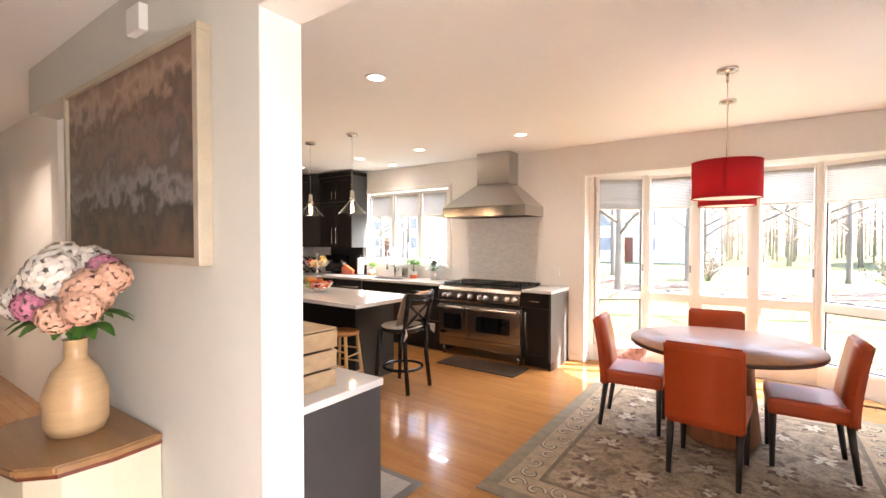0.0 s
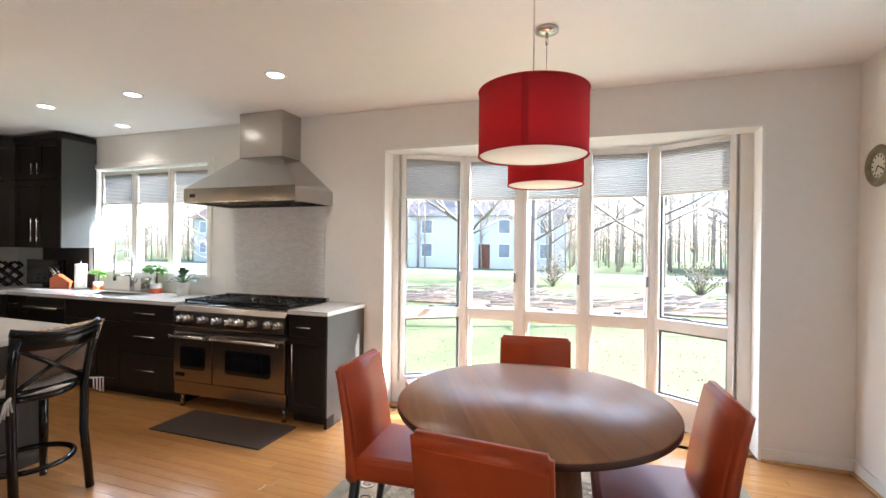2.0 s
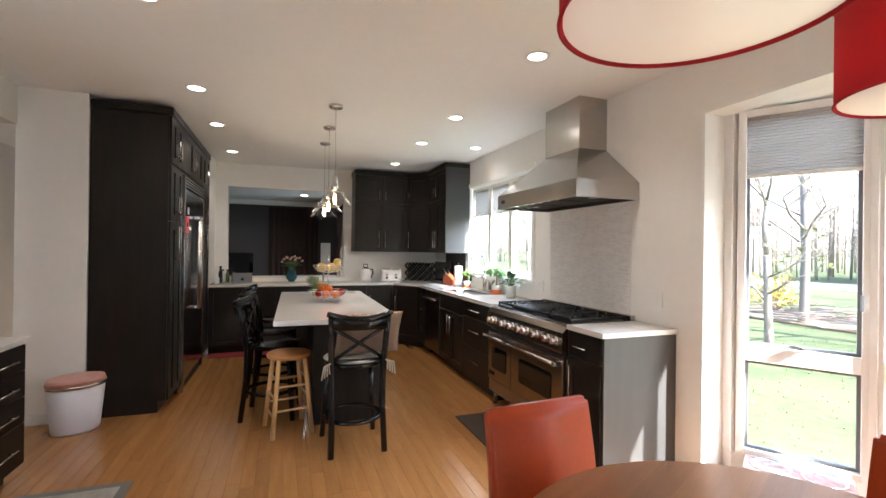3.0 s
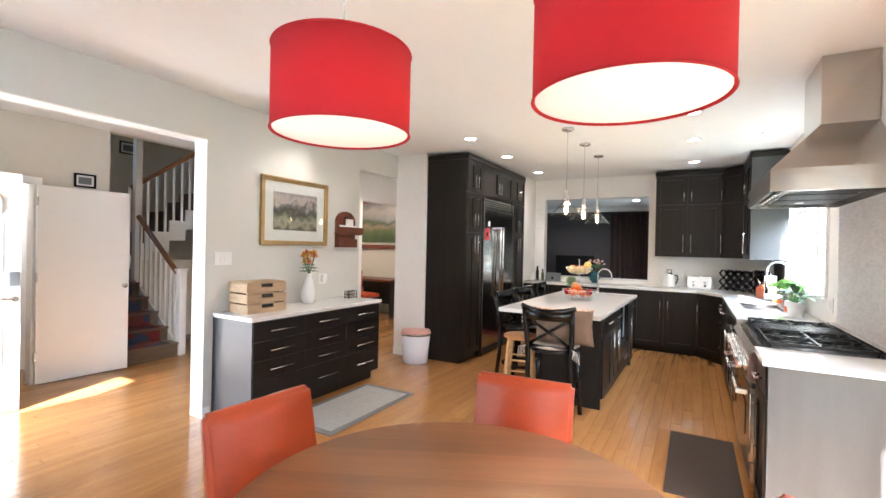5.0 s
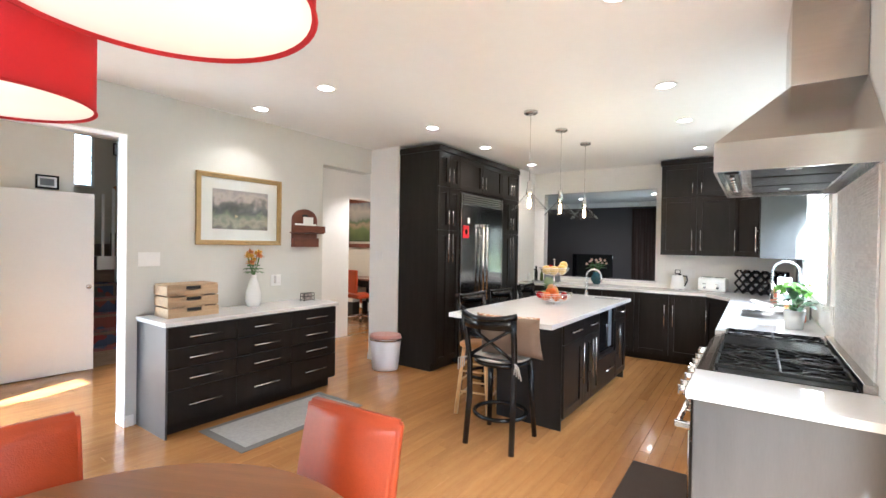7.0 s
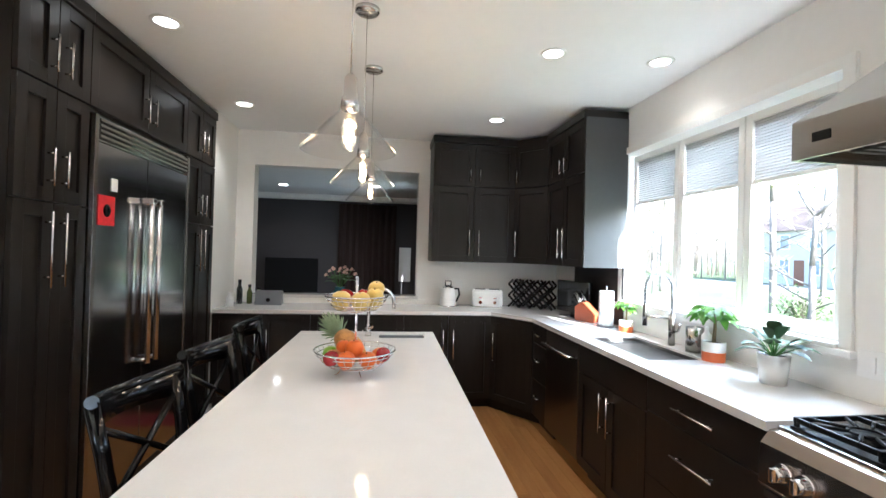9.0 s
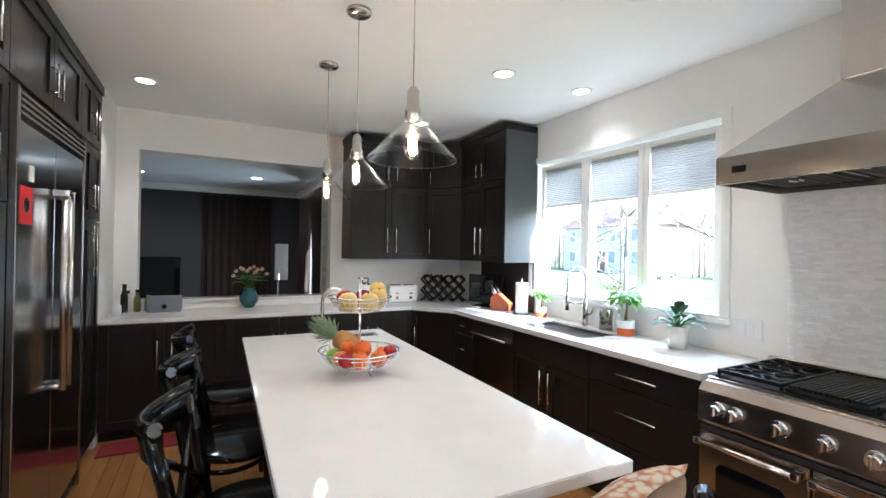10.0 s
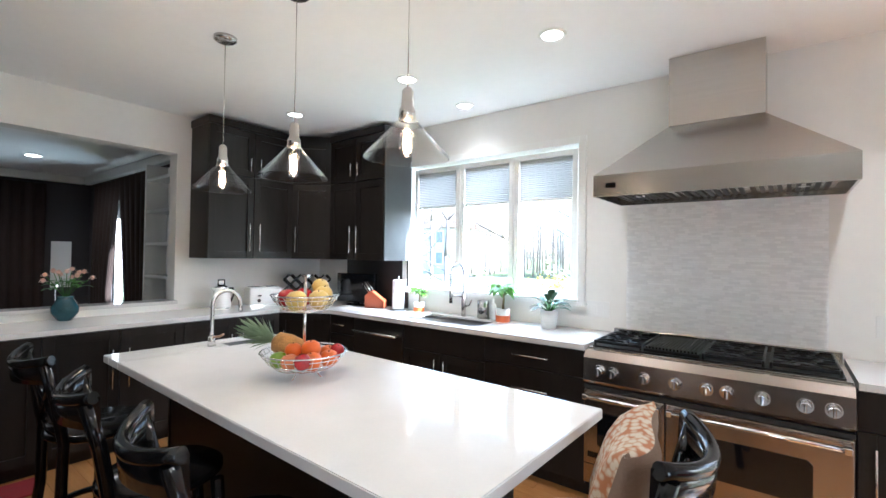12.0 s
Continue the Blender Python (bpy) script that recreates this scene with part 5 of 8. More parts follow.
def crate(x, y, z, label, lidded=False):
    c = thing("wooden_crate", label, "crate", pose(x, y, z, 0, 0, 178), "stacked crates")
    w, d, h, t = 0.40, 0.26, 0.088, 0.008
    part("bottom", B(-w / 2, w / 2, -d / 2, d / 2, 0, 0.006), M_CRATE, c)
    for y0 in (-d / 2, d / 2 - t):
        for z0 in (0.004, 0.0405):
            if y0 < 0 and z0 > 0.03:
                part("slat", B(-w / 2, -0.06, y0, y0 + t, z0, z0 + 0.036, bev=0.001), M_CRATE, c)
                part("slat", B(0.06, w / 2, y0, y0 + t, z0, z0 + 0.036, bev=0.001), M_CRATE, c)
            else:
                part("slat", B(-w / 2, w / 2, y0, y0 + t, z0, z0 + 0.036, bev=0.001), M_CRATE, c)
    for x0 in (-w / 2, w / 2 - t):
        for z0 in (0.004, 0.0405):
            part("slat", B(x0, x0 + t, -d / 2 + t, d / 2 - t, z0, z0 + 0.036, bev=0.001), M_CRATE, c)
    for x0 in (-w / 2 + t, w / 2 - t - 0.016):
        for y0 in (-d / 2 + t, d / 2 - t - 0.016):
            part("corner_post", B(x0, x0 + 0.016, y0, y0 + 0.016, 0.006, h), M_CRATE, c)
    if lidded:
        part("lid", B(-w / 2 + 0.002, w / 2 - 0.002, -d / 2 + 0.002, d / 2 - 0.002, h - 0.006, h + 0.001, bev=0.001), M_CRATE, c)
    # dark block fills the grip gap in place of the shade inside
    part("grip_hole_shade", B(-0.055, 0.055, -d / 2 + 0.001, -d / 2 + 0.006, 0.05, 0.078), M_ESP_D, c)
    part("handle_slat", B(-0.065, 0.065, -d / 2 - 0.002, -d / 2 + t, 0.074, 0.086, bev=0.001), M_CRATE, c)


for i in range(3):
    crate(-1.50 + 0.004 * i, 1.26, SZ + 0.0895 * i, "pale slatted wooden crate stacked on the sideboard", i == 2)
vs = thing("flower_vase", "tall white ceramic vase with orange and yellow flowers", "vase", pose(-2.13, 1.22, SZ) @ Matrix.Scale(1.12, 4))
part("vase", lathe(bmesh.new(), [(0.0, 0.0), (0.05, 0.0), (0.066, 0.05), (0.064, 0.12), (0.04, 0.21), (0.026, 0.25), (0.032, 0.275), (0.028, 0.275), (0.022, 0.25), (0.0, 0.24)], seg=28), M_POT, vs)
M_YEL, M_ORG = mat("yellow_petal", (0.75, 0.42, 0.06), 0.6, 0, 0.25, 60), mat("orange_petal", (0.68, 0.24, 0.07), 0.6, 0, 0.25, 60)


def blossom(parent, p, r, material, seed, petals=14, name="blossom"):
    rnd = random.Random(seed)
    bm = bmesh.new()
    for k in range(petals):
        t, el = 2.4 * k, 1.35 * (1 - k / petals)
        d = Vector((math.cos(t) * math.cos(el), math.sin(t) * math.cos(el), math.sin(el) * 0.8 + 0.1))
        blade(bm, Vector(p), d, r * rnd.uniform(0.85, 1.15), r * 0.75, 0.35 * (1 - el / 1.4), 4)
    return part(name, bm, material, parent)


rnd = random.Random(2)
bm, lv = bmesh.new(), bmesh.new()
heads = []
for k in range(11):
    t = 2.4 * k
    rr = 0.03 + 0.055 * (k % 4) / 3
    q = Vector((rr * math.cos(t), rr * math.sin(t) * 0.8, 0.36 + rnd.uniform(0, 0.10)))
    heads.append(q)
    tube(bm, [(0, 0, 0.25), (q.x * 0.4, q.y * 0.4, 0.31), q], 0.0025, 5)
    for j in range(3):
        blade(lv, (q.x * 0.6, q.y * 0.6, 0.29 + 0.03 * j), (math.cos(t + j), math.sin(t + j), 0.5), 0.07, 0.028, 0.5)
part("stem_clump", bm, M_GREEN, vs), part("leaf_clump", lv, M_GREEN, vs)
for k, q in enumerate(heads):
    blossom(vs, q, 0.042, M_YEL if k % 3 else M_ORG, k, 12)
ch = thing("card_holder", "small black wire card holder with photos", "card holder", pose(-2.74, 1.25, SZ))
bm = bmesh.new()
for x in (-0.065, 0.065):
    for y in (-0.03, 0.03):
        cyl(bm, (x, y, 0), (x, y, 0.085), 0.004, seg=6)
for z in (0.012, 0.05, 0.083):
    tube(bm, [(-0.065, -0.03, z), (0.065, -0.03, z), (0.065, 0.03, z), (-0.065, 0.03, z)], 0.003, 6, True)
part("wire_frame", bm, M_IRON, ch)
for y in (-0.015, 0.0, 0.015):
    part("card", B(-0.055, 0.055, y - 0.001, y + 0.001, 0.006, 0.075), mat("photo_card", (0.35, 0.30, 0.28), 0.4, 0, 0.7, 30), ch)
# framed landscape print
fp = thing("framed_print", "gilt-framed landscape print with a wide pale mat", "picture", pose(-2.085, 1.06, 1.81, 0, 0, 180))
w, h = 0.435, 0.335
bm = bmesh.new()
for f0, f1, d in ((0.0, 0.022, 0.032), (0.022, 0.045, 0.022)):
    for a in ((-w + f0, w - f0, -h + f0, -h + f1), (-w + f0, w - f0, h - f1, h - f0), (-w + f0, -w + f1, -h + f1, h - f1), (w - f1, w - f0, -h + f1, h - f1)):
        box(bm, a[0], a[1], -d, -0.001, a[2], a[3], bev=0.004)
part("frame", bm, M_GOLD, fp)
part("mat_board", B(-w + 0.045, w - 0.045, -0.010, -0.002, -h + 0.045, h - 0.045), mat("mat_board", (0.72, 0.71, 0.68), 0.8, 0, 0.02, 10), fp)


def painting_mat(name, stops, scale, detail=6, axis=2, warp=0.35, lo=-0.3, hi=0.3):
    """Painted picture: bands of colour by height, broken by noise."""
    m = bpy.data.materials.new(name)
    m.use_nodes = True
    nt = m.node_tree
    p = nt.nodes["Principled BSDF"]
    p.inputs["Roughness"].default_value = 0.35
    co, sep, no, mr, ad, ra = (nt.nodes.new(t) for t in ("ShaderNodeTexCoord", "ShaderNodeSeparateXYZ", "ShaderNodeTexNoise", "ShaderNodeMapRange", "ShaderNodeMath", "ShaderNodeValToRGB"))
    no.inputs["Scale"].default_value, no.inputs["Detail"].default_value = scale, detail
    nt.links.new(co.outputs["Object"], sep.inputs[0]), nt.links.new(co.outputs["Object"], no.inputs["Vector"])
    mr.inputs["From Min"].default_value, mr.inputs["From Max"].default_value = lo, hi
    nt.links.new(sep.outputs[axis], mr.inputs["Value"])
    ad.operation = "MULTIPLY_ADD"
    ad.inputs[1].default_value = warp
    nt.links.new(no.outputs["Fac"], ad.inputs[0]), nt.links.new(mr.outputs[0], ad.inputs[2])
    sub = nt.nodes.new("ShaderNodeMath")
    sub.operation = "SUBTRACT"
    sub.inputs[1].default_value = warp / 2
    nt.links.new(ad.outputs[0], sub.inputs[0]), nt.links.new(sub.outputs[0], ra.inputs[0])
    while len(ra.color_ramp.elements) < len(stops):
        ra.color_ramp.elements.new(0.5)
    for e, (pos, col) in zip(ra.color_ramp.elements, stops):
        e.position, e.color = pos, (*col, 1)
    nt.links.new(ra.outputs[0], p.inputs["Base Color"])
    return m


part("print", B(-0.285, 0.285, -0.012, -0.0102, -0.185, 0.19), painting_mat("landscape_print", [(0.0, (0.10, 0.085, 0.06)), (0.18, (0.30, 0.28, 0.20)), (0.34, (0.16, 0.17, 0.11)), (0.48, (0.06, 0.065, 0.055)), (0.66, (0.17, 0.155, 0.15)), (0.8, (0.46, 0.38, 0.34)), (1.0, (0.30, 0.27, 0.27))], 11, 9, warp=0.85, lo=-0.19, hi=0.19), fp)
gl = part("glass", B(-w + 0.045, w - 0.045, -0.016, -0.014, -h + 0.045, h - 0.045), M_GLASS, fp)
gl.visible_shadow = False
lh = thing("letter_holder", "arched mahogany wall letter holder with envelopes", "letter holder", pose(-2.83, 1.06, 1.46, 0, 0, 180))
bm = bmesh.new()
pts = [(-0.165, 0.0), (0.165, 0.0), (0.165, 0.30)] + [(0.165 * math.cos(a), 0.30 + 0.12 * math.sin(a)) for a in [math.pi * k / 14 for k in range(1, 14)]] + [(-0.165, 0.30)]
prism(bm, pts, 0, 0.018)
bm.transform(Matrix(((1, 0, 0, 0), (0, 0, -1, -0.001), (0, 1, 0, 0), (0, 0, 0, 1))))
part("backboard", bm, M_MAHOG, lh)
part("tray_front", B(-0.21, 0.21, -0.11, -0.095, 0.16, 0.235, bev=0.003), M_MAHOG, lh), part("tray_base", B(-0.20, 0.20, -0.095, -0.019, 0.15, 0.162), M_MAHOG, lh)
part("lower_pocket", B(-0.16, 0.16, -0.06, -0.019, 0.0, 0.10, bev=0.003), M_MAHOG, lh)
# flattened dark ball painted as the shade of an oval slot
part("oval_slot_shade", ball(bmesh.new(), (0, -0.019, 0.345), 0.045, 1, 0.06, 0.35), M_ESP_D, lh)
part("envelope", B(-0.06, 0.07, -0.07, -0.065, 0.165, 0.33), M_PLASTIC, lh), part("envelope", B(-0.18, 0.1, -0.088, -0.084, 0.165, 0.255), M_PLASTIC, lh)
rn = thing("runner_mat", "grey ribbed floor runner with dark border", "mat", pose(-2.0, 1.91, 0))
part("border", B(-0.62, 0.57, -0.30, 0.31, 0, 0.007, bev=0.002), mat("mat_border", (0.16, 0.15, 0.14), 0.9, 0, 0.1, 30), rn)
M_RIB = mat("grey_ribbed_weave", (0.40, 0.38, 0.35), 0.95, 0, 0.15, 40, 0.4, 200)
bm = bmesh.new()
for i in range(34):
    y = -0.245 + 0.0148 * i
    box(bm, -0.56, 0.51, y, y + 0.011, 0.007, 0.011)
tagged(part("ribs", bm, M_RIB, rn), kind="stuff")
bn = thing("waste_bin", "white plastic waste bin with a pink lid", "bin", pose(-3.66, 1.55, 0, 0, 0, -60) @ Matrix.Diagonal((1.28, 1.28, 1.07, 1)))
lo = [(0.13 * math.cos(t) * 1.12, 0.115 * math.sin(t)) for t in [2 * math.pi * k / 28 for k in range(28)]]
bm = bmesh.new()
rings = []
for s, z in ((0.80, 0.0), (0.84, 0.02), (1.0, 0.33)):
    rings.append([bm.verts.new((x * s, y * s, z)) for x, y in lo])
for a, b in zip(rings, rings[1:]):
    for i in range(28):
        bm.faces.new((a[i], a[(i + 1) % 28], b[(i + 1) % 28], b[i])).smooth = True
bm.faces.new(rings[0][::-1]), bm.faces.new(rings[-1])
part("pail", bm, mat("pale_lilac_plastic", (0.66, 0.64, 0.68), 0.4, 0, 0.03, 10), bn)
for nm, s0, s1, z0, z1, m_ in (("rim", 1.02, 1.03, 0.331, 0.355, M_NICKEL), ("lid", 1.05, 0.98, 0.356, 0.395, mat("pink_plastic", (0.62, 0.32, 0.27), 0.4, 0, 0.05, 10))):
    bm = bmesh.new()
    a, b = [bm.verts.new((x * s0, y * s0, z0)) for x, y in lo], [bm.verts.new((x * s1, y * s1, z1)) for x, y in lo]
    for i in range(28):
        bm.faces.new((a[i], a[(i + 1) % 28], b[(i + 1) % 28], b[i])).smooth = True
    bm.faces.new(a[::-1]), bm.faces.new(b)
    part(nm, bm, m_, bn)
for nm, x0, x1, y0, y1, label, m_ in (("range_mat", -3.0, -1.93, 4.505, 4.94, "dark brown cushioned mat in front of the range", M_MAT), ("red_mat", -6.13, -5.88, 2.16, 2.97, "dark red mat beside the cabinets", mat("dark_red_weave", (0.22, 0.012, 0.016), 0.9, 0, 0.15, 15, 0.4, 150))):
    f = thing(nm, label, "mat")
    part("pad", B(x0, x1, y0, y1, 0, 0.012, bev=0.005), m_, f)


# ---- stools at the island ----
def cross_back_stool():
    """Faces -y; seat height 0.63."""
    s = thing("counter_stool", "black lacquered cross-back counter stool", "stool", None, "cross-back stools at the island")
    bm = lathe(bmesh.new(), [(0.0, 0.60), (0.20, 0.60), (0.215, 0.612), (0.215, 0.628), (0.20, 0.638), (0.0, 0.633)], seg=36)
    part("seat", bm, M_BLACK, s)
    for sx in (-1, 1):
        part("front_leg", cyl(bmesh.new(), (sx * 0.20, -0.20, 0), (sx * 0.168, -0.155, 0.61), 0.021, 0.024, 8), M_BLACK, s)
        part("back_post", tube(bmesh.new(), [(sx * 0.19, 0.22, 0), (sx * 0.18, 0.18, 0.35), (sx * 0.185, 0.175, 0.62), (sx * 0.195, 0.21, 0.83), (sx * 0.20, 0.25, 0.985)], 0.023, 8), M_BLACK, s)
        part("cross_bar", tube(bmesh.new(), [(-sx * 0.18, 0.185, 0.67), (0, 0.205, 0.79), (sx * 0.19, 0.232, 0.91)], 0.013, 8), M_BLACK, s)
    bm = bmesh.new()
    rows = []
    for i in range(13):
        x = -0.215 + 0.43 * i / 12
        y = 0.225 + 0.085 * (1 - (x / 0.215) ** 2)
        top = 0.975 + 0.03 * (x / 0.215) ** 2
        rows.append([bm.verts.new(p) for p in ((x, y - 0.016, 0.90), (x, y + 0.014, 0.90), (x, y + 0.022, top), (x, y - 0.012, top))])
    for a, b in zip(rows, rows[1:]):
        for k in range(4):
            bm.faces.new((a[k], a[(k + 1) % 4], b[(k + 1) % 4], b[k])).smooth = k in (1, 3)
    bm.faces.new(rows[0]), bm.faces.new(rows[-1][::-1])
    rail = part("top_rail", bm, M_BLACK, s)
    part("rolled_edge", tube(bmesh.new(), [(-0.222 + 0.444 * i / 16, 0.225 + 0.085 * (1 - (i / 8 - 1) ** 2) + 0.006, 0.976 + 0.03 * (i / 8 - 1) ** 2) for i in range(17)], 0.021, 10), M_BLACK, rail)
    part("lower_rail", tube(bmesh.new(), [(-0.185, 0.18, 0.665), (0, 0.195, 0.66), (0.185, 0.18, 0.665)], 0.013, 8), M_BLACK, s)
    part("foot_ring", tube(bmesh.new(), [(0.20 * math.cos(t), 0.01 + 0.20 * math.sin(t), 0.22) for t in [2 * math.pi * k / 32 for k in range(32)]], 0.016, 8, True), M_BLACK, s)
    return s


stool = cross_back_stool()
stool.matrix_basis = pose(-2.765, 3.58, 0, 0, 0, -88)
for x, r in ((-3.59, 170), (-4.23, 169), (-5.0, 180)):
    copy_thing(stool, pose(x, 3.0, 0, 0, 0, r))
# the end stool carries a cushion and a seat pad
M_TAUPE = mat("taupe_cushion_fabric", (0.21, 0.14, 0.095), 0.9, 0, 0.1, 10, 0.4, 250)
cu = thing("cushion", "taupe scatter cushion with floral trim on the stool", "cushion", pose(-2.69, 3.68, 0.668, 0, 0, -86) @ Matrix.Diagonal((1.25, 1.0, 0.85, 1)))
bm = bmesh.new()
n = 14
gridv = {}
for side in (0, 1):
    for i in range(n + 1):
        for j in range(n + 1):
            u, v = i / n * 2 - 1, j / n * 2 - 1
            if side and (i in (0, n) or j in (0, n)):
                gridv[1, i, j] = gridv[0, i, j]
                continue
            th = 0.075 * ((1 - u ** 4) * (1 - v ** 4)) ** 0.5 * (1 if side else -1)
            pinch = 1 - 0.05 * (1 - abs(u)) * abs(v) ** 3
            gridv[side, i, j] = bm.verts.new((u * 0.20 * (1 - 0.06 * (1 - v * v)), th + 0.10 * (v * 0.5) + 0.02 * math.sin(3 * u), 0.19 + v * 0.19 * pinch))
for side in (0, 1):
    for i in range(n):
        for j in range(n):
            q = [gridv[side, i, j], gridv[side, i + 1, j], gridv[side, i + 1, j + 1], gridv[side, i, j + 1]]
            bm.faces.new(q if side else q[::-1]).smooth = True
part("cover", bm, M_TAUPE, cu)
bm = bmesh.new()
prev = None
for i in range(n + 1):
    u = i / n * 2 - 1
    row = []
    for side, v in ((-1, -0.85), (-1, -0.4), (-1, 0.1), (-1, 0.5), (-1, 0.8), (-1, 0.95), (0, 1.012), (1, 0.95)):
        th = side * (0.003 + 0.075 * ((1 - u ** 4) * max(0, 1 - v ** 4)) ** 0.5)
        row.append(bm.verts.new((u * 0.20 * (1 - 0.06 * max(0, 1 - v * v)), th + 0.05 * v + 0.02 * math.sin(3 * u), 0.19 + v * 0.19 * (1 - 0.05 * (1 - abs(u)) * abs(v) ** 3))))
    if prev:
        for k in range(7):
            bm.faces.new((prev[k], prev[k + 1], row[k + 1], row[k])).smooth = True
    prev = row
M_FLORAL = mat("floral_trim", (0.42, 0.28, 0.19), 0.85, 0, 0.1, 10)
nt = M_FLORAL.node_tree
rp = [x for x in nt.nodes if x.type == "VALTORGB"][0]
vo = nt.nodes.new("ShaderNodeTexVoronoi")
vo.inputs["Scale"].default_value = 45
nt.links.new([x for x in nt.nodes if x.type == "TEX_COORD"][0].outputs["Object"], vo.inputs["Vector"])
nt.links.new(vo.outputs["Distance"], rp.inputs[0])
rp.color_ramp.elements[0].position, rp.color_ramp.elements[0].color = 0.40, (0.50, 0.43, 0.33, 1)
rp.color_ramp.elements[1].position, rp.color_ramp.elements[1].color = 0.72, (0.34, 0.13, 0.05, 1)
part("floral_trim", bm, M_FLORAL, cu, "floral printed trim band")
sp_ = thing("seat_pad", "pale patterned seat pad with fabric ties", "seat pad", pose(-2.765, 3.58, 0.639, 0, 0, -88))
part("pad", lathe(bmesh.new(), [(0.0, 0.0), (0.20, 0.0), (0.222, 0.012), (0.205, 0.026), (0.0, 0.03)], seg=32), mat("pad_fabric", (0.45, 0.40, 0.34), 0.9, 0, 0.4, 30, 0.3, 200), sp_)
for sx in (-1, 1):
    rt = bmesh.new()
    for k in range(4):
        a = (sx * 0.19, 0.19, 0.02)
        tube(rt, [a, (sx * (0.21 + 0.012 * k), 0.215 + 0.01 * k, 0.01), (sx * (0.205 + 0.018 * k), 0.225, -0.05 - 0.012 * k)], 0.005, 6)
    part("tie", rt, bpy.data.materials["pad_fabric"], sp_)
ws = thing("wooden_stool", "round natural pine stool with turned legs", "stool", pose(-3.18, 3.125, 0, 0, 0, 12))
part("seat", lathe(bmesh.new(), [(0.0, 0.585), (0.155, 0.585), (0.168, 0.595), (0.168, 0.615), (0.158, 0.622), (0.0, 0.618)], seg=32), mat("honey_pine_seat", (0.50, 0.23, 0.07), 0.35, 0, 0.15, 9), ws)
cs = [(sx * 0.16, sy * 0.15) for sx, sy in ((-1, -1), (1, -1), (1, 1), (-1, 1))]
for x, y in cs:
    part("leg", cyl(bmesh.new(), (x, y, 0), (x * 0.66, y * 0.66, 0.59), 0.018, 0.017, 12), M_PINE, ws)
for i in range(4):
    for z in ((0.20, 0.38) if i % 2 else (0.15, 0.29, 0.43)):
        s = 1 - 0.34 * z / 0.59
        a, b = cs[i], cs[(i + 1) % 4]
        part("rung", cyl(bmesh.new(), (a[0] * s, a[1] * s, z), (b[0] * s, b[1] * s, z), 0.009, seg=8), M_PINE, ws)


# ---- things on the kitchen worktops ----
def potted(name, label, x, y, z, pot, leaf_mat, kind):
    p = thing(name, label, "plant", pose(x, y, z))
    r, h = pot
    if kind == "white":
        part("pot", lathe(bmesh.new(), [(0.0, 0.0), (r * 0.78, 0.0), (r, h), (r * 0.92, h), (r * 0.88, h - 0.012), (0.0, h - 0.012)]), M_POT, p)
    else:
        part("pot", lathe(bmesh.new(), [(0.0, 0.0), (r, 0.0), (r * 1.03, h), (r * 0.93, h), (r * 0.93, h - 0.012), (0.0, h - 0.012)]), M_POT, p)
        part("glaze_band", lathe(bmesh.new(), [(r * 1.004, 0.002), (r * 1.03, h * 0.5)], seg=32), M_TERRA, p, "orange glazed lower band")
    part("soil", cyl(bmesh.new(), (0, 0, h - 0.012), (0, 0, h - 0.009), r * 0.86, seg=18), M_SOIL, p)
    rnd = random.Random(name + label)
    lv, st = bmesh.new(), bmesh.new()
    if kind == "white":
        for k in range(22):
            t = 2.4 * k
            el = rnd.uniform(0.35, 1.35)
            d = Vector((math.cos(t) * math.cos(el), math.sin(t) * math.cos(el), math.sin(el)))
            b = Vector((0, 0, h - 0.01))
            s = b + d * rnd.uniform(0.05, 0.11)
            tube(st, [b, s], 0.003, 5)
            blade(lv, s, d + Vector((0, 0, -0.2)), rnd.uniform(0.09, 0.13), 0.06, 0.4)
    else:
        H = rnd.uniform(0.10, 0.12) if r < 0.055 else 0.15
        tube(st, [(0, 0, h - 0.01), (0.006, 0.0, h + H * 0.5), (0.0, 0.006, h + H)], 0.011 if r > 0.055 else 0.007, 8, r_end=0.006)
        for k in range(8 if r > 0.055 else 7):
            t = 2.4 * k
            b = Vector((0, 0, h + H - 0.016 * (k % 4)))
            tip = b + Vector((math.cos(t), math.sin(t), 0.7 + 0.2 * (k % 2))) * (0.035 + 0.02 * (k % 3)) * (1 if r > 0.055 else 0.7)
            tube(st, [b, tip], 0.002, 5)
            for j in range(5):
                a = t + (j - 2) * 0.7
                blade(lv, tip, (math.cos(a), math.sin(a), 0.15 - 0.1 * abs(j - 2)), 0.10 if r > 0.055 else 0.065, 0.045 if r > 0.055 else 0.032, 0.5)
    part("stem_clump", st, M_GREEN if kind == "white" else mat("plant_stem", (0.18, 0.14, 0.07), 0.8, 0, 0.2, 40), p)
    part("leaf_clump", lv, leaf_mat, p)


potted("potted_plant", "small money tree in a white and orange pot", -5.04, 5.47, CT, (0.05, 0.09), M_GREEN2, "band")
potted("potted_plant", "money tree in a white and orange glazed pot", -4.13, 5.46, CT, (0.058, 0.11), M_GREEN2, "band")
potted("potted_plant", "dark-leaved houseplant in a white ceramic pot", -3.71, 5.42, CT, (0.066, 0.135), M_GREENP, "white")
kb = thing("knife_block", "orange-brown wooden knife block with steel-handled knives", "knife block", pose(-5.57, 5.42, CT, 0, 0, 25))
bm = bmesh.new()
pr = [(-0.10, 0.0), (0.10, 0.0), (0.10, 0.07), (-0.035, 0.165), (-0.10, 0.12)]
prism(bm, pr, -0.055, 0.055, 0.004)
bm.transform(Matrix(((1, 0, 0, 0), (0, 0, -1, 0), (0, 1, 0, 0), (0, 0, 0, 1))))
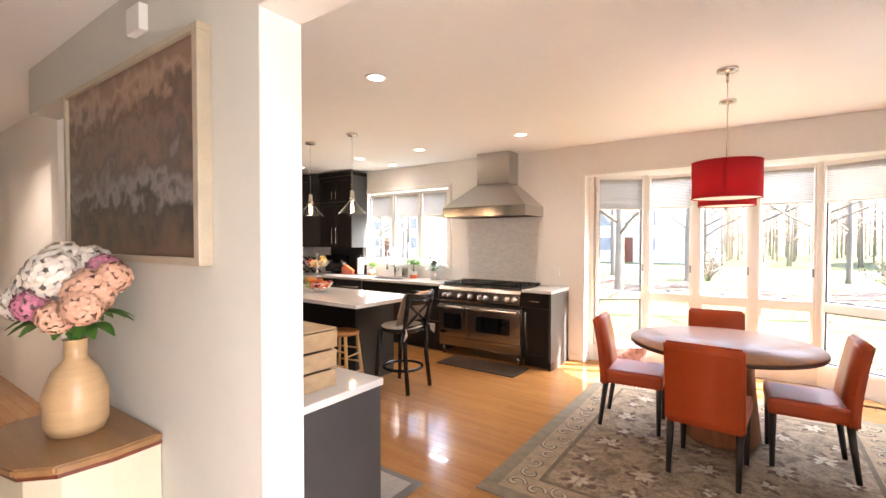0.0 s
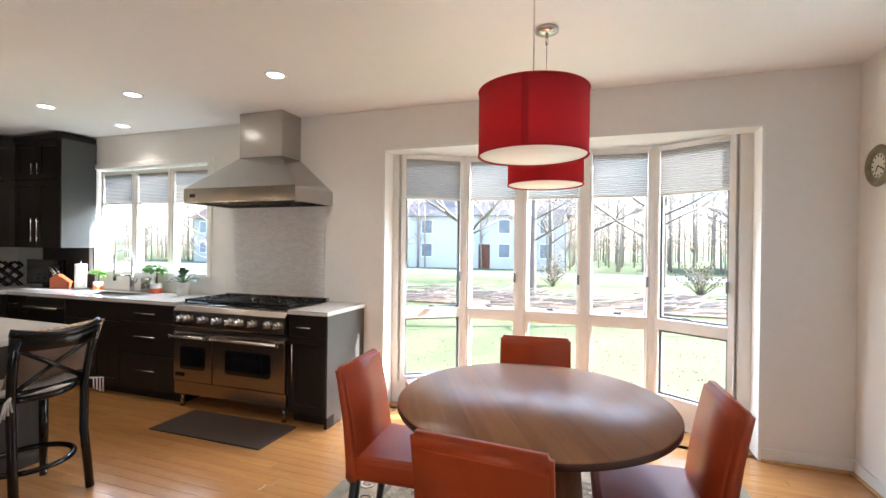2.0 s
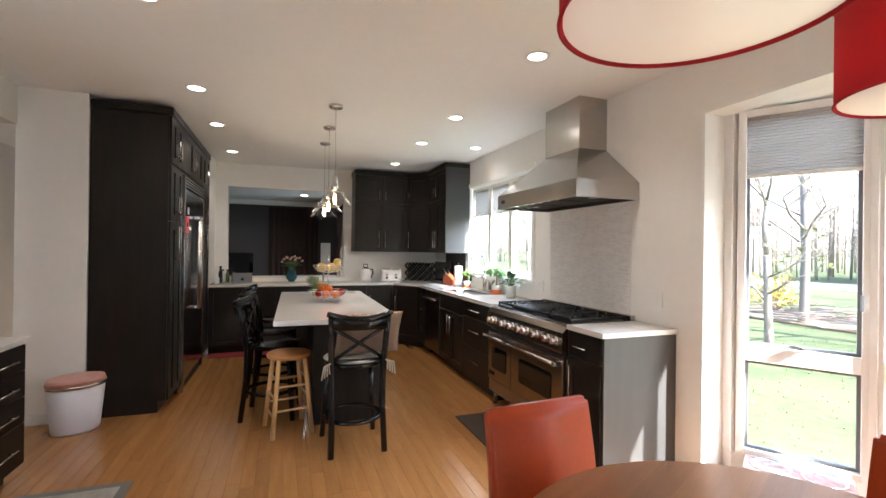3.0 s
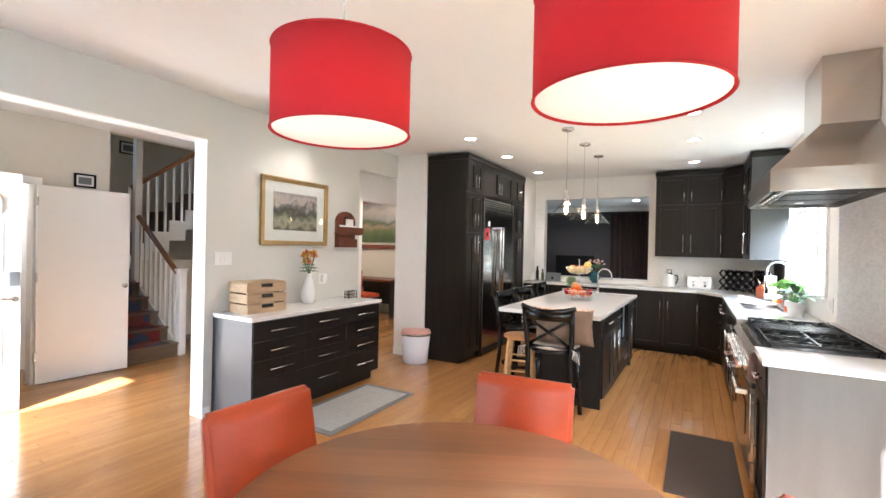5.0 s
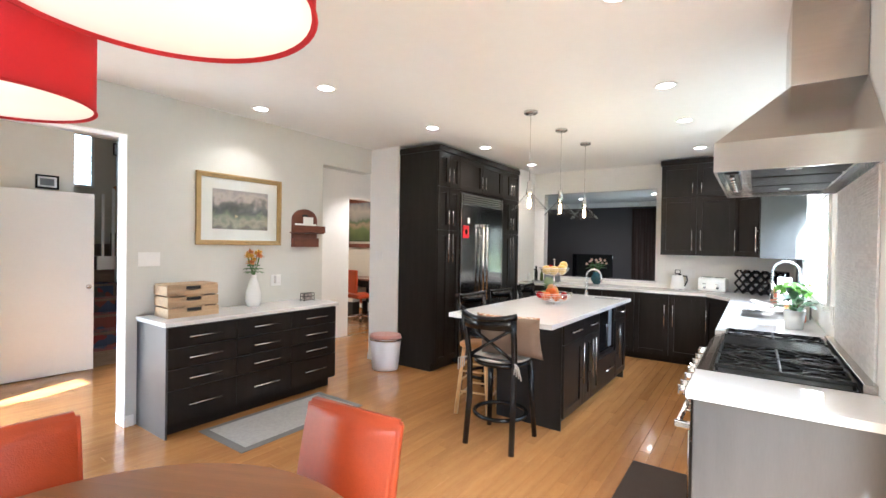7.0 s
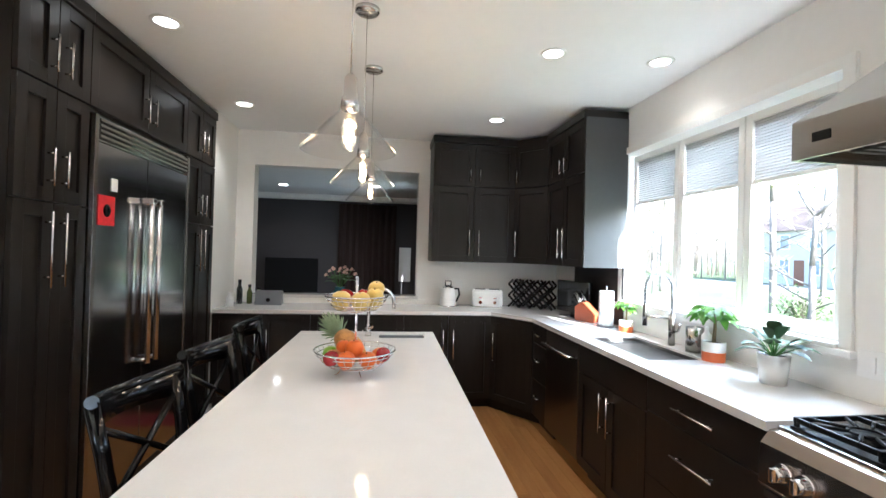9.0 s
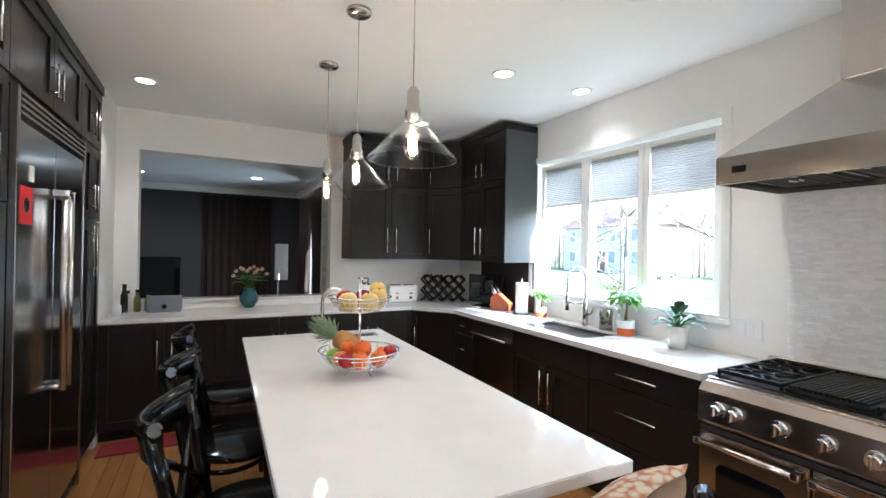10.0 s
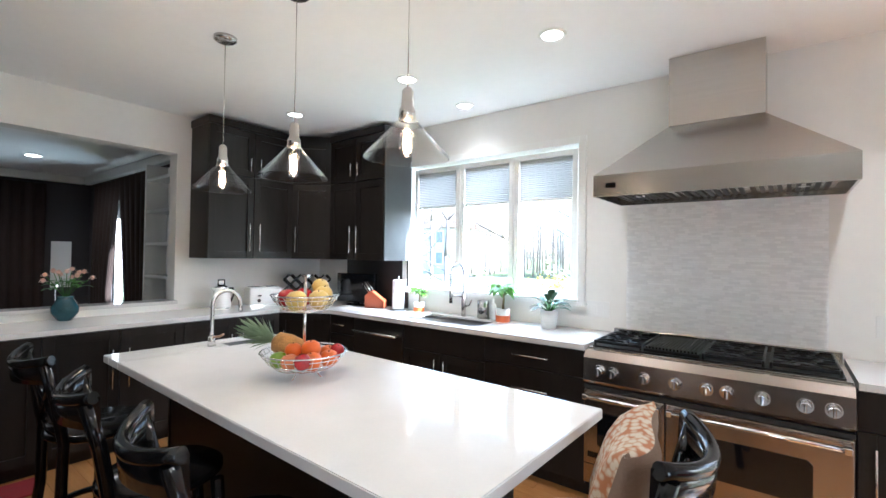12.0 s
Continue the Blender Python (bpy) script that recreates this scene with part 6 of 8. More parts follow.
part("block", bm, mat("cherry_block", (0.36, 0.085, 0.035), 0.4, 0, 0.12, 12, stretch=(2, 8, 8)), kb)
for i in range(3):
    for j in range(2):
        y = -0.034 + 0.034 * i
        b = Vector((-0.075 + 0.035 * j, y, 0.135 + 0.02 * j))
        d = Vector((-0.55, 0, 0.83))
        part("knife_handle", cyl(bmesh.new(), b, b + d * (0.10 + 0.02 * ((i + j) % 2)), 0.009, 0.011, 8), M_CHROME if (i + j) % 2 else M_BLACK, kb)
pt = thing("paper_towel", "white paper towel roll on a dark stand", "paper towel", pose(-5.27, 5.43, CT))
part("stand_base", cyl(bmesh.new(), (0, 0, 0), (0, 0, 0.012), 0.075, seg=24), M_GREYPL, pt)
part("roll", lathe(bmesh.new(), [(0.02, 0.014), (0.056, 0.014), (0.058, 0.02), (0.058, 0.285), (0.055, 0.29), (0.02, 0.29)]), M_PLASTIC, pt)
part("rod", cyl(bmesh.new(), (0, 0, 0.012), (0, 0, 0.33), 0.006, seg=8), M_STEEL, pt)
sd = thing("soap_bottles", "steel caddy and white soap bottle behind the sink", "soap dispenser", pose(-4.36, 5.52, CT))
part("caddy", lathe(bmesh.new(), [(0, 0), (0.05, 0), (0.05, 0.15), (0.046, 0.15), (0.046, 0.01), (0, 0.01)]), M_STEEL, sd)
part("bottle", lathe(bmesh.new(), [(0, 0), (0.028, 0), (0.028, 0.12), (0.010, 0.14), (0.010, 0.17), (0, 0.172)], 0.10, 0, 0), M_PLASTIC, sd)
wr = thing("wine_rack", "black folding lattice wine rack on the worktop", "wine rack", pose(-6.40, 5.20, CT, 0, 0, 50))
for yy in (-0.06, 0.06):
    for sgn in (-1, 1):
        for k in range(-2, 4):
            pts = []
            x = -0.24 + 0.12 * k if sgn > 0 else 0.0 + 0.12 * k
            a = (max(-0.24, x), 0.012 + (max(-0.24, x) - x) * 1.0) if sgn > 0 else (min(0.24, x + 0.12), 0.012 + max(0, x + 0.12 - 0.24))
            ln = min(0.24 - a[0], 0.30 - a[1]) if sgn > 0 else min(a[0] + 0.24, 0.30 - a[1])
            if ln < 0.04:
                continue
            b = (a[0] + sgn * ln, a[1] + ln)
            part("lattice_bar", tube(bmesh.new(), [(a[0], yy, a[1]), (b[0], yy, b[1])], 0.012, 4), M_BLACK, wr)
for k in range(-1, 2):
    for z in (0.03, 0.15, 0.27):
        part("cross_dowel", cyl(bmesh.new(), (0.12 * k, -0.07, z), (0.12 * k, 0.07, z), 0.009, seg=8), M_BLACK, wr)
tv = thing("counter_television", "small black television under the corner wall cabinet", "television", pose(-5.86, 5.42, CT, 0, 0, 12))
part("screen", B(-0.24, 0.24, -0.02, 0.02, 0.035, 0.33, bev=0.006), M_BLACKGLASS, tv)
part("stand", box(B(-0.03, 0.03, -0.015, 0.015, 0.008, 0.05), -0.13, 0.13, -0.07, 0.07, 0, 0.008), M_BLACK, tv)
bp = thing("back_panel", "dark panel below the corner wall cabinet", "panel")
part("panel", B(-6.20, -5.28, NY - 0.014, NY - 0.003, CT + 0.001, 1.419), M_ESP_D, bp)
ts = thing("toaster", "white four-slot toaster with chrome trim", "toaster", pose(-6.50, 4.74, CT, 0, 0, 80))
part("body", B(-0.16, 0.16, -0.10, 0.10, 0.012, 0.19, bev=0.035), M_PLASTIC, ts)
part("base", B(-0.155, 0.155, -0.095, 0.095, 0.0, 0.02, bev=0.005), M_CHROME, ts)
for x in (-0.075, 0.075):
    # thin dark boxes on top stand for the shade within the slots
    part("slot", B(x - 0.055, x + 0.055, -0.055, -0.025, 0.189, 0.193), M_ESP_D, ts), part("slot", B(x - 0.055, x + 0.055, 0.025, 0.055, 0.189, 0.193), M_ESP_D, ts)
    part("lever", B(x - 0.018, x + 0.018, -0.125, -0.10, 0.10, 0.118, bev=0.003), M_CHROME, ts)
    part("dial", cyl(bmesh.new(), (x, -0.10, 0.06), (x, -0.113, 0.06), 0.017, seg=16), M_CHROME, ts)
kt = thing("kettle", "white electric kettle with steel bands", "kettle", pose(-6.50, 4.32, CT))
part("body", lathe(bmesh.new(), [(0, 0.015), (0.085, 0.015), (0.088, 0.03), (0.066, 0.19), (0.056, 0.20), (0.0, 0.20)]), M_PLASTIC, kt)
part("base", lathe(bmesh.new(), [(0, 0), (0.09, 0), (0.09, 0.014), (0, 0.014)]), M_CHROME, kt)
part("lid", lathe(bmesh.new(), [(0.06, 0.20), (0.058, 0.212), (0.02, 0.23), (0.0, 0.232)]), M_CHROME, kt)
part("handle", tube(bmesh.new(), [(0.0, 0.055, 0.19), (0, 0.11, 0.19), (0, 0.12, 0.13), (0, 0.09, 0.06), (0, 0.078, 0.05)], 0.010, 8), M_BLACK, kt)
part("knob", tube(bmesh.new(), [(0, -0.03, 0.225), (0, -0.03, 0.27), (0, 0.03, 0.27), (0, 0.03, 0.225)], 0.007, 8), M_BLACK, kt)
part("spout", cyl(bmesh.new(), (0, -0.055, 0.17), (0, -0.095, 0.20), 0.018, 0.010, 10), M_PLASTIC, kt)
rv = thing("rose_vase", "round teal pottery vase with peach roses", "vase", pose(-6.60, 3.20, CT))
part("vase", lathe(bmesh.new(), [(0, 0), (0.045, 0), (0.082, 0.06), (0.085, 0.10), (0.055, 0.155), (0.05, 0.17), (0.06, 0.185), (0.05, 0.18), (0.04, 0.165), (0, 0.16)]), mat("teal_glaze", (0.025, 0.085, 0.11), 0.2, 0, 0.4, 14), rv)
M_PEACH = mat("peach_petal", (0.80, 0.55, 0.46), 0.6, 0, 0.15, 60)
st, lv = bmesh.new(), bmesh.new()
rnd = random.Random(21)
for k in range(12):
    t = 2.4 * k
    rr = 0.04 + 0.12 * (k / 11) ** 0.7
    q = Vector((rr * 0.7 * math.cos(t), rr * math.sin(t), 0.40 - 0.5 * rr + rnd.uniform(-0.02, 0.03)))
    tube(st, [(0, 0, 0.16), (q.x * 0.5, q.y * 0.5, 0.26), q], 0.0028, 5)
    for j in range(3):
        blade(lv, (q.x * 0.7, q.y * 0.7, q.z * 0.8), (math.cos(t + j * 2), math.sin(t + j * 2), 0.2), 0.06, 0.035, 0.4)
    blossom(rv, q - Vector((0, 0, 0.01)), 0.032, M_PEACH, 40 + k, 14, "rose")
part("stem_clump", st, M_GREEN, rv), part("leaf_clump", lv, M_GREEN, rv)
sr = thing("smart_speaker", "grey tablet dock beside the pass-through", "speaker", pose(-6.52, 2.52, CT, 0, 0, 90))
bm = prism(bmesh.new(), [(-0.05, 0), (0.05, 0), (0.02, 0.14), (0.0, 0.14)], -0.13, 0.13, 0.004)
bm.transform(Matrix(((0, 0, 1, 0), (1, 0, 0, 0), (0, 1, 0, 0), (0, 0, 0, 1))))
part("case", bm, mat("slate_plastic", (0.12, 0.13, 0.15), 0.4, 0, 0.08, 10), sr)
part("button", cyl(bmesh.new(), (0, -0.047, 0.05), (0, -0.052, 0.05), 0.02, seg=16), M_BLACK, sr)
for i, (x, y, h, r, m_, lab) in enumerate(((-6.36, 2.20, 0.13, 0.034, M_PLASTIC, "white squat jar on the worktop"), (-6.40, 2.27, 0.20, 0.022, M_GLASS, "clear glass bottle on the worktop"), (-6.58, 2.22, 0.24, 0.028, M_BLACK, "black pepper mill on the worktop"), (-6.60, 2.31, 0.19, 0.026, mat("olive_glass", (0.12, 0.15, 0.05), 0.15, 0, 0.2, 9), "green oil bottle on the worktop"), (-6.62, 2.39, 0.16, 0.03, mat("olive_tin", (0.16, 0.22, 0.10), 0.4, 0, 0.3, 15), "green tin on the worktop"))):
    b = thing("condiment_bottle", lab, "bottle", pose(x, y, CT))
    part("body", lathe(bmesh.new(), [(0, 0), (r, 0), (r, h * 0.6), (r * 0.55, h * 0.75), (r * 0.5, h * 0.9), (0, h * 0.9)], seg=18), m_, b)
    part("cap", lathe(bmesh.new(), [(r * 0.6, h * 0.88), (r * 0.6, h), (0, h)], seg=14), M_BLACK if i != 0 else M_PLASTIC, b)

# two-tier fruit basket
FBX, FBY, FS = -4.04, 3.505, 1.15
fb = thing("fruit_basket", "two-tier chrome wire fruit basket", "basket", pose(FBX, FBY, IZ) @ Matrix.Diagonal((FS, FS, 1, 1)))
def wire_bowl(z0, r_top, r_bot, h, name):
    bm = bmesh.new()
    n = 30
    for k in range(n):
        t = 2 * math.pi * k / n
        tube(bm, [((r_bot + (r_top - r_bot) * s ** 0.6) * math.cos(t), (r_bot + (r_top - r_bot) * s ** 0.6) * math.sin(t), z0 + h * s ** 1.6) for s in (0, 0.25, 0.5, 0.75, 1)], 0.0014, 4)
    for s in (0, 0.3, 0.6, 0.85, 1):
        r = r_bot + (r_top - r_bot) * s ** 0.6
        tube(bm, [(r * math.cos(2 * math.pi * k / 40), r * math.sin(2 * math.pi * k / 40), z0 + h * s ** 1.6) for k in range(40)], 0.0022 if s < 1 else 0.0035, 5, True)
    part(name, bm, M_CHROME, fb)


wire_bowl(0.03, 0.165, 0.05, 0.085, "lower_bowl"), wire_bowl(0.295, 0.13, 0.04, 0.075, "upper_bowl")
part("stem", cyl(bmesh.new(), (0, 0, 0.02), (0, 0, 0.455), 0.006, seg=10), M_CHROME, fb)
part("top_knob", tube(bmesh.new(), [(-0.02, 0, 0.457), (0.02, 0, 0.457)], 0.006, 8), M_CHROME, fb)
for k in range(4):
    t = math.pi / 2 * k + 0.4
    part("foot", tube(bmesh.new(), [(0.05 * math.cos(t), 0.05 * math.sin(t), 0.03), (0.075 * math.cos(t), 0.075 * math.sin(t), 0.004), (0.085 * math.cos(t), 0.085 * math.sin(t), 0.004)], 0.003, 6), M_CHROME, fb)
M_ORNG = mat("orange_peel", (0.62, 0.115, 0.004), 0.45, 0, 0.08, 20, 0.3, 300)
M_APR = mat("red_apple_skin", (0.30, 0.012, 0.014), 0.25, 0, 0.35, 12)
M_APY = mat("yellow_apple_skin", (0.56, 0.40, 0.11), 0.3, 0, 0.15, 12)
M_APG = mat("green_apple_skin", (0.20, 0.32, 0.03), 0.28, 0, 0.12, 12)
M_PEA = mat("blush_peach_skin", (0.55, 0.17, 0.06), 0.5, 0, 0.3, 10)


def fruit(name, label, x, y, z, r, m_, sz=0.93):
    f = thing(name, label, name, pose(FBX + FS * x, FBY + FS * y, IZ + z, 12 * x / 0.1, 20 * y / 0.1, 0) @ Matrix.Scale(1.08, 4))
    bm = lathe(bmesh.new(), [(0.0, -r * sz * 0.9), (r * 0.35, -r * sz * 0.97), (r * 0.75, -r * sz * 0.7), (r, 0.0), (r * 0.85, r * sz * 0.6), (r * 0.45, r * sz * 0.93), (r * 0.15, r * sz * 0.9), (0.0, r * sz * 0.8)], seg=20)
    part("skin", bm, m_, f)
    part("stalk", tube(bmesh.new(), [(0, 0, r * sz * 0.78), (0.002, 0, r * sz * 1.05)], 0.0022, 5), M_SOIL, f)


for i, (x, y, z, r, m_, nm, lab) in enumerate((
        (0.03, -0.085, 0.085, 0.036, M_PEA, "peach", "blush peach in the wire basket"), (0.095, -0.03, 0.088, 0.04, M_ORNG, "orange", "ripe orange in the wire basket"), (-0.02, -0.10, 0.088, 0.037, M_APG, "apple", "green apple in the wire basket"),
        (0.085, 0.055, 0.085, 0.038, M_ORNG, "orange", "ripe orange in the wire basket"), (0.02, 0.10, 0.088, 0.037, M_ORNG, "orange", "ripe orange in the wire basket"), (0.045, 0.0, 0.128, 0.041, M_ORNG, "orange", "ripe orange in the wire basket"),
        (-0.005, -0.045, 0.122, 0.036, M_ORNG, "orange", "ripe orange in the wire basket"), (0.06, 0.115, 0.105, 0.032, M_APR, "apple", "dark red apple in the wire basket"), (0.11, -0.085, 0.10, 0.034, M_APR, "apple", "dark red apple in the wire basket"),
        (0.06, 0.02, 0.35, 0.043, M_APY, "apple", "pale yellow apple in the upper basket"), (0.03, -0.06, 0.35, 0.044, M_APY, "apple", "pale yellow apple in the upper basket"), (-0.045, -0.05, 0.355, 0.041, M_APR, "apple", "red apple in the upper basket"),
        (-0.05, 0.03, 0.355, 0.041, M_APR, "apple", "red apple in the upper basket"), (0.015, 0.075, 0.36, 0.041, M_APY, "pear", "pale yellow pear in the upper basket"), (-0.01, 0.08, 0.40, 0.038, M_APY, "apple", "pale yellow apple in the upper basket"))):
    fruit(nm, lab, x, y, z, r, m_, 1.15 if nm == "pear" else 0.93)
pa = thing("pineapple", "pineapple lying in the fruit basket", "pineapple", pose(FBX - 0.05, FBY - 0.03, IZ + 0.125, 0, -68, 35) @ Matrix.Scale(1.12, 4))
bm = lathe(bmesh.new(), [(0, -0.085), (0.035, -0.08), (0.048, -0.03), (0.05, 0.02), (0.04, 0.07), (0.015, 0.085), (0, 0.086)], seg=18)
part("body", bm, mat("pineapple_rind", (0.42, 0.20, 0.05), 0.6, 0, 0.55, 18, 1.0, 70), pa)
bm = bmesh.new()
for k in range(64):
    t, s = 2.4 * k, k / 64
    blade(bm, (0.012 * math.cos(t), 0.012 * math.sin(t), 0.08 + 0.03 * s), (math.cos(t) * (0.75 - 0.65 * s), math.sin(t) * (0.75 - 0.65 * s), 1), 0.09 + 0.06 * s, 0.013, 0.25 - 0.2 * s)
part("crown_leaves", bm, mat("pineapple_leaf", (0.17, 0.23, 0.12), 0.55, 0, 0.25, 25), pa)

# ---- foyer ----
cm = thing("console_chest", "cream bow-fronted chest with a wooden top", "chest")
outline = [(-1.88, 0.895), (-1.86, 0.70), (-1.88, 0.52), (-1.98, 0.42), (-2.22, 0.37), (-2.46, 0.42), (-2.58, 0.52), (-2.60, 0.70), (-2.58, 0.895)]
inner = [(-2.22 + (x + 2.22) * 0.94, min(0.895, 0.895 + (y - 0.895) * 0.93)) for x, y in outline]
part("body", prism(bmesh.new(), inner, 0.06, 0.655), mat("cream_paint", (0.60, 0.56, 0.42), 0.5, 0, 0.06, 6), cm)
part("plinth", prism(bmesh.new(), [(-2.22 + (x + 2.22) * 0.9, min(0.895, 0.895 + (y - 0.895) * 0.88)) for x, y in outline], 0.0, 0.06), M_MAHOG, cm)
part("top", prism(bmesh.new(), outline, 0.657, 0.692, 0.008), wood("chest_top_wood", (0.20, 0.095, 0.035), (0.34, 0.19, 0.085), 0.3, axis=(1, 9, 9)), cm)
part("moulding", prism(bmesh.new(), [(-2.22 + (x + 2.22) * 0.975, min(0.895, 0.895 + (y - 0.895) * 0.97)) for x, y in outline], 0.64, 0.656), M_MAHOG, cm)
fv = thing("console_vase", "pale wooden vase with white and pink hydrangeas", "vase", pose(-2.23, 0.685, 0.692) @ Matrix.Scale(1.45, 4))
part("vase", lathe(bmesh.new(), [(0, 0), (0.07, 0), (0.082, 0.03), (0.085, 0.12), (0.06, 0.19), (0.03, 0.225), (0.03, 0.28), (0.034, 0.285), (0.026, 0.285), (0, 0.27)]), mat("blond_turned_wood", (0.55, 0.36, 0.19), 0.35, 0, 0.12, 6, stretch=(2, 2, 12)), fv)
M_WHITEP, M_PINKP, M_PEACH2 = mat("white_petal", (0.80, 0.73, 0.66), 0.7, 0, 0.1, 60), mat("pink_petal", (0.62, 0.22, 0.32), 0.7, 0, 0.25, 60), mat("pale_peach_petal", (0.72, 0.42, 0.30), 0.7, 0, 0.2, 60)


def hydrangea(c, r, m_, seed):
    rnd = random.Random(seed)
    bm = bmesh.new()
    for k in range(46):
        z = 1 - 2 * (k + 0.5) / 46
        t = 2.4 * k
        d = Vector((math.sqrt(1 - z * z) * math.cos(t), math.sqrt(1 - z * z) * math.sin(t), z))
        u = d.orthogonal().normalized()
        w = d.cross(u)
        for j in range(4):
            a = j * math.pi / 2 + rnd.random()
            blade(bm, Vector(c) + d * r * rnd.uniform(0.82, 1.0), math.cos(a) * u + math.sin(a) * w, r * 0.34, r * 0.30, 0.2, 3, d)
    part("flower_head", bm, m_, fv)


for k, (x, y, z, r, m_) in enumerate(((-0.06, -0.05, 0.45, 0.085, M_WHITEP), (0.04, -0.06, 0.49, 0.075, M_WHITEP), (0.0, -0.10, 0.40, 0.05, M_PINKP), (0.13, 0.0, 0.44, 0.07, M_PEACH2), (-0.15, 0.0, 0.42, 0.075, M_PEACH2), (0.10, -0.07, 0.37, 0.05, M_PEACH2), (0.0, 0.04, 0.50, 0.075, M_WHITEP), (0.09, 0.05, 0.50, 0.05, M_PINKP), (0.17, -0.03, 0.40, 0.055, M_PEACH2), (-0.10, -0.10, 0.40, 0.06, M_WHITEP), (0.16, 0.05, 0.48, 0.05, M_PEACH2), (-0.02, -0.02, 0.53, 0.06, M_WHITEP))):
    hydrangea((x, y, z), r, m_, k)
st, lv = bmesh.new(), bmesh.new()
for k in range(16):
    t = 2.4 * k
    tube(st, [(0, 0, 0.26), (0.05 * math.cos(t), 0.05 * math.sin(t), 0.36)], 0.003, 5)
    blade(lv, (0.05 * math.cos(t), 0.05 * math.sin(t), 0.33 + 0.01 * (k % 4)), (math.cos(t), math.sin(t), 0.25), 0.11, 0.05, 0.5)
part("stem_clump", st, M_GREEN, fv), part("leaf_clump", lv, M_GREEN, fv)
ar = thing("wall_art", "large dark autumn canvas in a pale frame", "picture", pose(-2.2, 0.90, 1.91))
part("canvas", B(-0.72, 0.72, -0.04, -0.004, -0.43, 0.43), painting_mat("autumn_canvas", [(0.0, (0.13, 0.075, 0.04)), (0.16, (0.07, 0.045, 0.03)), (0.24, (0.022, 0.016, 0.013)), (0.34, (0.24, 0.22, 0.22)), (0.48, (0.10, 0.07, 0.06)), (0.62, (0.20, 0.13, 0.095)), (0.78, (0.10, 0.055, 0.035)), (0.9, (0.36, 0.24, 0.17)), (1.0, (0.22, 0.13, 0.09))], 9, 10, warp=0.75, lo=-0.43, hi=0.43), ar)
bm = bmesh.new()
for a in ((-0.76, 0.76, -0.46, -0.43), (-0.76, 0.76, 0.43, 0.46), (-0.76, -0.72, -0.43, 0.43), (0.72, 0.76, -0.43, 0.43)):
    box(bm, a[0], a[1], -0.055, -0.001, a[2], a[3], bev=0.003)
part("frame", bm, mat("pale_champagne_frame", (0.50, 0.43, 0.33), 0.4, 0.2, 0.1, 12), ar)
sm = thing("door_chime", "small white wall chime above the picture", "chime", pose(-2.05, 0.90, 2.55))
part("cover", B(-0.07, 0.07, -0.04, -0.001, -0.06, 0.06, bev=0.006), M_PLASTIC, sm)
cb = thing("chime_grille", "cream louvred chime box high on the foyer wall", "chime", pose(-0.25, -1.2, 2.50))
part("box", B(-0.13, 0.13, 0.001, 0.035, -0.10, 0.10, bev=0.005), mat("cream_plastic", (0.70, 0.66, 0.50), 0.5, 0, 0.03, 10), cb)
for k in range(6):
    part("louvre", B(-0.12 + 0.042 * k, -0.095 + 0.042 * k, 0.036, 0.044, -0.085, 0.085, bev=0.002), mat("cream_louvre", (0.66, 0.62, 0.45), 0.5, 0, 0.03, 10) if k == 0 else bpy.data.materials["cream_louvre"], cb)


def small_frame(x, y, z, w, h, rz, label):
    f = thing("small_frame", label, "picture", pose(x, y, z, 0, 0, rz), "small framed photos")
    bm = bmesh.new()
    for a in ((-w, w, -h, -h + 0.018), (-w, w, h - 0.018, h), (-w, -w + 0.018, -h + 0.018, h - 0.018), (w - 0.018, w, -h + 0.018, h - 0.018)):
        box(bm, a[0], a[1], -0.018, -0.001, a[2], a[3])
    part("frame", bm, M_BLACK, f)
    part("mount", B(-w + 0.018, w - 0.018, -0.008, -0.002, -h + 0.018, h - 0.018), M_PLASTIC, f)
    part("photo", B(-w * 0.6, w * 0.6, -0.010, -0.0082, -h * 0.5, h * 0.5), M_GREYPL, f)


small_frame(-1.16, -1.2, 2.13, 0.10, 0.075, 180, "small black-framed photo above the closet door")
# stairs, going up to the south, with a patterned runner
ST_X0, ST_X1 = -2.20, -1.42
sa = tagged(new("stairs"), "wooden stairs with a patterned red and blue runner", "stairs", kind="structure")
M_RUNNER = mat("kilim_runner", (0.13, 0.035, 0.035), 0.95, 0, 0.3, 6, 0.4, 200)
nt = M_RUNNER.node_tree
rp = [n for n in nt.nodes if n.type == "VALTORGB"][0]
vo = nt.nodes.new("ShaderNodeTexVoronoi")
vo.distance, vo.inputs["Scale"].default_value = "MANHATTAN", 7
nt.links.new([n for n in nt.nodes if n.type == "TEX_COORD"][0].outputs["Object"], vo.inputs["Vector"])
sp2 = nt.nodes.new("ShaderNodeSeparateColor")
nt.links.new(vo.outputs["Color"], sp2.inputs[0]), nt.links.new(sp2.outputs[0], rp.inputs[0])
rp.color_ramp.interpolation = "CONSTANT"
for pos, col in ((0.0, (0.05, 0.065, 0.11)), (0.3, (0.20, 0.03, 0.03)), (0.55, (0.07, 0.06, 0.055)), (0.75, (0.30, 0.28, 0.26))):
    e = rp.color_ramp.elements[0] if pos == 0 else rp.color_ramp.elements.new(pos)
    e.position, e.color = pos, (*col, 1)
rp.color_ramp.elements[-1].color = (0.18, 0.05, 0.04, 1)
M_TREAD = wood("dark_oak_tread", (0.10, 0.06, 0.035), (0.20, 0.13, 0.08), 0.45, axis=(1, 8, 8))
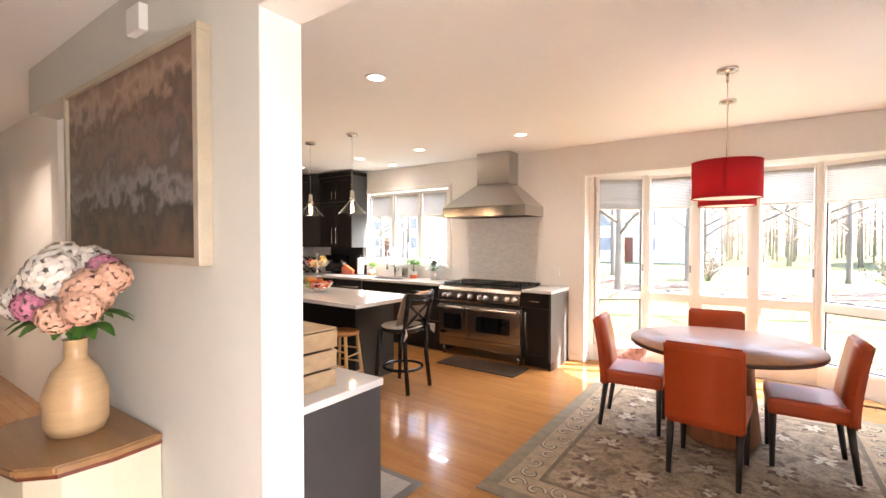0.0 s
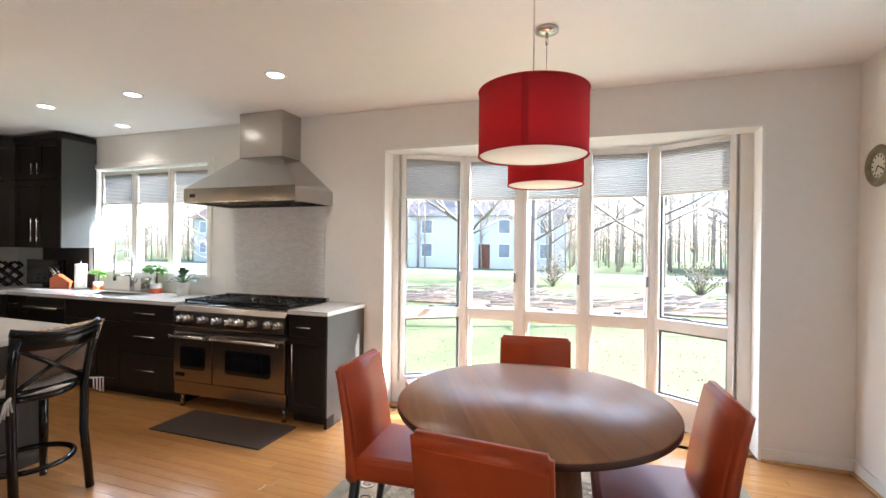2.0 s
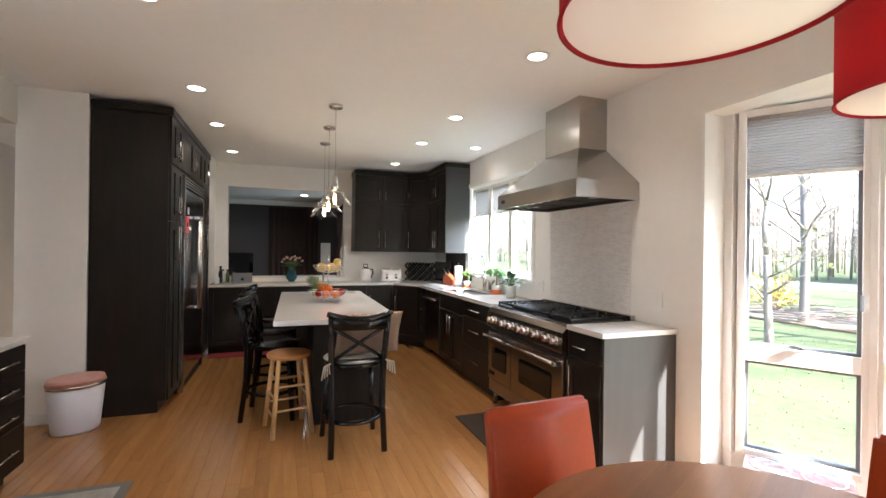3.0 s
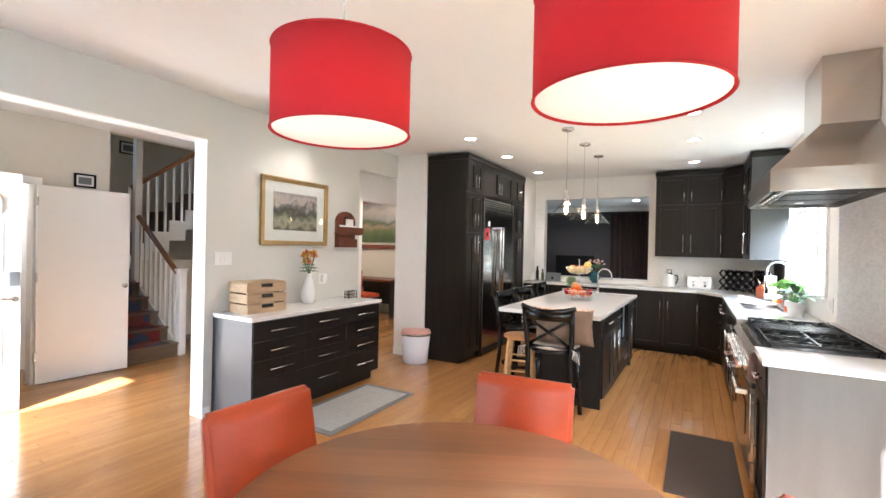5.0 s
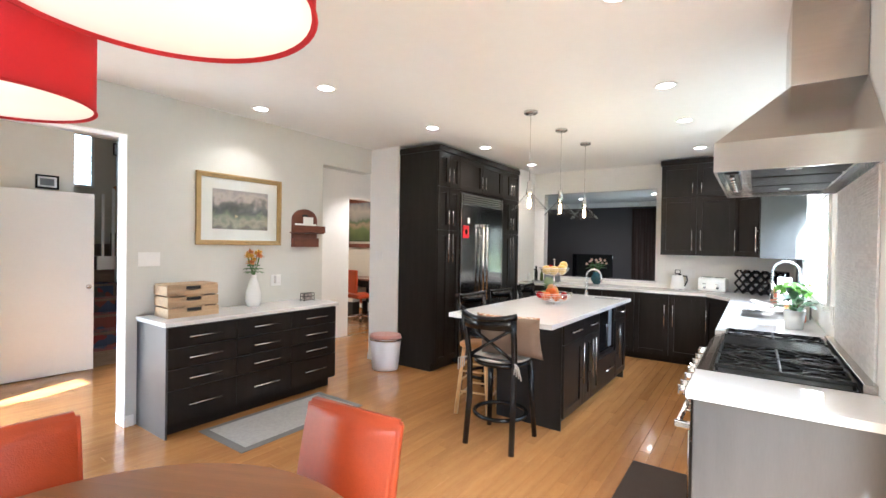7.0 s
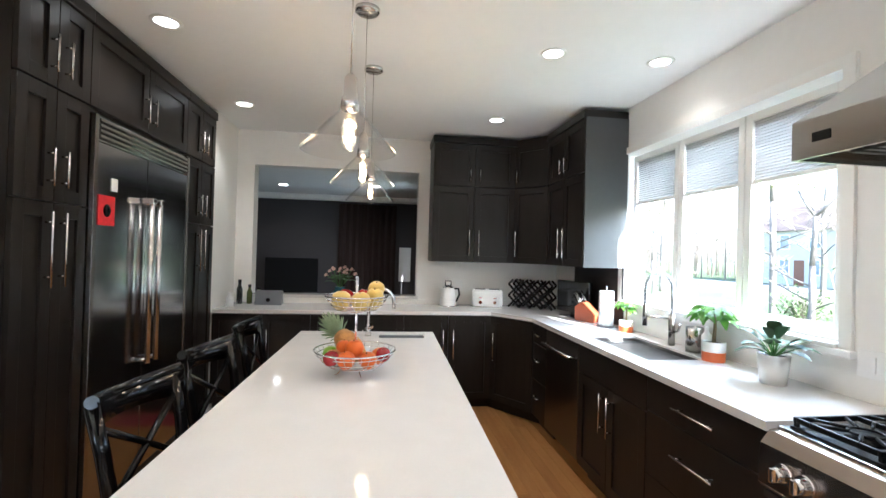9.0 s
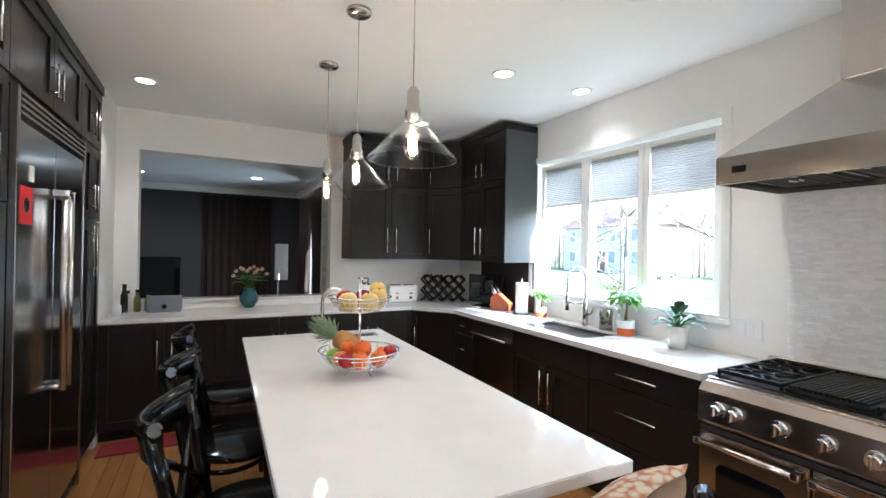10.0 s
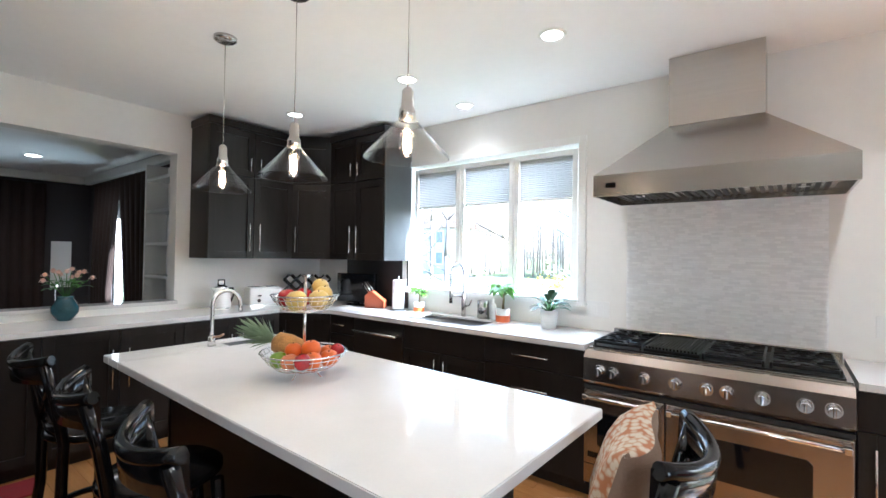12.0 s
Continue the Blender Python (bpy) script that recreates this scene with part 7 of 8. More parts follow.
for k in range(5):
    y0, z0 = -1.17 - 0.24 * k, 0.18 * k
    part("riser", B(ST_X0, ST_X1, y0 - 0.26, y0 - 0.02, max(0, z0 - 0.0), z0 + 0.15), M_TREAD, sa)
    part("tread", B(ST_X0, ST_X1, y0 - 0.26, y0 + 0.01, z0 + 0.151, z0 + 0.18, bev=0.006), M_TREAD, sa)
    if k:
        part("runner_fold", B(ST_X0 + 0.10, ST_X1 - 0.10, y0 - 0.018, y0 - 0.012, z0 + 0.004, z0 + 0.15), M_RUNNER, sa)
    part("runner_fold", B(ST_X0 + 0.10, ST_X1 - 0.10, y0 - 0.25, y0 + 0.012, z0 + 0.181, z0 + 0.188, bev=0.002), M_RUNNER, sa)
nw = part("newel_post", B(ST_X0 - 0.10, ST_X0 - 0.01, -1.27, -1.18, 0, 1.10, bev=0.006), M_TRIM, sa)
part("newel_cap", B(ST_X0 - 0.115, ST_X0 + 0.005, -1.285, -1.165, 1.101, 1.13, bev=0.006), M_TRIM, nw)
part("landing_post", B(ST_X0 - 0.10, ST_X0 - 0.01, -2.40, -2.31, 0, 3.12, bev=0.006), M_TRIM, sa, "tall white corner post")
for k in range(8):
    y = -1.36 - 0.125 * k
    z = 0.18 * (-(y + 1.17) / 0.24)
    part("baluster", B(ST_X0 - 0.07, ST_X0 - 0.04, y - 0.015, y + 0.015, max(0, z - 0.05), z + 0.93, bev=0.002), M_TRIM, sa)
hr = tube(bmesh.new(), [(ST_X0 - 0.055, -1.22, 1.02), (ST_X0 - 0.055, -1.36, 1.10), (ST_X0 - 0.055, -2.31, 1.83)], 0.034, 10)
part("handrail", hr, M_OAK, sa, "oak handrail")
bm = prism(bmesh.new(), [(-1.17, 0.0), (-2.31, 0.0), (-2.31, 0.95), (-1.17, 0.10)], ST_X0 - 0.03, ST_X0 - 0.004)
bm.transform(Matrix(((0, 0, 1, 0), (1, 0, 0, 0), (0, 1, 0, 0), (0, 0, 0, 1))))
part("stringer", bm, M_TRIM, sa)
# landing and upper flight, going up to the west
lg = tagged(new("stairs_upper"), "upper stair flight with white balusters and oak rail", "stairs", kind="structure")
part("landing", B(-2.20, -1.40, -3.50, -2.40, 0.90, 1.08), M_TREAD, lg)
for k in range(8):
    x0, z0 = -2.0 - 0.25 * k, 1.08 + 0.18 * k
    part("step", B(x0 - 0.25, x0, -3.48, -2.45, z0, z0 + 0.18), M_TREAD, lg)
    part("stringer", B(x0 - 0.25, x0, -2.449, -2.42, z0 - 0.12, z0 + 0.19), M_TRIM, lg)
    for j in (0, 1):
        part("baluster", B(x0 - 0.08 - 0.125 * j, x0 - 0.05 - 0.125 * j, -2.45, -2.42, z0 + 0.19, z0 + 1.08 + 0.09 * j, bev=0.002), M_TRIM, lg)
part("handrail", tube(bmesh.new(), [(-2.2, -2.435, 2.24), (-3.98, -2.435, 3.52)], 0.033, 10), M_OAK, lg, "oak handrail")
structure("wall_under_flight", B(-4.2, -2.31, -2.45, -2.40, -0.2, 1.2), M_TAN, "wall below the upper stair flight", "wall")
structure("wall_stair_west", B(-4.3, -4.2, -3.6, -1.0, -0.2, 4.6), M_TAN, "beige stairwell wall", "wall")
solid_wall("wall_stair_south", "y", -3.5, -3.6, -4.3, 0.71, -0.2, 4.6, [(-2.26, -1.88, 2.35, 3.25)], M_TAN, "beige stairwell wall with a small window")
structure("wall_stair_east", B(-1.40, -1.30, -3.5, -1.32, -0.2, 4.6), M_TAN, "beige stairwell wall", "wall")
structure("ceiling_stair", B(-4.3, 0.71, -3.6, -1.2, 4.6, 4.7), M_CEIL, "stairwell ceiling", "ceiling")
structure("wall_stair_upper", B(-4.3, -1.40, -1.32, -1.2, CEIL, 4.6), M_TAN, "wall over the stair opening", "wall")
win = tagged(new("window_11"), "small white slatted stairwell window", "window", "", "structure")
bm = bmesh.new()
for q in ((-2.28, -2.24, 2.33, 3.27), (-1.90, -1.86, 2.33, 3.27), (-2.24, -1.90, 2.33, 2.37), (-2.24, -1.90, 3.23, 3.27)):
    box(bm, q[0], q[1], -3.55, -3.49, q[2], q[3])
part("window_frame", bm, M_TRIM, win)
for k in range(14):
    part("slat", B(-2.24, -1.90, -3.555, -3.525, 2.39 + 0.06 * k, 2.396 + 0.06 * k), M_TRIM, win)
small_frame(-2.62, -3.5, 3.32, 0.13, 0.10, 180, "black-framed photo on the stair wall")
small_frame(-2.66, -3.5, 3.0, 0.13, 0.10, 180, "black-framed photo on the stair wall")
small_frame(-3.14, -3.5, 3.28, 0.13, 0.10, 180, "black-framed photo on the stair wall")

# ---- hallway and study seen through the doorway ----
downlight(-4.9, 0.45, 7)
structure("wall_hall_north", B(-6.9, -4.05, 1.23, 1.38, -0.2, CEIL), M_WALL, "hallway wall", "wall")
solid_wall("wall_hall_south", "y", -0.25, -0.40, -6.9, -3.74, -0.2, CEIL, [(-5.9, -4.72, -0.2, 2.25)], M_WALL, "hallway wall with the study opening")
structure("wall_hall_east", B(-3.86, -3.74, -1.0, -0.40, -0.2, CEIL), M_WALL, "hallway wall end", "wall")
structure("wall_hall_west", B(-7.0, -6.9, -4.4, 2.12, -0.2, CEIL), M_TAN, "hallway wall", "wall")
structure("wall_study_south", B(-7.0, -4.3, -3.1, -3.0, -0.2, CEIL), M_TAN, "study back wall", "wall")
structure("ceiling_study", B(-7.0, -4.3, -3.1, -1.2, CEIL, CEIL + 0.1), M_CEIL, "study ceiling", "ceiling")
pa_ = thing("study_painting", "wide landscape painting in a dark frame", "painting", pose(-6.9, -1.7, 1.98, 0, 0, 90))
part("canvas", B(-0.85, 0.85, -0.03, -0.002, -0.42, 0.46), painting_mat("meadow_painting", [(0.0, (0.05, 0.075, 0.025)), (0.3, (0.09, 0.12, 0.04)), (0.42, (0.24, 0.17, 0.11)), (0.5, (0.06, 0.09, 0.04)), (0.6, (0.20, 0.19, 0.18)), (0.8, (0.30, 0.26, 0.22)), (1.0, (0.12, 0.12, 0.14))], 4, 8, warp=0.4, lo=-0.42, hi=0.46), pa_)
bm = bmesh.new()
for a in ((-0.92, 0.92, -0.56, -0.47), (-0.92, 0.92, 0.46, 0.56), (-0.92, -0.85, -0.47, 0.46), (0.85, 0.92, -0.47, 0.46)):
    box(bm, a[0], a[1], -0.06, -0.001, a[2], a[3], bev=0.006)
part("frame", bm, M_MAHOG, pa_)
dk = thing("desk", "dark wooden desk against the study wall", "desk")
part("desktop", B(-6.88, -6.25, -2.9, -0.75, 0.74, 0.78, bev=0.004), M_MAHOG, dk)
for y in (-2.88, -0.82):
    part("side", B(-6.86, -6.3, y, y + 0.05, 0, 0.739), M_ESP_D, dk)
part("modesty_panel", B(-6.86, -6.83, -2.82, -0.83, 0.2, 0.739), M_ESP_D, dk)
part("printer", B(-6.75, -6.35, -2.2, -1.85, 0.25, 0.55, bev=0.02), M_PLASTIC, thing("printer", "white printer under the desk", "printer")), part("printer_shelf", B(-6.77, -6.33, -2.22, -1.83, 0, 0.249), M_ESP_D, thing("printer_shelf", "dark shelf under the printer", "shelf"))
oc = thing("office_chair", "orange office chair at the desk", "chair", pose(-5.95, -1.2, 0, 0, 0, -100))
part("seat", B(-0.23, 0.23, -0.23, 0.23, 0.44, 0.52, bev=0.03), M_LEATHER, oc), part("backrest", B(-0.22, 0.22, 0.22, 0.28, 0.55, 1.0, bev=0.025), M_LEATHER, oc)
part("column", cyl(bmesh.new(), (0, 0, 0.06), (0, 0, 0.44), 0.03), M_CHROME, oc)
for k in range(5):
    t = 2 * math.pi * k / 5
    part("base_arm", tube(bmesh.new(), [(0, 0, 0.09), (0.28 * math.cos(t), 0.28 * math.sin(t), 0.06)], 0.018, 8), M_CHROME, oc)
    part("castor", ball(bmesh.new(), (0.28 * math.cos(t), 0.28 * math.sin(t), 0.03), 0.03), M_BLACK, oc)
# unseen fill light added to brighten the study; it has no fixture
lamp("study_fill_light", "POINT", pose(-5.6, -1.8, 2.3), 3, (1.0, 0.84, 0.66), 0.1)

# ---- dark lounge seen through the pass-through ----
structure("floor_lounge", B(-11.2, -6.88, 0.3, 4.6, -0.2, 0.0), M_TREAD, "dark wooden lounge floor", "floor")
structure("ceiling_lounge", B(-11.2, -6.88, 0.3, 4.6, 2.62, 2.75), M_CEIL, "lounge ceiling", "ceiling")
structure("wall_lounge_west", B(-11.2, -11.1, 0.3, 4.6, -0.2, 2.62), M_DARKWALL, "dark grey lounge wall", "wall")
structure("wall_lounge_south", B(-11.1, -6.88, 0.3, 0.4, -0.2, 2.62), M_DARKWALL, "dark grey lounge wall", "wall")
solid_wall("wall_lounge_north", "y", 4.45, 4.6, -11.1, -6.88, -0.2, 2.62, [(-10.1, -8.3, 0.3, 2.2)], M_DARKWALL, "dark grey lounge wall with a curtained window")
structure("wall_lounge_east", B(-6.889, -6.882, 2.12, 4.45, -0.2, 0.998), M_DARKWALL, "lounge side of the kitchen wall", "wall")
bm = bmesh.new()
for a in ((-11.1, -6.9, 4.35, 4.45, 2.50, 2.62), (-11.1, -11.0, 0.4, 4.35, 2.50, 2.62)):
    box(bm, *a, bev=0.03)
structure("trim_crown", bm, M_TRIM, "white crown moulding in the lounge", "trim")


def drape(name, label, m_, a, b, z0, z1, folds, depth, sweep=0.0):
    """A hanging curtain from plan point a to b; sweep draws its foot aside."""
    d = thing(name, label, "curtain")
    bm = bmesh.new()
    A, Bv = Vector((*a, 0)), Vector((*b, 0))
    u = (Bv - A).normalized()
    w = Vector((-u.y, u.x, 0))
    n = folds * 8
    cols = []
    for i in range(n + 1):
        s = i / n
        col = []
        for j in range(9):
            h = j / 8
            gather = 1 - abs(sweep) * (1 - abs(h - 0.35) / 0.65) if sweep else 1
            ss = s * gather if sweep >= 0 else 1 - (1 - s) * gather
            off = depth * math.sin(2 * math.pi * folds * s + 0.6 * math.sin(3 * h)) * (0.7 + 0.3 * (1 - h))
            col.append(bm.verts.new(A + (Bv - A) * ss + w * off + Vector((0, 0, z0 + (z1 - z0) * h))))
        cols.append(col)
    for c, e in zip(cols, cols[1:]):
        for j in range(8):
            bm.faces.new((c[j], e[j], e[j + 1], c[j + 1])).smooth = True
    part("cloth", bm, m_, d)
    return d


drape("curtain", "dark brown full-length drape", M_DRAPE, (-11.04, 2.75), (-11.04, 3.9), 0.02, 2.45, 9, 0.04)
drape("curtain", "dark brown drape tied back beside the window", M_DRAPE, (-10.35, 4.31), (-9.3, 4.31), 0.02, 2.42, 6, 0.05, 0.3)
drape("curtain", "dark brown drape tied back beside the window", M_DRAPE, (-9.3, 4.29), (-8.15, 4.29), 0.02, 2.42, 6, 0.05, -0.35)
win = tagged(new("window_9"), "lounge window behind drapes", "window", "", "structure")
sash(win, 1.8, 0.3, 2.2, pose(-9.2, 4.53, 0), False)
bk = thing("bookcase", "white built-in shelves beside the lounge window", "shelf")
part("back", B(-8.05, -7.0, 4.41, 4.448, 0, 2.45), M_TRIM, bk)
for x in (-8.05, -7.03):
    part("side", B(x, x + 0.03, 4.19, 4.41, 0, 2.45), M_TRIM, bk)
for k in range(7):
    part("shelf", B(-8.018, -7.032, 4.20, 4.41, 0.1 + 0.36 * k, 0.13 + 0.36 * k), M_TRIM, bk)
np_ = thing("wall_panel", "narrow pale framed panel on the lounge wall", "panel", pose(-11.1, 4.1, 1.25, 0, 0, 90))
part("panel", B(-0.12, 0.12, -0.03, -0.001, -0.35, 0.35, bev=0.004), M_TRIM, np_)
t2 = thing("television", "flat black television on a low dark cabinet", "television", pose(-10.6, 1.95, 0.62, 0, 0, 90))
part("screen", B(-0.48, 0.48, -0.03, 0.02, 0.08, 0.72, bev=0.006), M_BLACKGLASS, t2), part("stand", B(-0.2, 0.2, -0.1, 0.1, 0, 0.08, bev=0.006), M_BLACK, t2)
lc = thing("low_cabinet", "low dark media cabinet", "cabinet", pose(-10.6, 1.95, 0, 0, 0, 90))
part("body", B(-0.9, 0.9, -0.25, 0.25, 0.05, 0.62, bev=0.006), M_ESP, lc), part("plinth", B(-0.85, 0.85, -0.2, 0.2, 0, 0.05), M_ESP_D, lc)
for x, y in ((-9.9, 1.9), (-9.6, 3.5)):
    d = thing("downlight", "lit recessed downlight in the lounge ceiling", "downlight", pose(x, y, 2.62), "recessed downlights")
    part("lens", cyl(bmesh.new(), (0, 0, -0.004), (0, 0, -0.001), 0.07, seg=24), M_CAN, d)
    lamp("lounge_glow", "SPOT", pose(x, y, 2.58), 2.2, (1.0, 0.86, 0.72), 0.05, spot=150)

# ---- sitting room east of the dining area ----
structure("floor_sitting", B(2.02, 6.6, 1.06, 5.6, -0.2, -0.005), M_STONE, "pale grey sitting room floor", "floor")
structure("ceiling_sitting", B(2.16, 6.6, 1.06, 5.6, 2.6, 2.7), M_CEIL, "white sitting room ceiling", "ceiling")
solid_wall("wall_sitting_north", "y", 5.44, 5.6, 2.16, 6.6, -0.2, 2.6, [(2.75, 4.6, 0.55, 2.3)], M_WALL, "white sitting room wall with a curtained window")
structure("wall_sitting_east", B(6.5, 6.6, 1.2, 5.44, -0.2, 2.6), M_WALL, "white sitting room wall", "wall")
structure("wall_sitting_south", B(2.16, 6.6, 1.06, 1.2, -0.2, 2.6), M_WALL, "white sitting room wall", "wall")
win = tagged(new("window_10"), "sitting room window behind sheer curtains", "window", "", "structure")
sash(win, 1.85, 0.55, 2.3, pose(3.675, 5.52, 0), False)
drape("curtain", "white sheer full-length curtain", M_SHEER, (2.62, 5.34), (3.25, 5.34), 0.02, 2.42, 6, 0.035)
drape("curtain", "white sheer full-length curtain", M_SHEER, (3.30, 5.34), (4.75, 5.34), 0.02, 2.42, 11, 0.035)
cr = thing("curtain_rod", "slim white curtain rod on brackets", "curtain rod")
part("rod", cyl(bmesh.new(), (2.45, 5.34, 2.44), (4.9, 5.34, 2.44), 0.011, seg=10), M_TRIM, cr)
for x in (2.47, 4.88):
    part("bracket", box(B(x - 0.01, x + 0.01, 5.33, 5.438, 2.425, 2.455), x - 0.015, x + 0.015, 5.43, 5.4385, 2.38, 2.48), M_TRIM, cr)
ac = thing("armchair", "brown leather club armchair with rolled back", "armchair", pose(2.50, 4.62, -0.005, 0, 0, 84))
part("seat", B(-0.30, 0.30, -0.38, 0.28, 0.20, 0.44, bev=0.06), M_BROWN, ac)
bm = bmesh.new()
rows = []
for i in range(13):
    s = i / 12
    z, y = 0.30 + 0.53 * s, 0.22 + 0.14 * s + (0.08 * max(0, s - 0.8) / 0.2)
    hw, th = 0.37 + 0.01 * math.sin(9 * s), 0.15 - 0.05 * s
    rows.append([bm.verts.new(p) for p in ((-hw, y, z), (-hw / 2, y - 0.05, z), (0, y - 0.065, z), (hw / 2, y - 0.05, z), (hw, y, z), (hw, y + th, z), (-hw, y + th, z))])
for a, b in zip(rows, rows[1:]):
    for k in range(7):
        bm.faces.new((a[k], a[(k + 1) % 7], b[(k + 1) % 7], b[k])).smooth = True
bm.faces.new(rows[0][::-1]), bm.faces.new(rows[-1])
part("backrest", bm, M_BROWN, ac)
part("back_roll", cyl(bmesh.new(), (-0.38, 0.47, 0.805), (0.38, 0.47, 0.805), 0.05, seg=16), M_BROWN, ac)
for sx in (-1, 1):
    bm = bmesh.new()
    rows = []
    for i in range(9):
        y = -0.42 + 0.83 * i / 8
        zt = 0.60 + 0.10 * (i / 8) ** 2
        rows.append([bm.verts.new(p) for p in ((sx * 0.30, y, 0.12), (sx * 0.43, y, 0.12), (sx * 0.45, y, zt - 0.05), (sx * 0.42, y, zt), (sx * 0.33, y, zt), (sx * 0.30, y, zt - 0.05))])
    for a, b in zip(rows, rows[1:]):
        for k in range(6):
            bm.faces.new((a[k], a[(k + 1) % 6], b[(k + 1) % 6], b[k])).smooth = True
    bm.faces.new(rows[0]), bm.faces.new(rows[-1][::-1])
    part("arm", bm, M_BROWN, ac)
    for y in (-0.36, 0.34):
        part("foot", cyl(bmesh.new(), (sx * 0.36, y, 0), (sx * 0.37, y, 0.125), 0.028, 0.042, 12), M_LEG, ac)
part("rear_panel", B(-0.36, 0.36, 0.33, 0.40, 0.12, 0.6, bev=0.02), M_BROWN, ac)
part("front_rail", B(-0.30, 0.30, -0.40, -0.36, 0.12, 0.24, bev=0.015), M_BROWN, ac)


# ---- outdoors ----
M_LAWN = mat("spring_lawn", (0.075, 0.100, 0.034), 0.95, 0, 0.45, 0.7, 0.6, 40)
M_ROAD = mat("pale_asphalt", (0.16, 0.16, 0.16), 0.9, 0, 0.15, 2)
M_BARK = mat("grey_bark", (0.17, 0.145, 0.125), 0.95, 0, 0.35, 6, 0.8, 25, stretch=(4, 4, 1))
M_TWIG = mat("brown_twigs", (0.36, 0.30, 0.26), 0.95, 0, 0.3, 8)
M_BUD = mat("spring_leaf", (0.16, 0.20, 0.05), 0.8, 0, 0.35, 6)
G = -0.35
bm = bmesh.new()
n = 40
vs = {}
for i in range(n + 1):
    for j in range(n + 1):
        x, y = -400 + 800 * i / n, -400 + 800 * j / n
        vs[i, j] = bm.verts.new((x, y, G - 0.02 + (0.0 if abs(x) < 60 and abs(y) < 60 else 0.6 * noise.noise(Vector((x, y, 0)) * 0.02))))
for i in range(n):
    for j in range(n):
        bm.faces.new((vs[i, j], vs[i + 1, j], vs[i + 1, j + 1], vs[i, j + 1])).smooth = True
structure("ground", bm, M_LAWN, "green spring lawn reaching to the horizon", "ground")
bm = bmesh.new()
for a in ((-80, 80, 30, 36), (14, 17.5, 9, 30)):
    box(bm, *a, G - 0.2, G + 0.0 if a[2] > 20 else G - 0.004)
structure("road", bm, M_ROAD, "pale sunlit road and drive", "road")
# rough grass near the bay windows
bm = bmesh.new()
rnd = random.Random(3)
for k in range(5200):
    x, y = rnd.uniform(-7, 8), 6.6 + 14 * rnd.random() ** 1.7
    blade(bm, (x, y, G - 0.02), (rnd.uniform(-0.5, 0.5), rnd.uniform(-0.5, 0.5), 1), rnd.uniform(0.02, 0.05), 0.02, 0.3, 2)
tagged(mesh_ob("grass", bm, mat("grass_blade", (0.15, 0.19, 0.07), 0.8, 0, 0.3, 5), False), "rough spring grass tufts on the lawn", "grass", kind="stuff")


def grow(trunk, twigs, leaves, p, d, r, ln, depth, rnd):
    q = p + d * ln
    mid = p + d * ln * 0.5 + Vector((rnd.uniform(-1, 1), rnd.uniform(-1, 1), 0)) * ln * 0.05
    tube(trunk if depth > 2 else twigs, [p, mid, q], r, 8 if depth > 3 else 4, r_end=r * 0.66)
    if depth == 0:
        return
    for k in range(3 if depth > 1 else 4):
        a = rnd.uniform(0, 6.28)
        s = rnd.uniform(0.45, 0.95)
        nd = (d + Vector((math.cos(a), math.sin(a), rnd.uniform(-0.1, 0.35))) * s).normalized()
        st = p.lerp(q, rnd.uniform(0.55, 1.0)) if k else q
        grow(trunk, twigs, leaves, st, nd, r * 0.55, ln * rnd.uniform(0.55, 0.75), depth - 1, rnd)
    if depth <= 1 and leaves is not None:
        for k in range(3):
            blade(leaves, q, (rnd.uniform(-1, 1), rnd.uniform(-1, 1), rnd.uniform(-0.3, 0.8)), 0.10, 0.07, 0.3, 2)


def tree(seed, h, r, budding):
    rnd = random.Random(seed)
    t = thing("tree", "bare grey deciduous tree in early spring" if not budding else "slender tree with first yellow-green leaves", "tree", None, "garden trees")
    tr, tw, lv = bmesh.new(), bmesh.new(), bmesh.new()
    tube(tr, [(0, 0, -0.1), (0.03, 0, 0.25), (0.05, 0.02, h * 0.18), (0.0, 0.05, h * 0.36)], r * 1.25, 10, r_end=r * 0.85)
    grow(tr, tw, lv if budding else None, Vector((0, 0.05, h * 0.36)), Vector((0.05, 0, 1)).normalized(), r * 0.85, h * 0.22, 5 if not budding else 4, rnd)
    for k in range(4):
        a = rnd.uniform(0, 6.28)
        grow(tr, tw, lv if budding else None, Vector((0.02, 0.03, h * rnd.uniform(0.14, 0.34))), Vector((math.cos(a), math.sin(a), 0.5)).normalized(), r * 0.35, h * 0.15, 3, rnd)
    part("trunk", tr, M_BARK, t), part("crown", tw, M_TWIG, t, "bare twiggy crown")
    if budding:
        part("foliage", lv, M_BUD, t)
    else:
        lv.free()
    return t


t1, t2_, t3 = tree(1, 13, 0.13, False), tree(5, 11, 0.10, False), tree(8, 5, 0.07, True)
t1.matrix_basis, t2_.matrix_basis, t3.matrix_basis = pose(-3.4, 15.2, G), pose(1.6, 13.5, G, 0, 0, 80), pose(-10.5, 13.0, G)
for src, x, y, rz in ((t1, 0.2, 21, 120), (t2_, -1.6, 17.5, 200), (t1, 5.5, 19, 250), (t2_, -7.2, 16, 20), (t1, -12, 20, 330), (t2_, -15.5, 17, 130), (t1, 9.5, 24, 70), (t2_, 3.6, 26, 300), (t1, -6.0, 25, 160), (t2_, -20, 24, 40),
                      (t1, -2.0, 28, 15), (t3, 7.5, 14.5, 0), (t3, -5.5, 12.2, 140), (t3, -17, 13.5, 60), (t2_, 13, 18, 210), (t1, -26, 20, 280), (t2_, 18, 27, 100)):
    copy_thing(src, pose(x, y, G, 0, 0, rz))
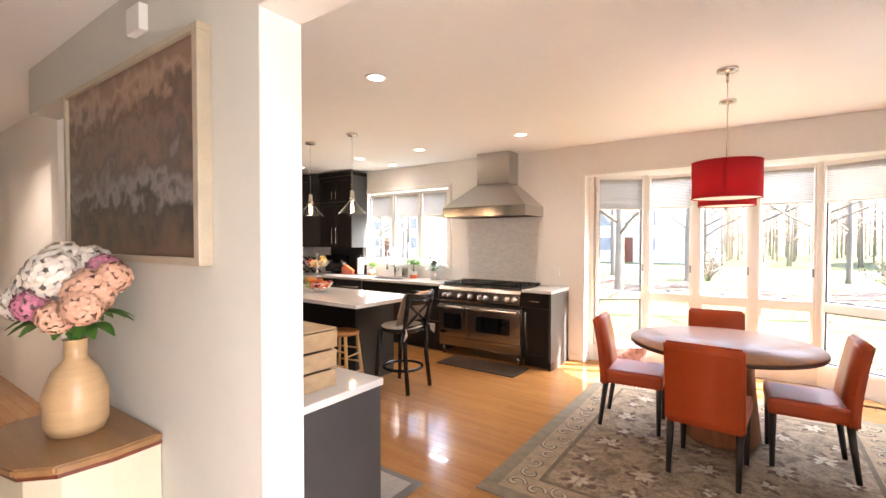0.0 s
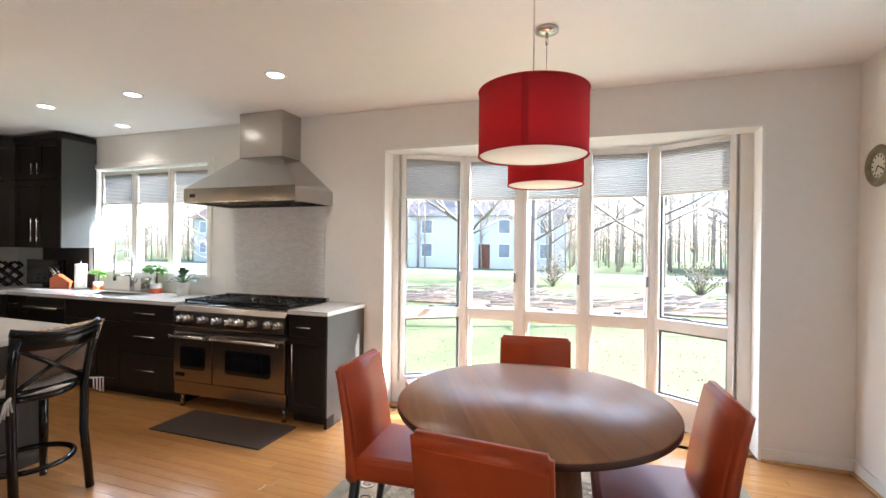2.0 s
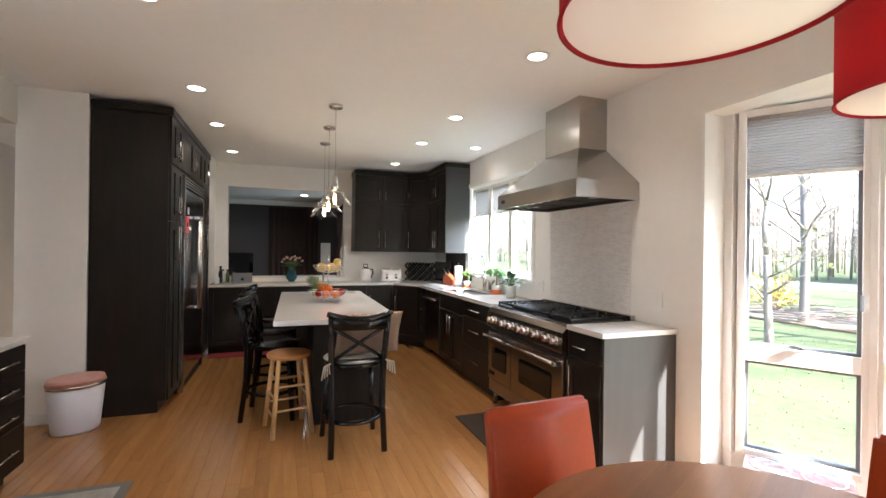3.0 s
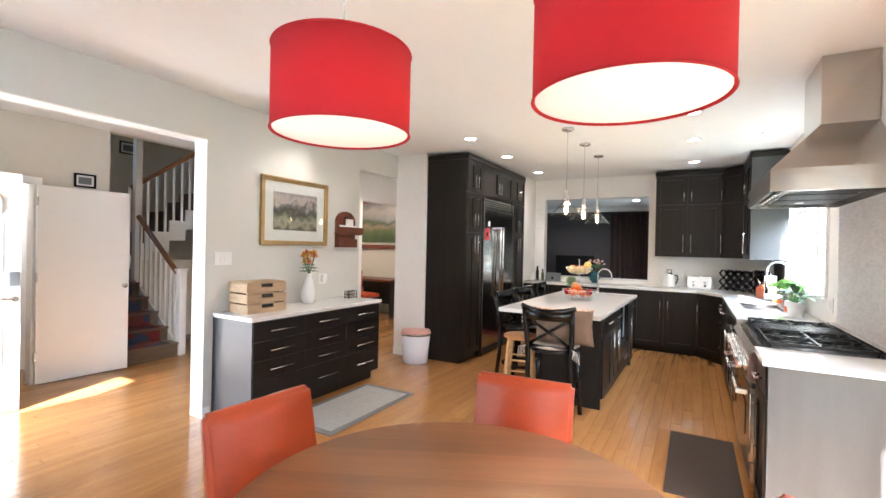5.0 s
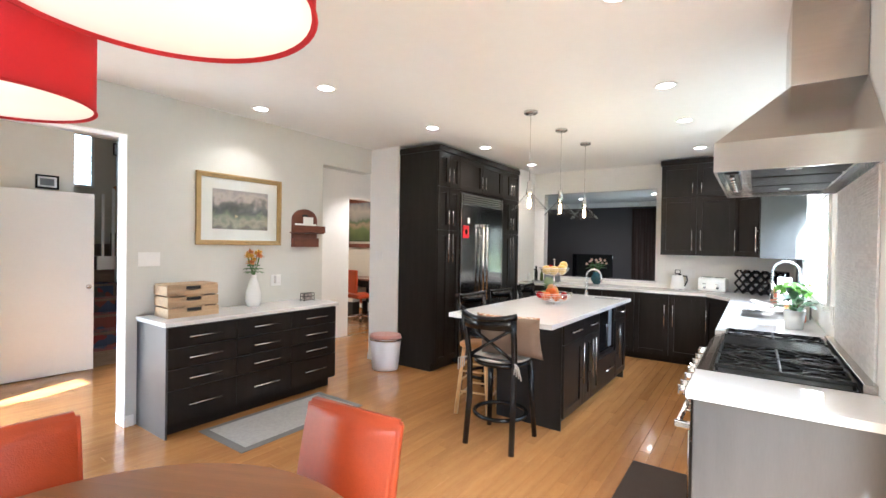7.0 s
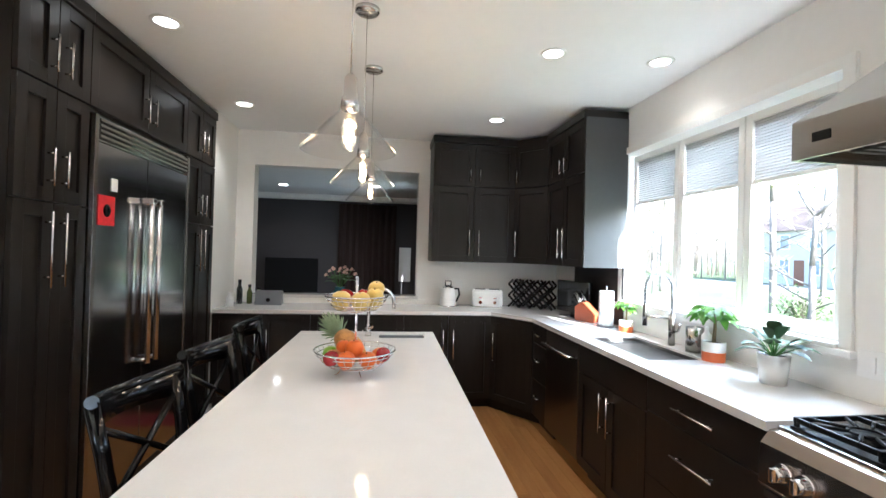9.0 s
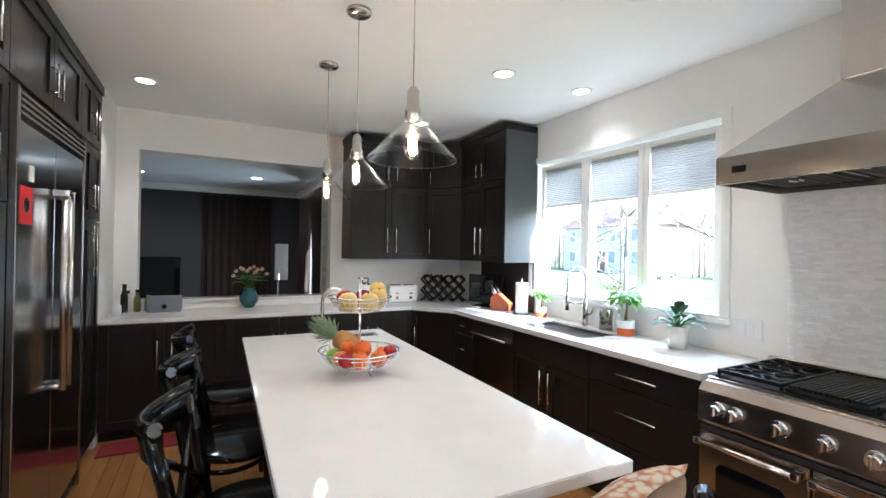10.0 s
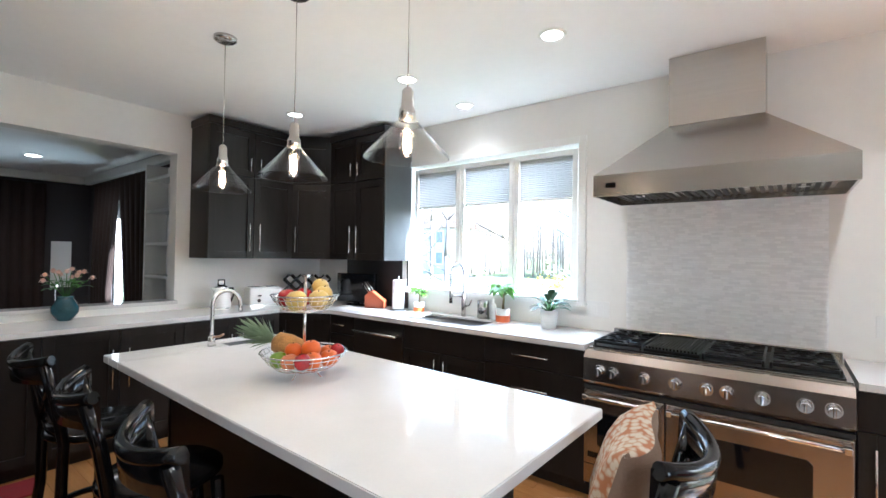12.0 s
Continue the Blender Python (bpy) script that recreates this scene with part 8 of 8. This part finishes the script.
# mulch bed under the trees with fallen branches
structure("mulch_bed", box(bmesh.new(), -10, 7, 15.6, 18.4, G - 0.1, G + 0.03, bev=0.01), mat("leaf_mulch", (0.16, 0.115, 0.08), 0.95, 0, 0.5, 3, 0.8, 30), "brown leaf mulch bed under the trees", "flower bed")
bm = bmesh.new()
rnd = random.Random(23)
for k in range(260):
    x, y, a = rnd.uniform(-10, 7), rnd.uniform(15.4, 18.6), rnd.uniform(-0.5, 0.5)
    ln, z = rnd.uniform(0.5, 2.2), G + 0.05 + rnd.uniform(0, 0.25)
    c = Vector((math.cos(a), math.sin(a), 0)) * ln * 0.5
    tube(bm, [Vector((x, y, z)) - c, Vector((x, y + rnd.uniform(-0.1, 0.1), z + 0.05)), Vector((x, y, z + rnd.uniform(-0.03, 0.3))) + c], rnd.uniform(0.012, 0.05), 4, r_end=0.008)
tagged(mesh_ob("brushwood", bm, M_TWIG, False), "fallen branches and brushwood on the mulch", "brushwood", kind="stuff")
# far woods
bm = bmesh.new()
rnd = random.Random(17)
for k in range(760):
    x, y = rnd.uniform(-75, 70), 39 + 36 * rnd.random() ** 1.4
    h = rnd.uniform(7, 15)
    tube(bm, [(x, y, G - 0.3), (x + rnd.uniform(-0.4, 0.4), y, G + h)], rnd.uniform(0.05, 0.12), 4, r_end=0.02)
    for j in range(34):
        z = G + h * rnd.uniform(0.12, 1.0)
        q = Vector((x + rnd.uniform(-1.6, 1.6), y + rnd.uniform(-1, 1), z + rnd.uniform(0.2, 1.8)))
        tube(bm, [(x, y, z), q], 0.03, 3, r_end=0.012)
        if j % 2:
            tube(bm, [q, q + Vector((rnd.uniform(-0.9, 0.9), rnd.uniform(-0.5, 0.5), rnd.uniform(-0.2, 0.9)))], 0.018, 3, r_end=0.008)
tagged(mesh_ob("far_woods", bm, M_TWIG, False), "far bare grey woodland edge", "woods", kind="stuff")


# house panes lightened in colour to match the overexposed outdoors
M_FARPANE = mat("washed_out_pane", (0.22, 0.24, 0.27), 0.15, 0, 0.3, 2)


def house(x, y, rz, w, d, wall_col, roof_col, label):
    h = thing("house", label, "house", pose(x, y, G, 0, 0, rz))
    part("wall", B(-w, w, -d, d, -0.2, 4.6), mat("siding_" + str(int(x)), wall_col, 0.8, 0, 0.05, 3, stretch=(1, 1, 20)), h)
    bm = bmesh.new()
    a = [bm.verts.new(p) for p in ((-w - 0.4, -d - 0.4, 4.601), (w + 0.4, -d - 0.4, 4.601), (w + 0.4, d + 0.4, 4.601), (-w - 0.4, d + 0.4, 4.601))]
    b = [bm.verts.new((-w - 0.4, 0, 7.2)), bm.verts.new((w + 0.4, 0, 7.2))]
    for f in ((a[0], a[1], b[1], b[0]), (a[2], a[3], b[0], b[1]), (a[1], a[2], b[1]), (a[3], a[0], b[0]), a[::-1]):
        bm.faces.new(f)
    part("roof", bm, mat("roof_" + str(int(x)), roof_col, 0.9, 0, 0.2, 3), h)
    for z in (0.9, 3.0):
        for k in range(4):
            cx = -w + (k + 0.5) * w / 2
            wn_ = part("window", B(cx - 0.55, cx + 0.55, -d - 0.05, -d - 0.001, z, z + 1.3), M_TRIM, h)
            part("pane", B(cx - 0.46, cx + 0.46, -d - 0.06, -d - 0.051, z + 0.09, z + 1.21), M_FARPANE, wn_)
    part("door", B(-0.5, 0.5, -d - 0.04, -d - 0.001, 0, 2.1), M_MAHOG, h)


house(-9, 44, 4, 7, 4, (0.62, 0.60, 0.57), (0.12, 0.12, 0.13), "grey two-storey house with dark roof across the road")
house(-34, 42, -6, 6, 4, (0.50, 0.46, 0.40), (0.14, 0.10, 0.08), "beige two-storey house across the road")
house(20, 46, 5, 7, 4, (0.52, 0.52, 0.50), (0.10, 0.10, 0.11), "pale two-storey house across the road")
# forsythia and shrubs
for k, (x, y, s, col) in enumerate(((-9.0, 17.5, 1.0, (0.50, 0.40, 0.04)), (-13.0, 15.5, 0.9, (0.10, 0.14, 0.04)), (4.4, 22, 1.2, (0.14, 0.13, 0.06)), (-1.5, 24, 1.2, (0.16, 0.13, 0.07)))):
    rnd = random.Random(60 + k)
    sh = thing("shrub", "yellow flowering shrub on the lawn" if k == 0 else "loose garden shrub on the lawn", "shrub", pose(x, y, G))
    stb, lvb = bmesh.new(), bmesh.new()
    for j in range(60):
        a, e = rnd.uniform(0, 6.28), rnd.uniform(0.3, 1.4)
        q = Vector((math.cos(a) * math.cos(e), math.sin(a) * math.cos(e), math.sin(e) + 0.1)) * s * rnd.uniform(0.7, 1.3)
        tube(stb, [(0, 0, -0.05), q * 0.5 + Vector((0, 0, 0.1)), q], 0.014, 4, r_end=0.004)
        for i in range(12):
            blade(lvb, q * rnd.uniform(0.45, 1.0) + Vector((rnd.uniform(-0.1, 0.1), rnd.uniform(-0.1, 0.1), 0.05)), (rnd.uniform(-1, 1), rnd.uniform(-1, 1), rnd.uniform(-0.5, 1)), 0.11, 0.06, 0.3, 2)
    part("stem_clump", stb, M_TWIG, sh), part("foliage", lvb, mat("shrub_leaf_" + "abcd"[k], col, 0.8, 0, 0.3, 5), sh)


# ---- maple strip floor: single planks where the walk passes, the rest joined ----
fl = tagged(new("floor"), "pale honey maple strip floor with a satin finish", "floor", kind="structure")
PW = 0.083
rnd = random.Random(11)
shared = {}
count = 0
rest = bmesh.new()
lengths = (0.9, 1.15, 1.4, 1.65)


def plank_mesh(ln):
    if ln not in shared:
        bm = bmesh.new()
        c, w = 0.0009, PW - 0.0007
        lo = [bm.verts.new(p) for p in ((0.0008, 0, -0.012), (ln - 0.0008, 0, -0.012), (ln - 0.0008, w, -0.012), (0.0008, w, -0.012))]
        mid = [bm.verts.new(p) for p in ((0.0008, 0, -c), (ln - 0.0008, 0, -c), (ln - 0.0008, w, -c), (0.0008, w, -c))]
        hi = [bm.verts.new(p) for p in ((0.0008 + c, c, 0), (ln - 0.0008 - c, c, 0), (ln - 0.0008 - c, w - c, 0), (0.0008 + c, w - c, 0))]
        for a, b in ((lo, mid), (mid, hi)):
            for i in range(4):
                bm.faces.new((a[i], a[(i + 1) % 4], b[(i + 1) % 4], b[i]))
        bm.faces.new(hi)
        me = bpy.data.meshes.new("plank")
        bm.to_mesh(me)
        bm.free()
        me.materials.append(M_FLOOR)
        shared[ln] = me
    return shared[ln]


y = -4.3
while y < NY - 0.01:
    x = -6.95 - rnd.random() * 0.8
    while x < EX + 0.02:
        ln = rnd.choice(lengths)
        a, b = max(x, -6.95), min(x + ln, EX + 0.018)
        if count < 300 and x >= -6.95 and x + ln <= EX + 0.018 and 1.3 < y < 5.5 and -4.6 < x and x + ln < 2.1:
            ob = new("plank", plank_mesh(ln))
            ob.location = (x, y, 0)
            ob.parent = fl
            count += 1
        elif b - a > 0.02:
            c, w = 0.0009, PW - 0.0007
            hi = [rest.verts.new(p) for p in ((a + 0.002, y + c, 0), (b - 0.002, y + c, 0), (b - 0.002, y + w - c, 0), (a + 0.002, y + w - c, 0))]
            lo = [rest.verts.new(p) for p in ((a + 0.0008, y, -0.012), (b - 0.0008, y, -0.012), (b - 0.0008, y + w, -0.012), (a + 0.0008, y + w, -0.012))]
            rest.faces.new(hi)
            for i in range(4):
                rest.faces.new((lo[i], lo[(i + 1) % 4], hi[(i + 1) % 4], hi[i]))
        x += ln
    y += PW
tagged(part("planks", rest, M_FLOOR, fl), kind="stuff")
